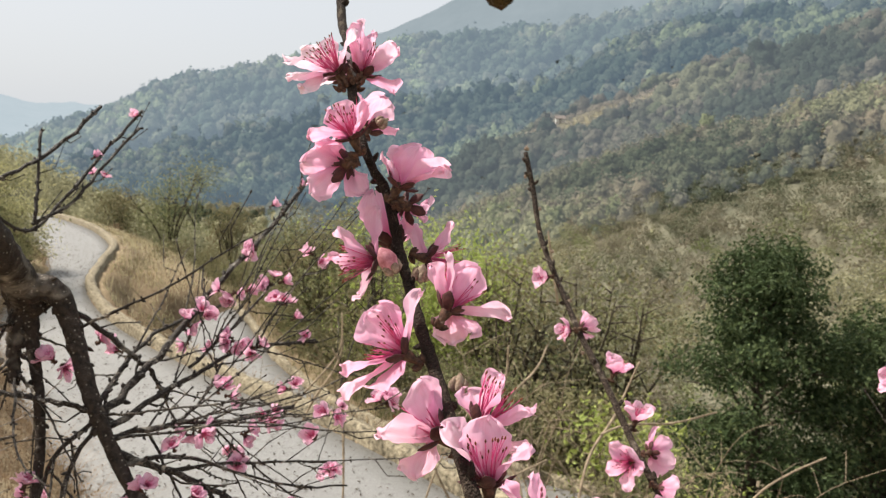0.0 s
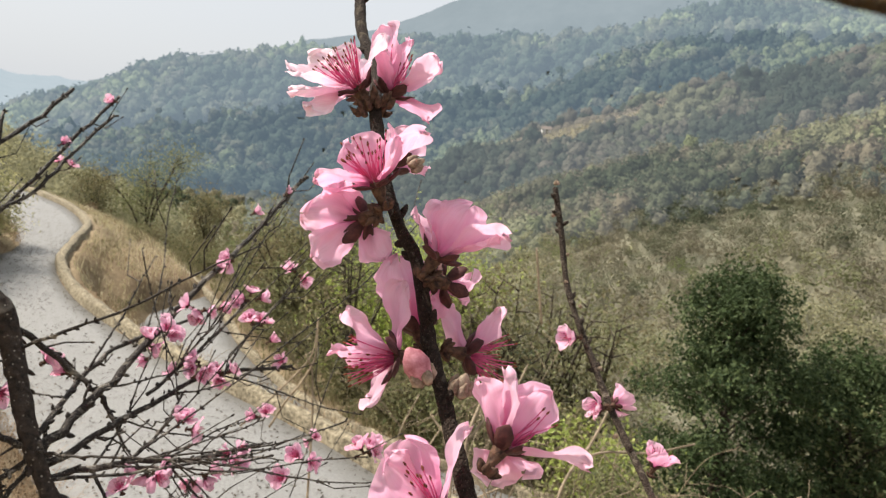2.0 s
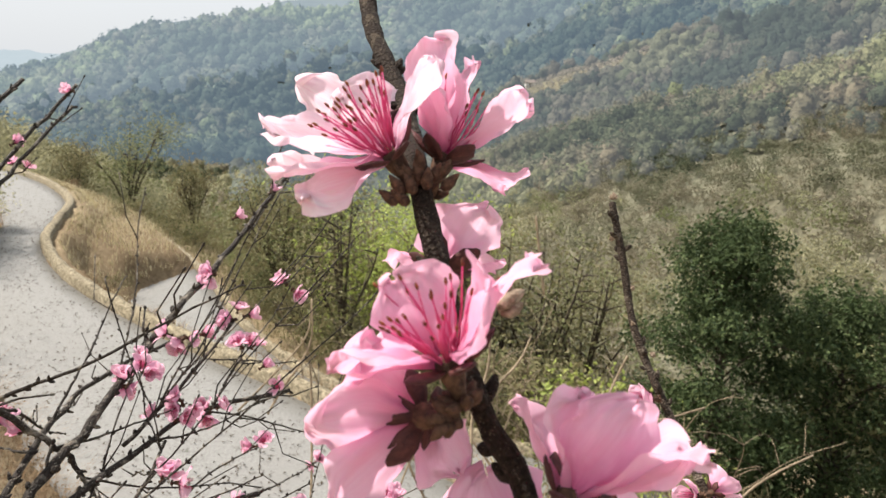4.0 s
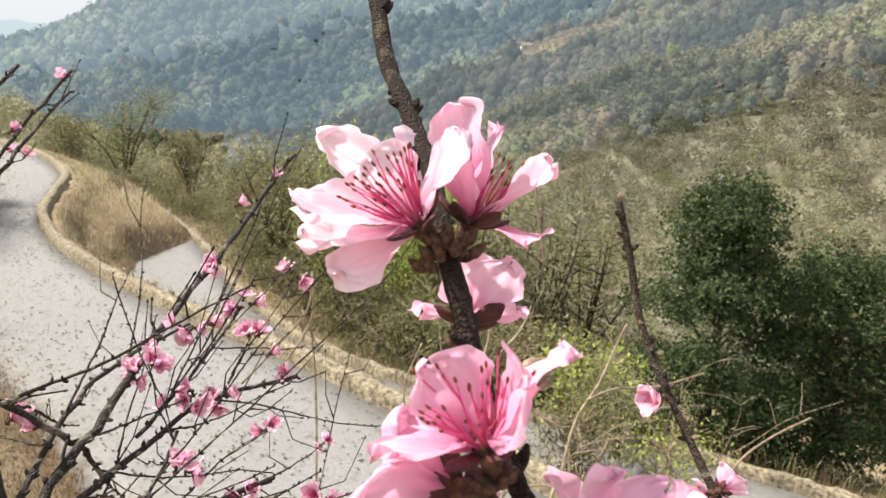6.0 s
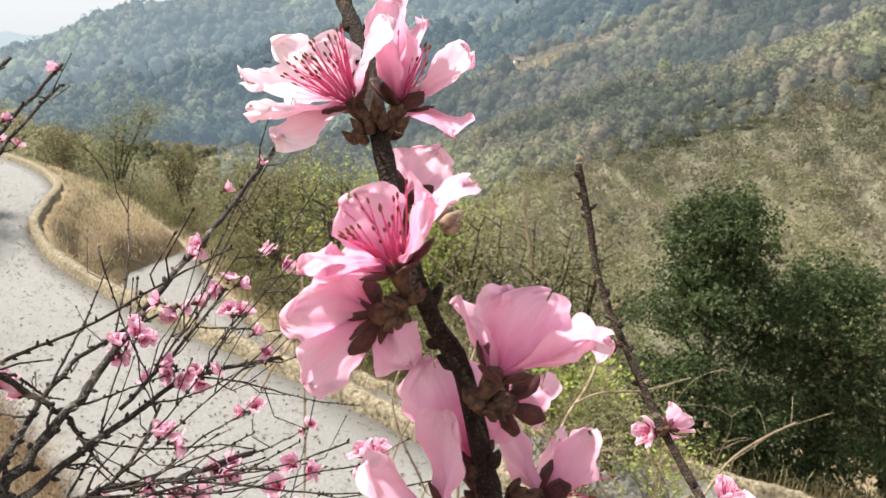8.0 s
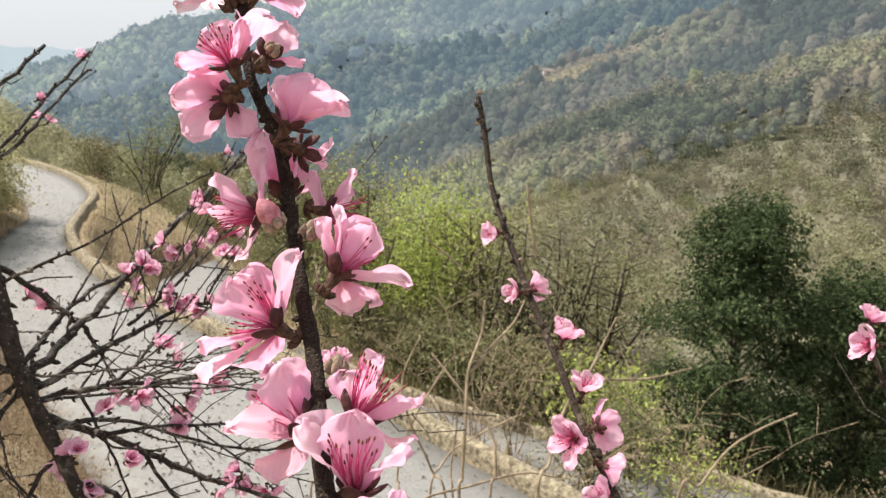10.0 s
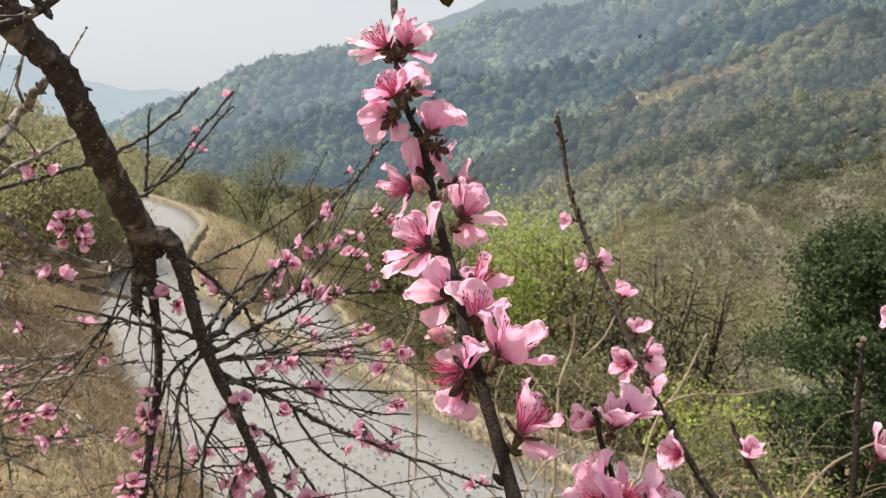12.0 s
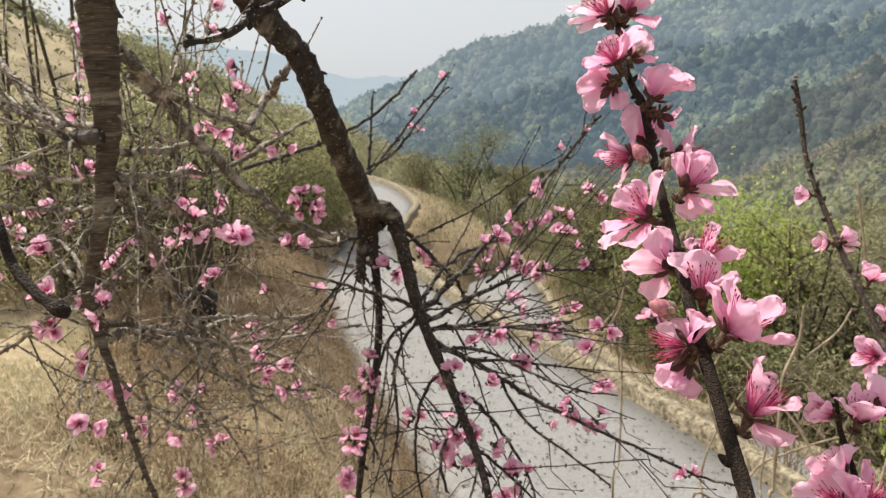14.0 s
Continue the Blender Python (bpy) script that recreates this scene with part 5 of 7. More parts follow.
blossom((-0.040, 0.300, 4.007), (-0.34, -0.07, 0.94), [(-9.04, 3.45, 14.63), (-16.96, -4.23, 5.97), (9.38, -0.12, 19.15), (6.21, -6.12, 14.27), (-15.11, 9.75, -0.66)])
blossom((-0.043, 0.302, 4.000), (-0.6, 0.75, -0.3), [(-16.56, -4.56, 0.37), (-13.2, -5.72, -11.34), (2.76, 8.1, -12.66), (-12.23, 8.53, 8.16)], False)
blossom((-0.024, 0.295, 3.989), (0.48, 0.08, 0.87), [(-6.14, 10.14, 11.53), (1.41, 4.78, 16.74), (8.45, -2.82, 16.78), (19.47, -0.33, 11.6), (18.7, -0.47, 7.49)], False)
blossom((-0.021, 0.299, 3.984), (0.6, 0.75, -0.29), [(8.87, 9.61, -0.38), (5.75, 9.6, -5.83), (-2.18, 12.03, -8.69)], False)
blossom((-0.028, 0.292, 3.963), (-0.97, -0.22, -0.05), [(-17.32, 0.14, 10.97), (-3.22, 4.53, 19.77), (-19.54, -2.77, 3.56), (-9.76, 6.06, -15.13)])
blossom((-0.014, 0.301, 3.963), (0.93, 0.3, -0.23), [(12.81, 2.2, 12.9), (-6.24, 13.11, 9.43), (7.51, 15.89, 3.87)])
blossom((-0.025, 0.304, 3.965), (-0.32, 0.64, 0.7), [(-8.87, 3.55, 22.32), (-5.03, 9.23, 15.82), (4.4, 18.25, 2.91)], False)
blossom((-0.003, 0.265, 3.948), (0.5, 0.42, 0.76), [(-6.16, 7.89, 15.86), (2.23, 3.62, 21.16), (10.51, 3.18, 17.82), (22.22, -0.58, 2.51), (9.17, 14.58, -10.17), (0.18, 13.68, -14.59)])
blossom((-0.013, 0.251, 3.937), (-0.87, 0.02, 0.5), [(-8.41, 8.35, 16.11), (0.22, 4.81, 21.54), (-15.21, 1.31, 13.68), (-22.21, -7.66, -9.53), (-22.15, -4.82, -2.34), (-7.96, 6.86, -14.35)])
blossom((0.001, 0.221, 3.921), (-0.83, 0.36, 0.42), [(-20.38, -1.31, 2.93), (-10.15, 5.07, 16.26), (-11.79, 2.67, -11.73), (-5.01, 12.99, 11.41)])
blossom((0.009, 0.221, 3.924), (0.51, 0.27, 0.82), [(7.31, 5.21, 16.25), (17.04, 2.25, 3.74), (-2.03, 13.81, 8.51), (11.36, 9.89, -9.86)])
blossom((0.013, 0.207, 3.912), (-0.07, 0.21, 0.97), [(-12.21, 2.54, 18.56), (9.3, 4.01, 14.16), (-1.33, 4.38, 20.58)])
blossom((0.022, 0.182, 3.907), (0.65, 0.22, 0.73), [(-6.35, 4.2, 17.7), (2.97, 5.49, 20.55), (18.76, 3.55, 12.3), (21.82, 0.01, 0.99), (10, -8.43, 12.49)])
blossom((0.012, 0.186, 3.902), (-0.86, -0.52, 0.01), [(-5.36, 7.14, 5.58), (-0.05, 3.71, 12.06), (4.71, 7.76, 7.52)])
blossom((0.012, 0.185, 3.898), (-0.61, 0.2, -0.76), [(-9.08, -5.62, -10.09), (-1.81, -5.9, -13.02), (-11.04, 4.6, -6.16)], False)
blossom((0.032, 0.165, 3.884), (0.44, 0.32, 0.84), [(0.01, 7.44, 20.09), (15.22, 3.44, 9.25), (8.99, 8.71, -9.33), (6.88, 10.76, 12.68)])
bud((-0.049, 0.329, 4.033), (-0.68, -0.24, 0.69), 0.55, "brown")
bud((-0.047, 0.329, 4.035), (-0.19, -0.34, 0.92), 0.55, "brown")
bud((-0.045, 0.329, 4.033), (0.33, -0.34, 0.88), 0.55, "brown")
bud((-0.049, 0.328, 4.029), (-0.78, -0.2, 0.59), 0.55, "brown")
bud((-0.051, 0.328, 4.029), (-0.81, -0.19, 0.55), 0.55, "brown")
bud((-0.048, 0.328, 4.031), (-0.44, -0.31, 0.84), 0.55, "brown")
bud((-0.043, 0.328, 4.032), (0.65, -0.28, 0.7), 0.55, "brown")
bud((-0.046, 0.328, 4.032), (0.08, -0.36, 0.93), 0.55, "brown")
bud((-0.05, 0.328, 4.031), (-0.62, -0.27, 0.74), 0.55, "brown")
bud((-0.044, 0.329, 4.034), (0.52, -0.32, 0.79), 0.55, "brown")
bud((-0.047, 0.329, 4.033), (-0.32, -0.33, 0.89), 0.55, "brown")
bud((-0.048, 0.329, 4.033), (-0.62, -0.27, 0.74), 0.55, "brown")
bud((-0.022, 0.279, 3.961), (-0.5, -0.15, 0.85), 1.08, "pink")
bud((-0.013, 0.281, 3.958), (0.26, -0.18, 0.95), 1.00, "fuzzy")
bud((0.003, 0.238, 3.931), (0.13, 0.06, 0.99), 0.90, "fuzzy")
bud((-0.033, 0.313, 4.015), (0.83, 0.12, 0.54), 0.80, "fuzzy")
bud((0.004, 0.191, 3.913), (-0.89, -0.28, 0.37), 1.00, "pink")


# the second shoot, behind the tall one
branch("shoot", [(0.15, 0.32, 3.769, 0.0026), (0.131, 0.343, 3.793, 0.0022), (0.115, 0.371, 3.817, 0.0021), (0.102, 0.404, 3.839, 0.0020), (0.091, 0.443, 3.863, 0.0020), (0.08, 0.477, 3.883, 0.0020), (0.071, 0.505, 3.904, 0.0019), (0.057, 0.536, 3.939, 0.0019), (0.051, 0.552, 3.973, 0.0019), (0.045, 0.561, 4, 0.0019)], knobs=6, material=GREYSHOOT)
bloom((0.062, 0.511, 3.916), (-0.94, -0.33, 0.08), 0.60, 45)
bloom((0.074, 0.477, 3.887), (-0.88, -0.46, 0.06), 0.56, 50)
bloom((0.078, 0.477, 3.888), (0.88, 0.43, 0.22), 0.68, 50)
bloom((0.095, 0.445, 3.867), (0.29, 0.11, 0.95), 0.72, 42)
bloom((0.103, 0.416, 3.848), (0.18, 0.11, 0.98), 0.72, 42)
bloom((0.099, 0.393, 3.836), (-0.73, -0.65, 0.21), 0.80, 60)
bloom((0.106, 0.395, 3.841), (0.85, 0.52, 0.06), 0.76, 58)
bloom((0.108, 0.383, 3.828), (0.91, -0.09, -0.4), 0.64, 55)
bloom((0.112, 0.367, 3.816), (-0.85, -0.38, 0.38), 0.76, 50)
bloom((0.127, 0.343, 3.797), (-0.9, -0.29, 0.32), 0.84, 52)
bud((0.046, 0.562, 4.002), (-0.13, 0.17, 0.98), 0.55, "fuzzy")
branch("shoot", [(0.098, 0.213, 3.796, 0.0019), (0.082, 0.233, 3.811, 0.0017), (0.075, 0.251, 3.829, 0.0014), (0.069, 0.264, 3.844, 0.0012), (0.067, 0.271, 3.857, 0.0009)], knobs=4)
bloom((0.067, 0.264, 3.849), (-0.8, -0.43, 0.41), 0.66, 35)
bloom((0.075, 0.261, 3.847), (0.17, -0.07, 0.98), 0.84, 40)
bloom((0.081, 0.263, 3.853), (0.67, 0.51, 0.54), 0.84, 45)
bloom((0.071, 0.238, 3.819), (-0.59, -0.55, 0.59), 0.92, 60)
bloom((0.078, 0.235, 3.821), (0.28, -0.36, 0.89), 0.97, 60)
bloom((0.087, 0.237, 3.823), (0.87, -0.13, 0.47), 0.92, 55)
bloom((0.072, 0.245, 3.829), (-0.68, 0.31, 0.67), 0.79, 45)
bloom((0.081, 0.23, 3.819), (0.12, -0.99, -0), 0.88, 60)

# budded twigs further along
branch("shoot", [(0.203, 0.298, 3.776, 0.0018), (0.209, 0.311, 3.814, 0.0017), (0.214, 0.328, 3.845, 0.0015), (0.218, 0.339, 3.877, 0.0012)], knobs=5)
bud((0.215, 0.336, 3.874), (-0.59, -0.12, 0.8), 0.36, "fuzzy")
bud((0.217, 0.335, 3.865), (0.5, 0.02, 0.87), 0.36, "fuzzy")
bud((0.215, 0.333, 3.855), (-0.55, -0.12, 0.83), 0.36, "fuzzy")
bud((0.217, 0.331, 3.843), (0.54, 0.02, 0.84), 0.36, "fuzzy")
bud((0.214, 0.327, 3.828), (-0.5, -0.12, 0.86), 0.36, "fuzzy")
bud((0.215, 0.325, 3.815), (0.5, 0.02, 0.87), 0.36, "fuzzy")
bud((0.218, 0.339, 3.876), (-0.03, 0.18, 0.98), 0.50, "fuzzy")
bud((0.046, 0.556, 3.982), (-0.6, -0.15, 0.78), 0.42, "fuzzy")
bud((0.055, 0.546, 3.959), (0.61, 0.01, 0.8), 0.42, "fuzzy")
bud((0.056, 0.538, 3.943), (-0.6, -0.15, 0.78), 0.42, "fuzzy")
bud((0.064, 0.53, 3.93), (0.61, 0.01, 0.8), 0.42, "fuzzy")
bud((0.074, 0.5, 3.901), (0.65, 0.02, 0.76), 0.42, "fuzzy")
bud((0.08, 0.465, 3.875), (-0.6, -0.15, 0.78), 0.42, "fuzzy")
bud((0.12, 0.359, 3.806), (0.61, 0.01, 0.8), 0.42, "fuzzy")
bud((0.128, 0.349, 3.803), (0.55, -0, 0.83), 0.42, "fuzzy")
bloom((0.221, 0.317, 3.814), (0.62, -0.02, 0.78), 1.00, 45)
branch("twig", [(0.212, 0.401, 3.723, 0.0020), (0.191, 0.414, 3.751, 0.0016), (0.182, 0.427, 3.769, 0.0015), (0.174, 0.429, 3.785, 0.0012)], knobs=3)
bloom((0.186, 0.42, 3.759), (0.11, -0.12, 0.99), 0.80, 38)
branch("twig", [(0.382, 0.551, 3.747, 0.0021), (0.352, 0.558, 3.803, 0.0018), (0.337, 0.562, 3.835, 0.0016)], knobs=3)
bloom((0.343, 0.563, 3.833), (-0.94, -0.32, 0.14), 0.90, 50)
bloom((0.337, 0.565, 3.847), (0.34, -0.01, 0.94), 0.80, 50)

# the twig end close above, and the one over the old limb
branch("twig", [(-0.012, 0.193, 4.068, 0.0024), (-0.002, 0.178, 4.051, 0.0022), (0.005, 0.164, 4.042, 0.0020), (0.009, 0.143, 4.035, 0.0019), (0.0095, 0.138, 4.0338, 0.0023)], knobs=0, blunt=1.1, material=TAWNY)
branch("twig", [(-0.104, 0.215, 4.089, 0.0030), (-0.119, 0.165, 4.051, 0.0022), (-0.123, 0.136, 4.031, 0.0017), (-0.132, 0.125, 4.024, 0.0017), (-0.13, 0.119, 4.021, 0.0014), (-0.137, 0.115, 4.017, 0.0012), (-0.146, 0.11, 4.016, 0.0011)], knobs=2, blunt=1.2)
branch("twig", [(-0.132, 0.125, 4.024, 0.0013), (-0.13, 0.126, 4.028, 0.0012), (-0.127, 0.129, 4.032, 0.0011)], knobs=0)
branch("twig", [(-0.231, 0.069, 4.011, 0.0018), (-0.191, 0.059, 3.985, 0.0015), (-0.162, 0.046, 3.968, 0.0014), (-0.152, 0.042, 3.955, 0.0014), (-0.141, 0.04, 3.948, 0.0015), (-0.13, 0.039, 3.944, 0.0018)], knobs=0, blunt=1.3, material=SHOOT)

# the two old limbs
branch("limb", [(-0.398, 0.391, 4.176, 0.0138), (-0.397, 0.425, 4.128, 0.0141), (-0.389, 0.442, 4.089, 0.0135), (-0.383, 0.462, 4.064, 0.0124), (-0.366, 0.48, 4.036, 0.0115), (-0.359, 0.492, 4.001, 0.0118), (-0.365, 0.526, 3.962, 0.0125), (-0.374, 0.567, 3.918, 0.0134), (-0.388, 0.619, 3.874, 0.0159), (-0.386, 0.637, 3.853, 0.0148)], knobs=8, gnarl=1)
branch("limb", [(-0.389, 0.61, 3.887, 0.0128), (-0.398, 0.631, 3.851, 0.0113), (-0.401, 0.622, 3.818, 0.0064), (-0.399, 0.615, 3.786, 0.0049)], knobs=3, gnarl=1)
branch("limb", [(-0.385, 0.619, 3.872, 0.0144), (-0.364, 0.628, 3.867, 0.0106), (-0.352, 0.628, 3.84, 0.0087), (-0.336, 0.615, 3.804, 0.0074), (-0.32, 0.603, 3.769, 0.0068), (-0.298, 0.593, 3.728, 0.0058), (-0.267, 0.575, 3.687, 0.0052), (-0.237, 0.556, 3.642, 0.0044), (-0.214, 0.536, 3.606, 0.0039), (-0.194, 0.512, 3.561, 0.0031)], knobs=7)
branch("limb", [(-0.394, 0.633, 3.85, 0.0099), (-0.387, 0.627, 3.811, 0.0054), (-0.374, 0.61, 3.762, 0.0046), (-0.367, 0.591, 3.714, 0.0043), (-0.361, 0.558, 3.659, 0.0040), (-0.36, 0.537, 3.614, 0.0037), (-0.358, 0.514, 3.559, 0.0032)], knobs=7)
branch("limb", [(-0.435, 0.328, 4.178, 0.0190), (-0.442, 0.33, 4.101, 0.0154), (-0.446, 0.331, 4.064, 0.0140), (-0.448, 0.331, 4.022, 0.0122), (-0.451, 0.332, 3.983, 0.0096), (-0.458, 0.331, 3.947, 0.0080), (-0.467, 0.329, 3.905, 0.0071), (-0.481, 0.324, 3.866, 0.0057), (-0.483, 0.317, 3.839, 0.0048), (-0.479, 0.321, 3.803, 0.0040), (-0.468, 0.32, 3.774, 0.0033), (-0.456, 0.317, 3.736, 0.0027), (-0.442, 0.315, 3.698, 0.0022), (-0.424, 0.314, 3.659, 0.0018)], knobs=10, gnarl=1, material=BANDED)
branch("limb", [(-0.452, 0.329, 3.974, 0.0067), (-0.454, 0.317, 3.973, 0.0062), (-0.466, 0.311, 3.972, 0.0049), (-0.461, 0.3, 3.966, 0.0026)], knobs=3)

# branches between the limbs
branch("branch", [(-0.402, 0.620, 3.835, 0.0034), (-0.430, 0.555, 3.859, 0.0036), (-0.455, 0.490, 3.913, 0.0038), (-0.478, 0.425, 3.989, 0.0040), (-0.462, 0.360, 4.042, 0.0042)], material=LIT_TWIG, knobs=6)
branch("branch", [(-0.419, 0.630, 3.800, 0.0026), (-0.453, 0.562, 3.836, 0.0027), (-0.472, 0.495, 3.868, 0.0028), (-0.494, 0.427, 3.901, 0.0029), (-0.482, 0.360, 3.936, 0.0030)], material=LIT_TWIG, knobs=6)
branch("branch", [(-0.512, 0.600, 3.940, 0.0020), (-0.482, 0.520, 3.974, 0.0023), (-0.471, 0.440, 3.997, 0.0025), (-0.460, 0.360, 4.039, 0.0028)], material=LIT_TWIG, knobs=6)
branch("branch", [(-0.507, 0.500, 3.964, 0.0018), (-0.483, 0.425, 3.957, 0.0022), (-0.467, 0.350, 3.960, 0.0026)], material=LIT_TWIG, knobs=6)
branch("branch", [(-0.436, 0.600, 3.980, 0.0016), (-0.455, 0.540, 3.956, 0.0018), (-0.467, 0.480, 3.931, 0.0019), (-0.481, 0.420, 3.934, 0.0021), (-0.482, 0.360, 3.938, 0.0022)], material=LIT_TWIG, knobs=6)
branch("branch", [(-0.436, 0.620, 3.750, 0.0012), (-0.462, 0.564, 3.751, 0.0015), (-0.496, 0.508, 3.763, 0.0018), (-0.515, 0.452, 3.762, 0.0020), (-0.523, 0.396, 3.786, 0.0023), (-0.513, 0.340, 3.811, 0.0026)], material=LIT_TWIG, knobs=6)
branch("branch", [(-0.418, 0.640, 3.724, 0.0011), (-0.456, 0.575, 3.728, 0.0013), (-0.492, 0.510, 3.735, 0.0016), (-0.509, 0.445, 3.759, 0.0018), (-0.497, 0.380, 3.791, 0.0020)], material=LIT_TWIG, knobs=6)
branch("branch", [(-0.463, 0.600, 3.647, 0.0011), (-0.504, 0.545, 3.666, 0.0013), (-0.511, 0.490, 3.704, 0.0015), (-0.500, 0.435, 3.754, 0.0017), (-0.491, 0.380, 3.788, 0.0019)], material=LIT_TWIG, knobs=6)
branch("branch", [(-0.479, 0.550, 3.625, 0.0010), (-0.485, 0.503, 3.676, 0.0013), (-0.465, 0.455, 3.760, 0.0016), (-0.467, 0.408, 3.799, 0.0019), (-0.468, 0.360, 3.919, 0.0022)], material=LIT_TWIG, knobs=6)
branch("branch", [(-0.584, 0.500, 3.732, 0.0016), (-0.539, 0.453, 3.827, 0.0018), (-0.510, 0.407, 3.890, 0.0020), (-0.479, 0.360, 3.929, 0.0022)], material=LIT_TWIG, knobs=6)
branch("branch", [(-0.601, 0.400, 3.981, 0.0024), (-0.653, 0.417, 3.999, 0.0023), (-0.720, 0.433, 4.047, 0.0023), (-0.791, 0.450, 4.094, 0.0022)], material=LIT_TWIG, knobs=6)
branch("branch", [(-0.492, 0.360, 3.980, 0.0026), (-0.589, 0.390, 3.977, 0.0024), (-0.677, 0.420, 3.993, 0.0022), (-0.804, 0.450, 4.008, 0.0020)], material=LIT_TWIG, knobs=6)
branch("branch", [(-0.642, 0.71, 3.906, 0.0029), (-0.636, 0.806, 3.918, 0.0028), (-0.627, 0.892, 3.931, 0.0030), (-0.618, 0.957, 3.949, 0.0028), (-0.594, 1.033, 3.983, 0.0029), (-0.569, 1.116, 4.046, 0.0027)], knobs=8)
branch("twig", [(-0.627, 0.892, 3.931, 0.0027), (-0.596, 0.949, 3.873, 0.0025), (-0.575, 1.014, 3.915, 0.0025), (-0.553, 1.084, 3.975, 0.0026), (-0.524, 1.159, 4.042, 0.0023)], knobs=7)
branch("twig", [(-0.588, 0.955, 3.882, 0.0025), (-0.566, 1.017, 3.907, 0.0025), (-0.552, 1.08, 3.956, 0.0023), (-0.527, 1.151, 4.014, 0.0023)], knobs=7)
branch("twig", [(-0.586, 0.956, 3.882, 0.0025), (-0.597, 0.987, 3.936, 0.0021), (-0.608, 1.021, 4.007, 0.0022)], knobs=5)
branch("branch", [(-0.509, 0.56, 3.964, 0.0038), (-0.588, 0.703, 3.998, 0.0042), (-0.523, 0.658, 4.028, 0.0034), (-0.524, 0.685, 4.045, 0.0026)], material=LIT_TWIG, knobs=5)
branch("branch", [(-0.479, 0.322, 3.803, 0.0029), (-0.577, 0.448, 3.759, 0.0029), (-0.644, 0.575, 3.7, 0.0030), (-0.651, 0.71, 3.636, 0.0022), (-0.633, 0.777, 3.598, 0.0016)], material=LIT_TWIG, knobs=5)
branch("branch", [(-0.493, 0.369, 3.792, 0.0017), (-0.577, 0.514, 3.749, 0.0020), (-0.64, 0.668, 3.703, 0.0018), (-0.652, 0.78, 3.646, 0.0016), (-0.452, 0.639, 3.702, 0.0011)], material=LIT_TWIG, knobs=5)
branch("branch", [(-0.493, 0.369, 3.792, 0.0017), (-0.578, 0.485, 3.724, 0.0019), (-0.636, 0.61, 3.641, 0.0017), (-0.632, 0.704, 3.571, 0.0016), (-0.622, 0.731, 3.571, 0.0013)], material=LIT_TWIG, knobs=5)
branch("branch", [(-0.487, 0.402, 3.776, 0.0014), (-0.561, 0.547, 3.715, 0.0015), (-0.608, 0.701, 3.684, 0.0015), (-0.456, 0.601, 3.746, 0.0010)], material=LIT_TWIG, knobs=5)
branch("branch", [(-0.479, 0.416, 3.772, 0.0014), (-0.541, 0.551, 3.691, 0.0015), (-0.568, 0.706, 3.624, 0.0015), (-0.432, 0.59, 3.648, 0.0010)], material=LIT_TWIG, knobs=5)
branch("branch", [(-0.45, 0.332, 3.935, 0.0019), (-0.541, 0.426, 3.88, 0.0021), (-0.623, 0.519, 3.805, 0.0022), (-0.669, 0.566, 3.731, 0.0022), (-0.674, 0.569, 3.659, 0.0019), (-0.651, 0.588, 3.599, 0.0014), (-0.641, 0.601, 3.537, 0.0011)], material=LIT_TWIG, knobs=5)
branch("branch", [(-0.449, 0.332, 3.933, 0.0017), (-0.545, 0.445, 3.876, 0.0019), (-0.633, 0.537, 3.807, 0.0023), (-0.683, 0.58, 3.725, 0.0022)], material=LIT_TWIG, knobs=5)
branch("branch", [(-0.471, 0.346, 3.795, 0.0017), (-0.561, 0.424, 3.722, 0.0018), (-0.645, 0.503, 3.636, 0.0018), (-0.691, 0.536, 3.551, 0.0014)], material=LIT_TWIG, knobs=5)
branch("branch", [(-0.48, 0.316, 3.83, 0.0016), (-0.594, 0.359, 3.8, 0.0016), (-0.704, 0.4, 3.75, 0.0016), (-0.778, 0.398, 3.715, 0.0014)], material=LIT_TWIG, knobs=5)
branch("branch", [(-0.468, 0.32, 3.774, 0.0014), (-0.535, 0.408, 3.695, 0.0013), (-0.593, 0.51, 3.612, 0.0013), (-0.602, 0.587, 3.591, 0.0011)], material=LIT_TWIG, knobs=5)
branch("branch", [(-0.473, 0.362, 3.768, 0.0011), (-0.543, 0.469, 3.681, 0.0012), (-0.59, 0.573, 3.584, 0.0011), (-0.61, 0.63, 3.503, 0.0009)], material=LIT_TWIG, knobs=5)
branch("branch", [(-0.48, 0.316, 3.832, 0.0014), (-0.595, 0.373, 3.859, 0.0014), (-0.716, 0.417, 3.848, 0.0014), (-0.792, 0.422, 3.849, 0.0014)], material=LIT_TWIG, knobs=5)
branch("branch", [(-0.453, 0.33, 3.979, 0.0023), (-0.573, 0.379, 3.985, 0.0019), (-0.691, 0.431, 3.999, 0.0018), (-0.771, 0.451, 4.025, 0.0016)], material=LIT_TWIG, knobs=5)
branch("branch", [(-0.465, 0.302, 3.982, 0.0015), (-0.583, 0.368, 4.008, 0.0015), (-0.705, 0.423, 4.046, 0.0017), (-0.765, 0.444, 4.079, 0.0018)], material=LIT_TWIG, knobs=5)
branch("branch", [(-0.458, 0.33, 3.942, 0.0017), (-0.569, 0.379, 3.93, 0.0016), (-0.685, 0.428, 3.928, 0.0016), (-0.765, 0.432, 3.936, 0.0014)], material=LIT_TWIG, knobs=5)
branch("branch", [(-0.456, 0.325, 3.915, 0.0020), (-0.562, 0.376, 3.903, 0.0018), (-0.683, 0.421, 3.892, 0.0018), (-0.763, 0.424, 3.894, 0.0016)], material=LIT_TWIG, knobs=5)
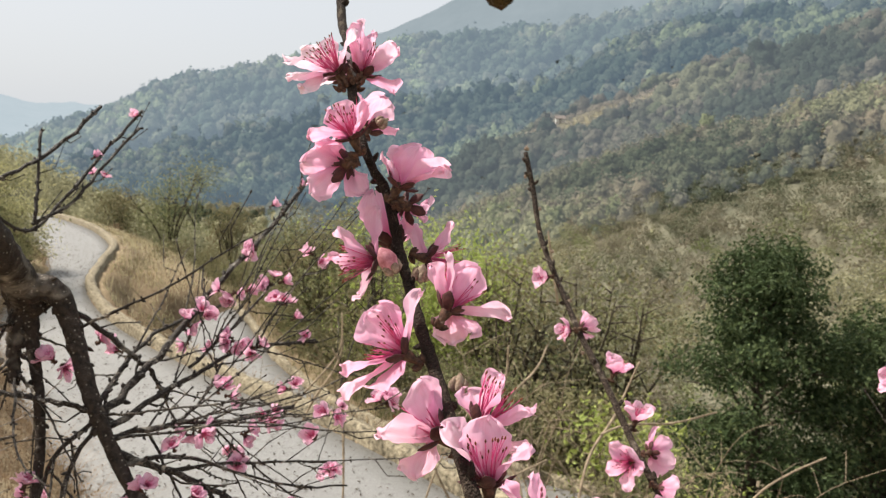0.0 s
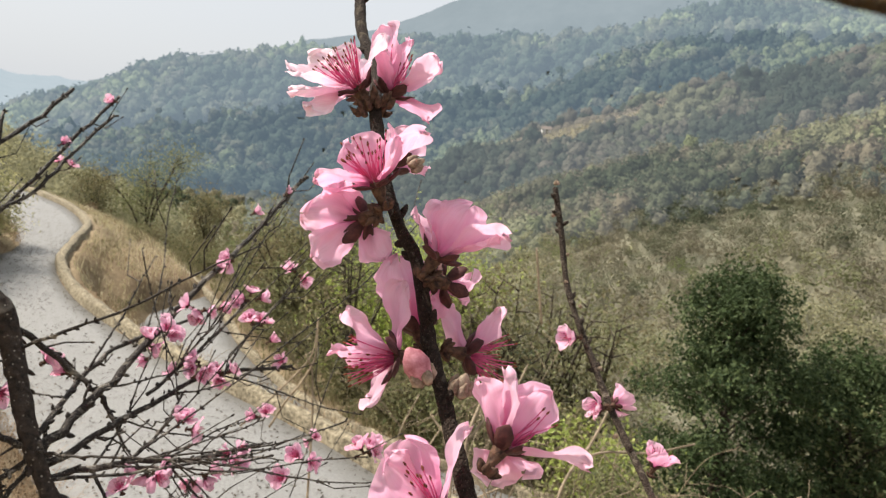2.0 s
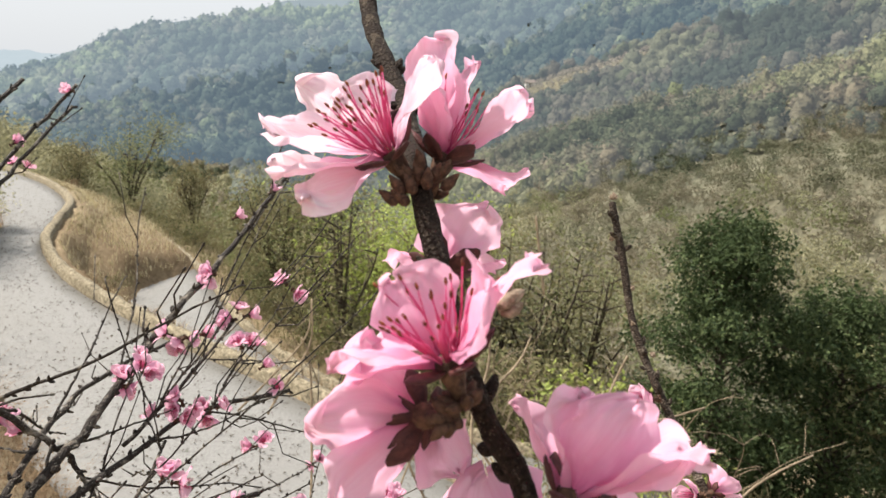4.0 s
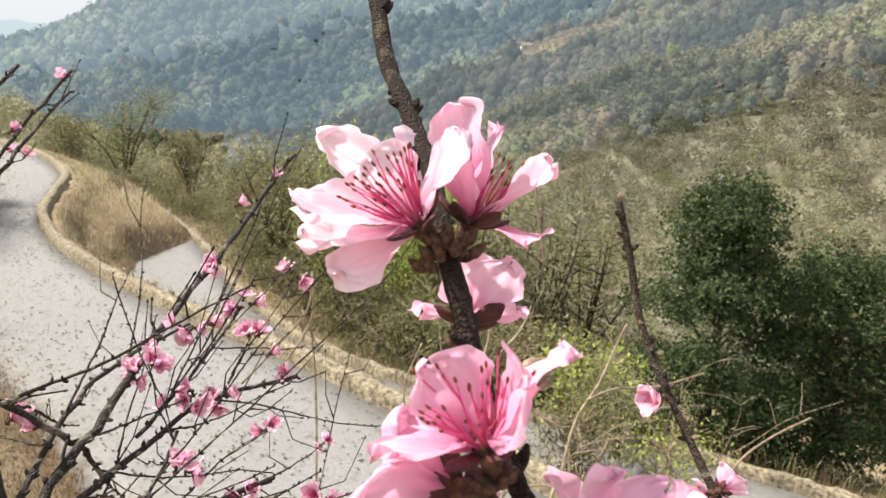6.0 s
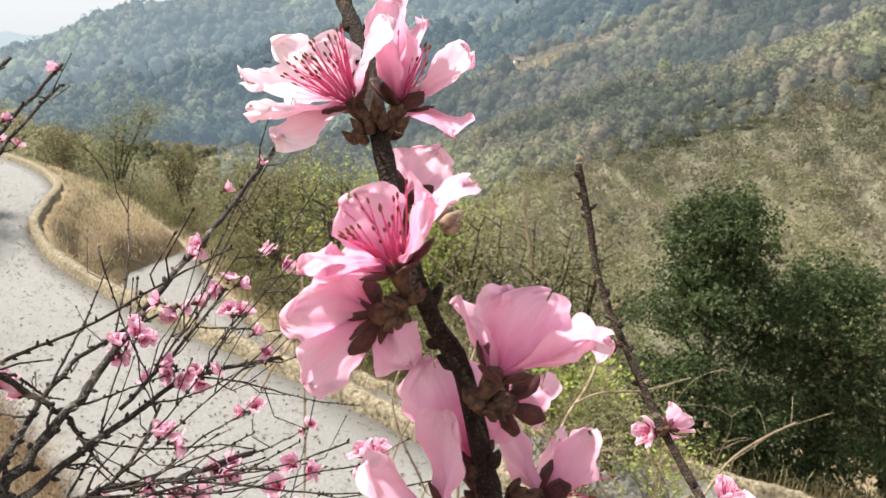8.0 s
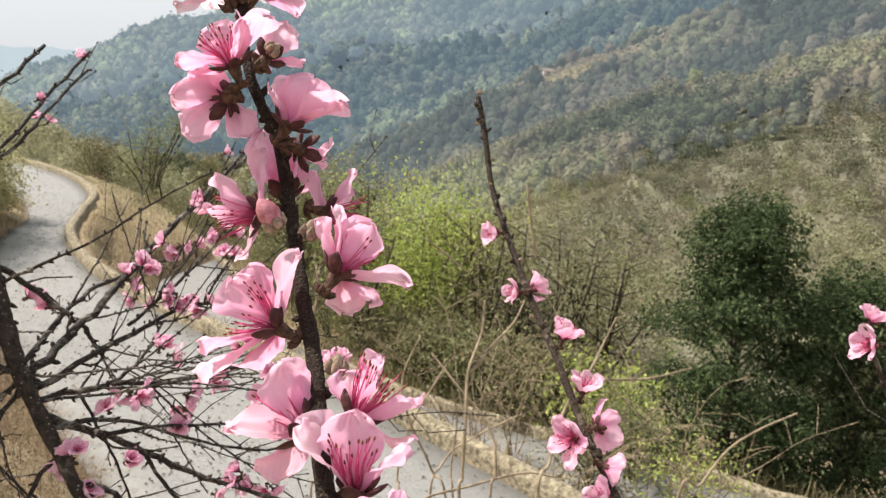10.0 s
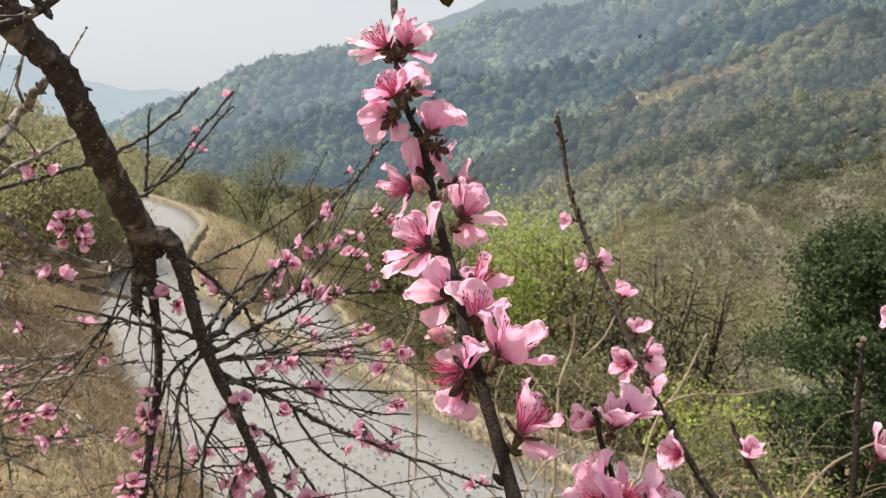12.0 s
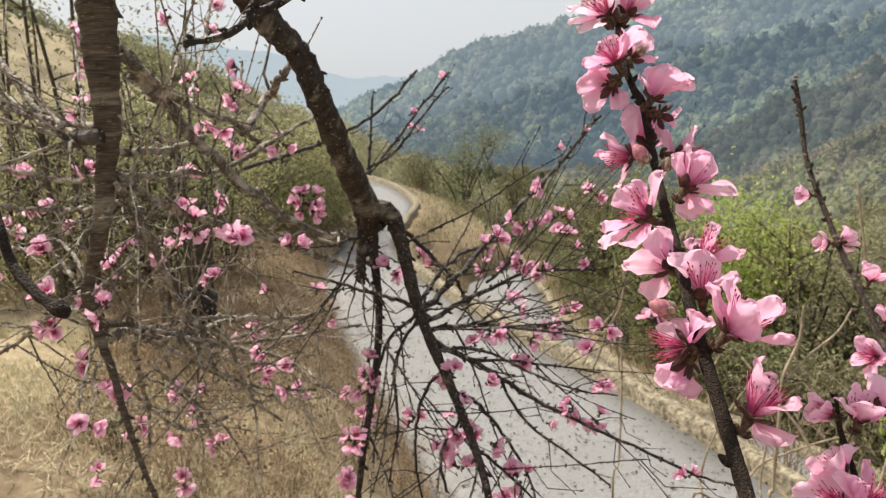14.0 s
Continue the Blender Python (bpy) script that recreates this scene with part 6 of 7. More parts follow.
branch("branch", [(-0.482, 0.321, 3.852, 0.0014), (-0.579, 0.372, 3.871, 0.0012), (-0.69, 0.421, 3.861, 0.0011), (-0.772, 0.426, 3.872, 0.0012)], material=LIT_TWIG, knobs=5)
branch("twig", [(-0.588, 0.626, 3.922, 0.0018), (-0.585, 0.642, 3.985, 0.0018), (-0.597, 0.674, 4.048, 0.0016)], material=LIT_TWIG, knobs=6)
branch("twig", [(-0.506, 0.471, 3.966, 0.0019), (-0.6, 0.589, 4.02, 0.0022), (-0.688, 0.713, 4.092, 0.0020), (-0.739, 0.794, 4.173, 0.0019)], material=LIT_TWIG, knobs=6)
branch("twig", [(-0.477, 0.426, 4.005, 0.0015), (-0.572, 0.544, 4.062, 0.0016), (-0.663, 0.664, 4.122, 0.0016), (-0.702, 0.724, 4.183, 0.0014)], material=LIT_TWIG, knobs=6)
branch("twig", [(-0.462, 0.311, 3.966, 0.0015), (-0.561, 0.399, 3.997, 0.0016), (-0.669, 0.486, 4.046, 0.0016), (-0.726, 0.533, 4.096, 0.0015)], material=LIT_TWIG, knobs=6)

# the fan of twigs below the fork
branch("branch", [(-0.321, 0.6, 3.757, 0.0042), (-0.308, 0.656, 3.776, 0.0037), (-0.295, 0.713, 3.802, 0.0034), (-0.283, 0.806, 3.837, 0.0033), (-0.26, 0.882, 3.874, 0.0029), (-0.237, 0.948, 3.916, 0.0027), (-0.206, 0.996, 3.962, 0.0025)], knobs=7)
branch("branch", [(-0.315, 0.601, 3.747, 0.0033), (-0.289, 0.661, 3.759, 0.0027), (-0.268, 0.718, 3.767, 0.0023), (-0.243, 0.776, 3.772, 0.0022), (-0.179, 0.849, 3.764, 0.0020)], knobs=7)
branch("branch", [(-0.312, 0.601, 3.741, 0.0030), (-0.268, 0.644, 3.739, 0.0024), (-0.227, 0.683, 3.728, 0.0022), (-0.178, 0.728, 3.726, 0.0023)], knobs=7)
branch("branch", [(-0.301, 0.593, 3.735, 0.0037), (-0.258, 0.618, 3.705, 0.0030), (-0.21, 0.633, 3.672, 0.0026), (-0.162, 0.648, 3.643, 0.0021), (-0.091, 0.673, 3.607, 0.0019), (-0.026, 0.696, 3.573, 0.0016), (0.021, 0.715, 3.558, 0.0012)], knobs=7)
branch("twig", [(-0.295, 0.593, 3.722, 0.0025), (-0.253, 0.623, 3.717, 0.0019), (-0.206, 0.66, 3.683, 0.0014), (-0.162, 0.696, 3.654, 0.0012), (-0.123, 0.733, 3.638, 0.0010)], knobs=7)
branch("twig", [(-0.267, 0.575, 3.687, 0.0025), (-0.242, 0.593, 3.664, 0.0021), (-0.212, 0.598, 3.626, 0.0018), (-0.187, 0.6, 3.583, 0.0014), (-0.179, 0.595, 3.547, 0.0011)], knobs=7)
branch("twig", [(-0.316, 0.604, 3.766, 0.0028), (-0.343, 0.594, 3.776, 0.0023), (-0.371, 0.593, 3.78, 0.0021), (-0.412, 0.588, 3.791, 0.0017), (-0.472, 0.584, 3.801, 0.0012)], knobs=7)
branch("twig", [(-0.32, 0.603, 3.769, 0.0026), (-0.334, 0.714, 3.788, 0.0024), (-0.333, 0.806, 3.792, 0.0020), (-0.3, 0.901, 3.795, 0.0015)], knobs=7)
branch("twig", [(-0.281, 0.585, 3.707, 0.0021), (-0.299, 0.569, 3.678, 0.0018), (-0.3, 0.549, 3.64, 0.0016), (-0.29, 0.532, 3.598, 0.0013), (-0.272, 0.519, 3.556, 0.0011)], knobs=7)
branch("twig", [(-0.321, 0.6, 3.757, 0.0021), (-0.346, 0.583, 3.733, 0.0019), (-0.36, 0.565, 3.684, 0.0014), (-0.371, 0.557, 3.672, 0.0012)], knobs=7)
branch("twig", [(-0.264, 0.615, 3.705, 0.0019), (-0.23, 0.651, 3.697, 0.0017), (-0.176, 0.696, 3.681, 0.0012), (-0.143, 0.73, 3.665, 0.0010)], knobs=7)
branch("twig", [(-0.234, 0.625, 3.689, 0.0019), (-0.202, 0.628, 3.638, 0.0016), (-0.16, 0.64, 3.603, 0.0014), (-0.112, 0.654, 3.564, 0.0012)], knobs=7)
branch("twig", [(-0.268, 0.643, 3.736, 0.0017), (-0.256, 0.685, 3.749, 0.0015), (-0.252, 0.726, 3.77, 0.0013)], knobs=7)
branch("twig", [(-0.253, 0.564, 3.661, 0.0020), (-0.27, 0.548, 3.626, 0.0018), (-0.258, 0.534, 3.59, 0.0015)], knobs=7)
branch("twig", [(-0.234, 0.556, 3.636, 0.0018), (-0.2, 0.565, 3.606, 0.0015), (-0.163, 0.564, 3.575, 0.0013)], knobs=7)
branch("twig", [(-0.28, 0.713, 3.771, 0.0018), (-0.257, 0.775, 3.795, 0.0016), (-0.234, 0.862, 3.83, 0.0014)], knobs=7)
branch("twig", [(-0.318, 0.601, 3.756, 0.0021), (-0.334, 0.572, 3.711, 0.0019), (-0.323, 0.553, 3.654, 0.0014), (-0.322, 0.527, 3.593, 0.0011)], knobs=7)
branch("twig", [(-0.363, 0.627, 3.86, 0.0029), (-0.326, 0.666, 3.807, 0.0025), (-0.304, 0.68, 3.777, 0.0020), (-0.29, 0.681, 3.75, 0.0015)], knobs=7)

# blossom on the branches
bloom((-0.363, 0.526, 3.631), (0.17, -0.06, -0.98), 0.57, 66)
bloom((-0.374, 0.533, 3.628), (-0.88, -0.16, 0.45), 0.67, 58)
bloom((-0.361, 0.521, 3.633), (-0.2, -0.34, -0.92), 0.75, 58)
bloom((-0.361, 0.526, 3.636), (0.35, -0.04, 0.94), 0.71, 58)
bloom((-0.365, 0.566, 3.683), (0.99, 0.06, -0.13), 0.60, 66)
bloom((-0.377, 0.562, 3.677), (0.18, -0.9, -0.39), 0.74, 35)
bloom((-0.368, 0.57, 3.687), (0.78, -0.07, 0.62), 0.67, 66)
bloom((-0.255, 0.647, 3.733), (-0.87, -0.48, -0.09), 0.61, 35)
bloom((-0.248, 0.662, 3.728), (0.99, 0.06, -0.1), 0.70, 58)
bloom((-0.242, 0.644, 3.732), (0.86, -0.44, -0.24), 0.69, 66)
bloom((-0.253, 0.653, 3.728), (-0.11, -0.49, -0.86), 0.68, 58)
bloom((-0.199, 0.7, 3.724), (0.97, -0.2, -0.13), 0.69, 48)
bloom((-0.193, 0.703, 3.719), (0.75, 0.49, -0.45), 0.63, 35)
bloom((-0.195, 0.714, 3.725), (0.75, -0.14, 0.65), 0.56, 58)
bloom((-0.266, 0.804, 3.827), (-0.1, -0.94, -0.34), 0.74, 35)
bloom((-0.264, 0.8, 3.828), (-0.41, -0.27, -0.87), 0.64, 48)
bloom((-0.26, 0.794, 3.832), (-0.65, -0.4, -0.65), 0.72, 58)
bloom((-0.251, 0.807, 3.831), (0.86, 0.45, 0.22), 0.75, 35)
bloom((-0.259, 0.798, 3.831), (1, -0.04, 0.03), 0.59, 35)
bloom((-0.273, 0.795, 3.834), (-0.89, -0.15, 0.43), 0.74, 58)
bloom((-0.235, 0.873, 3.834), (0.17, 0.02, 0.98), 0.61, 66)
bloom((-0.239, 0.858, 3.83), (-0.66, -0.69, 0.29), 0.65, 48)
bloom((-0.234, 0.856, 3.831), (-0.88, -0.4, 0.27), 0.60, 48)
bloom((-0.238, 0.855, 3.829), (-0.44, -0.9, 0.02), 0.63, 35)
bloom((-0.227, 0.874, 3.829), (0.95, 0.07, 0.31), 0.73, 35)
bloom((-0.259, 0.875, 3.87), (-0.52, -0.79, 0.31), 0.75, 48)
bloom((-0.264, 0.885, 3.866), (-0.32, -0.86, -0.39), 0.73, 48)
bloom((-0.219, 0.826, 3.815), (-0.21, -0.54, 0.82), 0.76, 35)
bloom((-0.211, 0.837, 3.811), (0.48, 0.42, 0.77), 0.64, 48)
bloom((-0.215, 0.84, 3.811), (0.25, -0.27, 0.93), 0.70, 66)
bloom((-0.269, 0.752, 3.779), (-0.79, -0.26, 0.56), 0.56, 48)
bloom((-0.249, 0.744, 3.78), (0.97, -0.07, 0.23), 0.72, 48)
bloom((-0.186, 0.841, 3.77), (-0.59, -0.61, 0.52), 0.63, 66)
bloom((-0.225, 0.776, 3.777), (0.8, 0.05, 0.6), 0.58, 58)
bloom((-0.234, 0.778, 3.775), (-0.42, -0.56, 0.72), 0.67, 35)
bloom((-0.232, 0.772, 3.772), (0.09, -0.93, -0.35), 0.66, 48)
bloom((-0.244, 0.697, 3.753), (0.24, 0.05, 0.97), 0.76, 35)
bloom((-0.239, 0.71, 3.743), (0.97, 0.22, -0.12), 0.77, 66)
bloom((-0.239, 0.697, 3.756), (0.63, -0.13, 0.77), 0.60, 58)
bloom((-0.21, 0.68, 3.718), (0.82, 0.16, 0.55), 0.64, 48)
bloom((-0.216, 0.685, 3.713), (0.74, -0.04, -0.67), 0.67, 35)
bloom((-0.265, 0.636, 3.718), (-0.13, -0.18, 0.97), 0.66, 66)
bloom((-0.256, 0.557, 3.645), (-0.83, -0.4, 0.4), 0.61, 48)
bloom((-0.242, 0.569, 3.642), (0.94, 0.11, 0.33), 0.63, 66)
bloom((-0.251, 0.571, 3.644), (0.23, 0.02, 0.97), 0.65, 66)
bloom((-0.254, 0.562, 3.641), (-0.32, -0.95, -0.05), 0.63, 66)
bloom((-0.222, 0.579, 3.63), (0.89, 0.4, -0.2), 0.75, 58)
bloom((-0.22, 0.576, 3.628), (0.67, -0.63, -0.4), 0.58, 48)
bloom((-0.193, 0.58, 3.589), (-0.13, -0.94, -0.3), 0.69, 35)
bloom((-0.192, 0.599, 3.591), (0.2, 0.35, 0.92), 0.68, 66)
bloom((-0.197, 0.578, 3.601), (-0.18, -0.53, 0.83), 0.77, 48)
bloom((-0.2, 0.59, 3.592), (-0.35, -0.38, 0.86), 0.73, 58)
bloom((-0.133, 0.69, 3.63), (0.47, 0.37, 0.8), 0.66, 48)
bloom((-0.138, 0.675, 3.628), (-0.17, -0.84, -0.51), 0.77, 66)
bloom((-0.149, 0.67, 3.631), (-0.77, -0.54, 0.33), 0.68, 58)
bloom((-0.135, 0.683, 3.622), (0.75, -0.39, -0.53), 0.64, 66)
bloom((-0.153, 0.723, 3.696), (-0.28, -0.62, 0.73), 0.77, 58)
bloom((-0.036, 0.683, 3.576), (-0.68, -0.22, 0.7), 0.61, 66)
bloom((-0.03, 0.687, 3.576), (0.63, 0.41, 0.66), 0.62, 35)
bloom((-0.492, 0.66, 3.859), (0.84, -0.23, -0.48), 0.76, 58)
bloom((-0.495, 0.663, 3.869), (0.89, 0.44, 0.12), 0.76, 35)
bloom((-0.504, 0.664, 3.868), (0.9, 0.21, -0.38), 0.75, 48)
bloom((-0.509, 0.664, 3.88), (0.09, -0.35, 0.93), 0.71, 58)
bloom((-0.508, 0.655, 3.881), (-0.23, -0.19, 0.95), 0.59, 58)
bloom((-0.5, 0.648, 3.871), (-0.52, -0.81, 0.28), 0.61, 66)
bloom((-0.509, 0.649, 3.873), (-0.86, -0.28, 0.42), 0.57, 35)
bloom((-0.501, 0.648, 3.861), (0.14, -0.86, -0.49), 0.58, 35)
bloom((-0.487, 0.658, 3.881), (0.55, 0.1, 0.83), 0.66, 48)
bloom((-0.587, 0.653, 4.013), (0.72, -0.1, 0.69), 0.70, 66)
bloom((-0.592, 0.644, 4.007), (-0.66, -0.43, -0.61), 0.66, 58)
bloom((-0.598, 0.649, 4.003), (-0.15, -0.82, -0.55), 0.57, 48)
bloom((-0.592, 0.646, 4.001), (0.08, -0.39, -0.92), 0.75, 58)
bloom((-0.585, 0.642, 4.011), (0.29, 0.23, 0.93), 0.58, 35)
bloom((-0.611, 0.677, 4.044), (-0.64, -0.29, 0.71), 0.58, 35)
bloom((-0.606, 0.67, 4.042), (-0.87, -0.4, 0.27), 0.60, 35)
bloom((-0.597, 0.663, 4.038), (-0.58, -0.59, -0.57), 0.67, 35)
bloom((-0.571, 0.61, 3.937), (0.96, -0.26, 0.03), 0.75, 35)
bloom((-0.565, 0.611, 3.937), (0.9, 0.41, 0.17), 0.72, 58)
bloom((-0.574, 0.611, 3.941), (0.42, 0.01, 0.91), 0.57, 66)
bloom((-0.72, 0.719, 3.957), (-0.74, -0.61, 0.29), 0.68, 58)
bloom((-0.714, 0.722, 3.965), (0.14, 0.31, 0.94), 0.56, 66)
bloom((-0.715, 0.727, 3.958), (0.8, 0.29, 0.53), 0.69, 66)
bloom((-0.718, 0.712, 3.95), (-0.33, -0.78, -0.54), 0.57, 58)
bloom((-0.735, 0.72, 4.029), (-0.5, -0.47, 0.73), 0.63, 48)
bloom((-0.74, 0.725, 4.03), (-0.63, -0.18, 0.75), 0.61, 66)
bloom((-0.717, 0.715, 4.031), (0.15, -0.07, 0.99), 0.60, 35)
bloom((-0.719, 0.713, 4.017), (0.41, -0.82, -0.4), 0.62, 48)
bloom((-0.73, 0.766, 4.098), (0.65, 0.47, 0.6), 0.71, 35)
bloom((-0.728, 0.764, 4.102), (-0, 0.16, 0.99), 0.68, 58)
bloom((-0.743, 0.794, 4.145), (0.14, -0.4, 0.91), 0.59, 48)
bloom((-0.731, 0.782, 4.139), (0.97, -0.21, 0.11), 0.76, 58)
bloom((-0.716, 0.524, 4.001), (-0.34, 0.16, 0.93), 0.60, 48)
bloom((-0.714, 0.514, 3.99), (-0.77, -0.59, -0.24), 0.65, 66)
bloom((-0.693, 0.517, 4), (0.37, 0.42, 0.83), 0.61, 48)
bloom((-0.723, 0.52, 3.988), (-0.42, -0.87, -0.26), 0.64, 35)
bloom((-0.706, 0.511, 3.926), (0.86, -0.14, 0.49), 0.60, 35)
bloom((-0.711, 0.516, 3.922), (0.92, 0.18, -0.35), 0.67, 35)
bloom((-0.706, 0.522, 3.927), (0.76, 0.49, 0.42), 0.77, 66)
bloom((-0.716, 0.514, 3.925), (-0.54, -0.73, -0.42), 0.72, 66)
bloom((-0.721, 0.525, 4.041), (0.32, 0.21, -0.93), 0.58, 48)
bloom((-0.71, 0.522, 4.043), (0.92, 0.11, 0.38), 0.69, 35)
bloom((-0.72, 0.532, 4.083), (0.03, -0.32, 0.95), 0.59, 35)
bloom((-0.713, 0.53, 4.079), (0.92, -0.29, -0.27), 0.67, 58)
bloom((-0.716, 0.759, 3.959), (0.82, -0.26, -0.52), 0.76, 58)
bloom((-0.718, 0.755, 3.959), (0.2, -0.67, -0.71), 0.64, 48)
bloom((-0.723, 0.743, 3.964), (-0.67, -0.68, 0.3), 0.60, 48)
bloom((-0.53, 0.661, 3.943), (0.71, 0.43, -0.56), 0.73, 35)
bloom((-0.539, 0.663, 3.949), (-0.3, 0.14, 0.95), 0.60, 35)
bloom((-0.534, 0.651, 3.942), (-0.05, -0.83, -0.55), 0.72, 35)
bloom((-0.702, 0.714, 3.862), (0.51, 0.59, 0.63), 0.67, 58)
bloom((-0.695, 0.709, 3.858), (0.98, 0.17, -0.08), 0.75, 58)
bloom((-0.7, 0.709, 3.854), (0.51, 0.09, -0.86), 0.71, 35)
bloom((-0.691, 0.653, 3.907), (0.9, 0.38, 0.23), 0.67, 66)
bloom((-0.689, 0.661, 3.904), (0.89, 0.43, -0.11), 0.60, 35)
bloom((-0.699, 0.659, 3.907), (-0.4, 0.09, 0.91), 0.58, 58)
bloom((-0.735, 0.723, 3.797), (-0.68, -0.62, 0.38), 0.68, 35)
bloom((-0.708, 0.531, 3.803), (-0.68, -0.24, 0.69), 0.70, 58)
bloom((-0.719, 0.529, 3.807), (-0.67, -0.33, 0.67), 0.66, 66)
bloom((-0.715, 0.478, 3.868), (0.81, -0.26, -0.52), 0.68, 48)
bloom((-0.737, 0.459, 3.887), (0.2, -0.72, -0.66), 0.71, 58)
bloom((-0.657, 0.723, 3.661), (0.82, -0.47, -0.32), 0.71, 66)
bloom((-0.662, 0.72, 3.666), (-0.68, -0.11, 0.73), 0.58, 48)
bloom((-0.656, 0.722, 3.667), (0.18, 0.33, 0.93), 0.58, 58)
bloom((-0.671, 0.681, 3.662), (0.8, 0.6, 0.01), 0.70, 48)
bloom((-0.672, 0.682, 3.659), (0.45, -0.35, -0.82), 0.61, 66)
bloom((-0.634, 0.788, 3.647), (0.82, 0.34, 0.46), 0.57, 48)
bloom((-0.646, 0.793, 3.642), (0.98, 0.19, -0), 0.71, 48)
bloom((-0.633, 0.786, 3.647), (0.92, 0.05, 0.38), 0.56, 58)
bloom((-0.703, 0.561, 3.712), (0.95, 0.2, -0.23), 0.68, 35)
bloom((-0.71, 0.562, 3.712), (-0.84, -0.47, -0.27), 0.57, 58)
bloom((-0.687, 0.523, 3.592), (0.95, 0.19, -0.25), 0.75, 66)
bloom((-0.7, 0.525, 3.584), (-0.4, -0.67, -0.63), 0.75, 35)
bloom((-0.687, 0.523, 3.597), (0.31, 0.05, 0.95), 0.58, 66)
bloom((-0.659, 0.553, 3.571), (-0.68, -0.74, 0.04), 0.69, 66)
bloom((-0.641, 0.544, 3.578), (0.13, -0.9, -0.42), 0.69, 48)
bloom((-0.62, 0.586, 3.552), (-0.53, -0.39, 0.75), 0.75, 66)
bloom((-0.62, 0.582, 3.546), (-0.45, -0.89, 0.02), 0.56, 66)
bloom((-0.62, 0.597, 3.548), (0.04, 0.16, 0.99), 0.59, 58)
bloom((-0.639, 0.539, 3.511), (0.84, -0.47, -0.26), 0.76, 66)
bloom((-0.642, 0.54, 3.521), (0.29, -0.29, 0.91), 0.72, 58)
bloom((-0.655, 0.584, 3.592), (-0.29, -0.62, 0.73), 0.57, 66)
bloom((-0.639, 0.574, 3.591), (0.28, -0.73, -0.63), 0.60, 35)
bloom((-0.57, 0.549, 3.791), (-0.94, -0.35, 0.06), 0.56, 48)
bloom((-0.567, 0.556, 3.792), (0.26, -0.24, 0.93), 0.68, 58)
bloom((-0.475, 0.631, 3.763), (0.14, 0.38, 0.92), 0.71, 48)
bloom((-0.457, 0.633, 3.731), (0.5, -0.58, -0.64), 0.60, 35)
bloom((-0.478, 0.559, 3.688), (0.62, -0.18, 0.77), 0.67, 58)
bloom((-0.477, 0.562, 3.662), (-0.34, -0.89, -0.31), 0.75, 58)
bloom((-0.564, 1.074, 3.943), (-0.48, -0.09, 0.87), 0.57, 58)
bloom((-0.563, 1.073, 3.968), (0.59, 0.55, 0.6), 0.71, 35)
bloom((-0.524, 1.147, 4.034), (-0.53, -0.79, 0.3), 0.69, 35)
bloom((-0.554, 1.082, 3.938), (0.56, -0.02, 0.83), 0.65, 66)
bloom((-0.345, 0.661, 3.811), (0.68, 0.48, 0.55), 0.66, 66)
bloom((-0.348, 0.669, 3.81), (0.49, 0.37, 0.79), 0.69, 58)
bloom((-0.371, 0.626, 3.804), (-0.73, -0.35, 0.58), 0.71, 35)
bloom((-0.364, 0.633, 3.796), (0.82, -0.51, -0.26), 0.71, 66)
bloom((-0.363, 0.618, 3.806), (-0.23, -0.47, 0.85), 0.68, 35)
bloom((-0.333, 0.678, 3.797), (-0.89, -0.2, 0.42), 0.66, 35)
bloom((-0.271, 0.583, 3.703), (-0.56, -0.07, 0.83), 0.72, 35)
bloom((-0.268, 0.585, 3.706), (0.45, -0.21, 0.87), 0.56, 66)
bloom((-0.279, 0.588, 3.695), (-0.47, -0.83, -0.29), 0.71, 48)
bloom((-0.237, 0.606, 3.688), (0.6, -0.18, 0.78), 0.60, 35)
bloom((-0.24, 0.611, 3.684), (0.84, -0.12, 0.53), 0.63, 48)
bloom((-0.375, 0.583, 3.704), (0.44, -0.1, 0.89), 0.64, 35)
bloom((-0.374, 0.58, 3.705), (0.2, 0.4, 0.9), 0.70, 66)
bloom((-0.261, 0.574, 3.671), (0.73, 0.21, 0.65), 0.76, 35)
bloom((-0.263, 0.564, 3.669), (-0.05, -0.44, -0.9), 0.56, 66)
bloom((-0.52, 0.597, 3.77), (-0.9, -0.33, 0.3), 0.63, 48)
bloom((-0.718, 0.676, 4.113), (-0.54, -0.83, -0.1), 0.62, 58)
bloom((-0.72, 0.679, 4.112), (-0.24, -0.9, -0.36), 0.68, 48)
bloom((-0.291, 0.741, 3.811), (-0.03, 0.08, 1), 0.72, 35)
bloom((-0.291, 0.744, 3.806), (0.93, 0.04, -0.36), 0.64, 58)
bloom((-0.199, 0.707, 3.726), (-0.57, -0.82, 0.08), 0.59, 66)
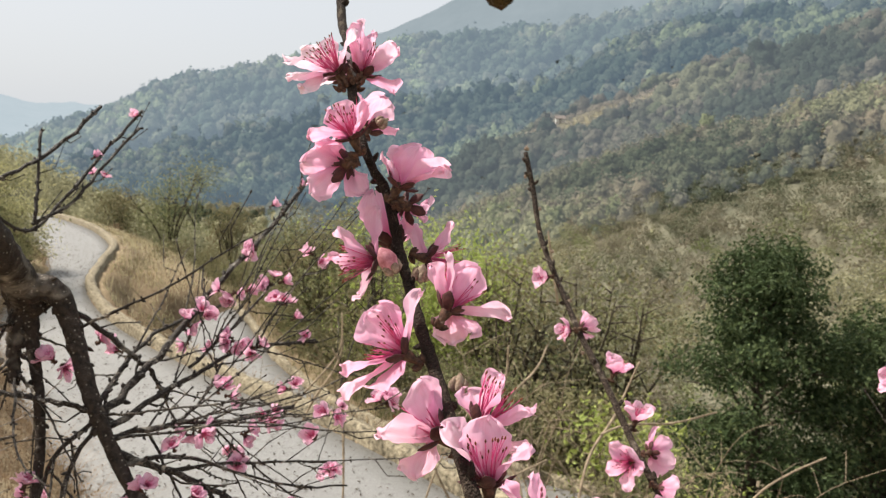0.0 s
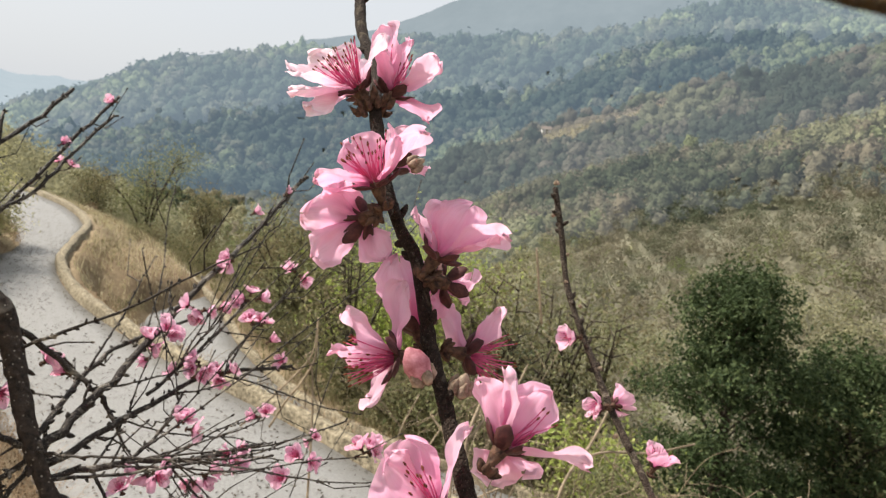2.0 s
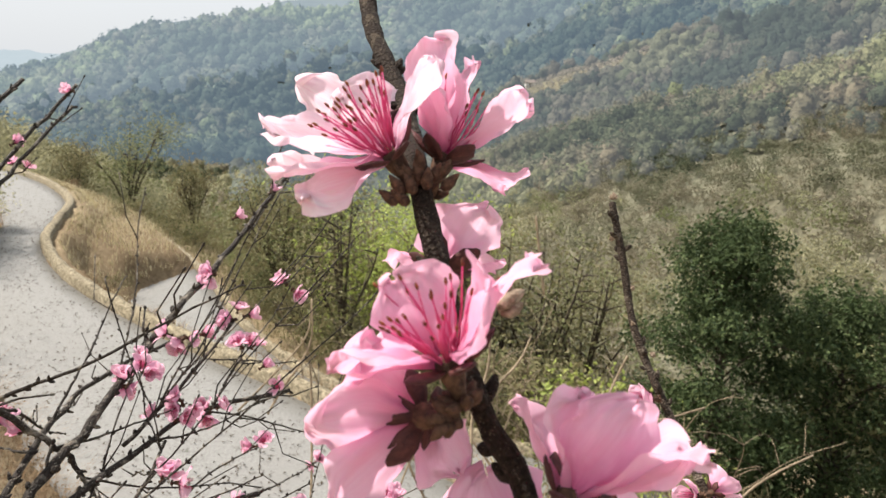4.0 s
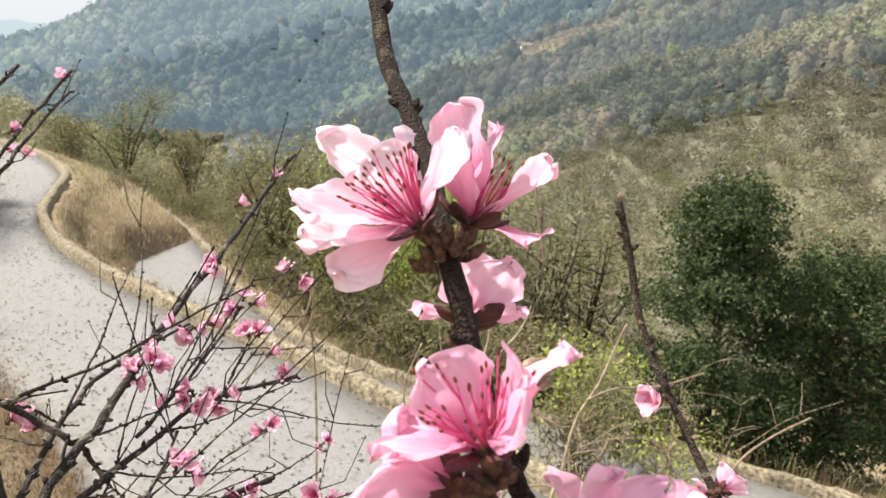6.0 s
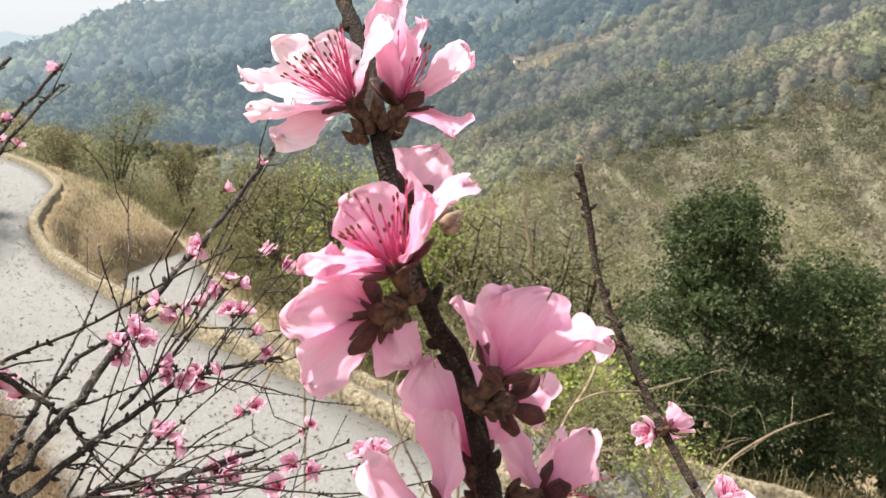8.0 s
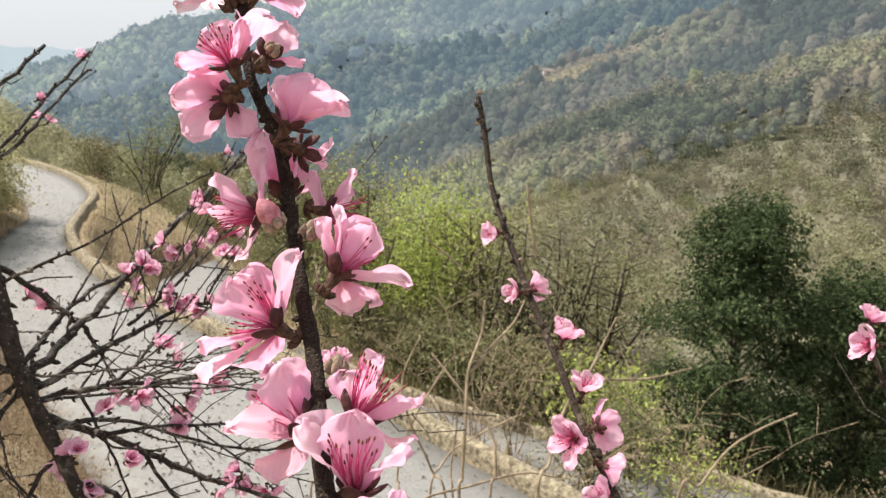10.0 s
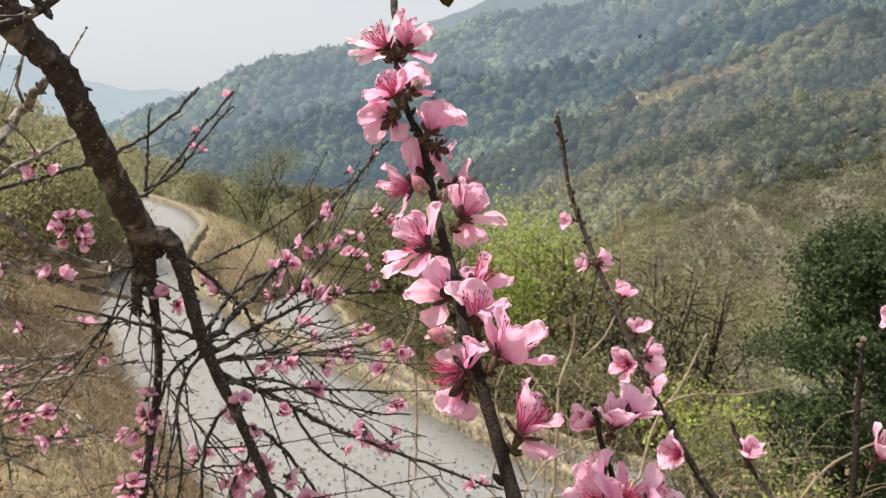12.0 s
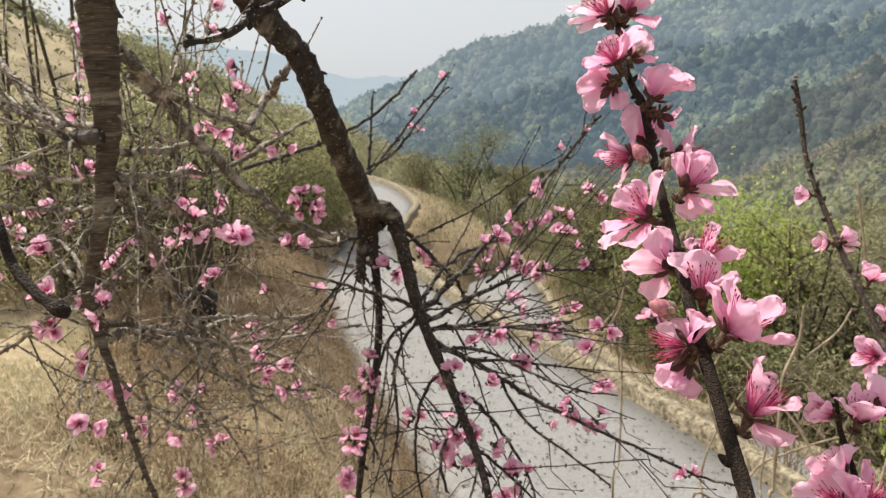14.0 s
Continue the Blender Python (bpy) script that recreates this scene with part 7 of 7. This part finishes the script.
bloom((-0.251, 0.92, 3.918), (0.82, 0.22, 0.52), 0.60, 30)
bloom((-0.226, 0.97, 3.939), (0.67, 0.09, 0.74), 0.60, 30)
bloom((-0.27, 0.863, 3.86), (0.61, 0.05, 0.79), 0.60, 30)
bloom((-0.2, 0.824, 3.796), (0.8, 0.2, 0.57), 0.60, 30)
bloom((-0.285, 0.767, 3.821), (-0.02, -0.28, 0.96), 0.60, 30)


def fine_twigs(n):
    """The thin spray that grows from the branches."""
    rnd = random.Random(9)
    old = [g for g in GROWN if g[0] in ("branch", "twig", "limb") and g[1][:, 0].max() < -0.12 and g[1][0][1] > 0.25 and g[1][:, 2].max() < 4.02 and g[1][:, 1].max() < 0.98]
    for _ in range(n):
        kind, path, rad = old[rnd.randrange(len(old))]
        i = rnd.randint(len(path) // 5, len(path) - 2)
        t = path[i + 1] - path[i]
        t = t / (np.linalg.norm(t) + 1e-9)
        side = np.cross(t, [rnd.uniform(-1, 1) for _ in range(3)])
        side /= np.linalg.norm(side) + 1e-9
        ln = rnd.uniform(0.07, 0.24)
        way = (side * 0.8 + t * rnd.uniform(0.2, 1.0) + np.array([0.1, 0.1, rnd.uniform(-0.3, 0.35)])) * ln / 4
        p = path[i].copy()
        r = min(rad[i] * 0.55, rnd.uniform(0.0009, 0.0017))
        rows = [(*p, r)]
        for k in range(4):
            p = p + way + np.array([rnd.uniform(-1, 1) for _ in range(3)]) * ln * 0.03
            way = way + np.array([0, 0, rnd.uniform(-0.05, 0.08)]) * ln * 0.5
            rows.append((*p, r * (1 - 0.16 * (k + 1))))
        # left sprays take the paler bark with sunlight painted in
        branch("twig", rows, 4, material=LIT_TWIG if path[i][0] < -0.42 else None)
        if rnd.random() < 0.3 and p[2] < 3.95:
            for _ in range(rnd.choice((1, 2, 3, 3, 4))):
                out = Vector((rnd.uniform(-1, 1), rnd.uniform(-1, 0.3), rnd.uniform(-0.4, 1))).normalized()
                bloom(tuple(Vector(p) + out * 0.006), tuple(out), rnd.uniform(0.5, 0.74), rnd.choice((35, 50, 62)))


fine_twigs(230)
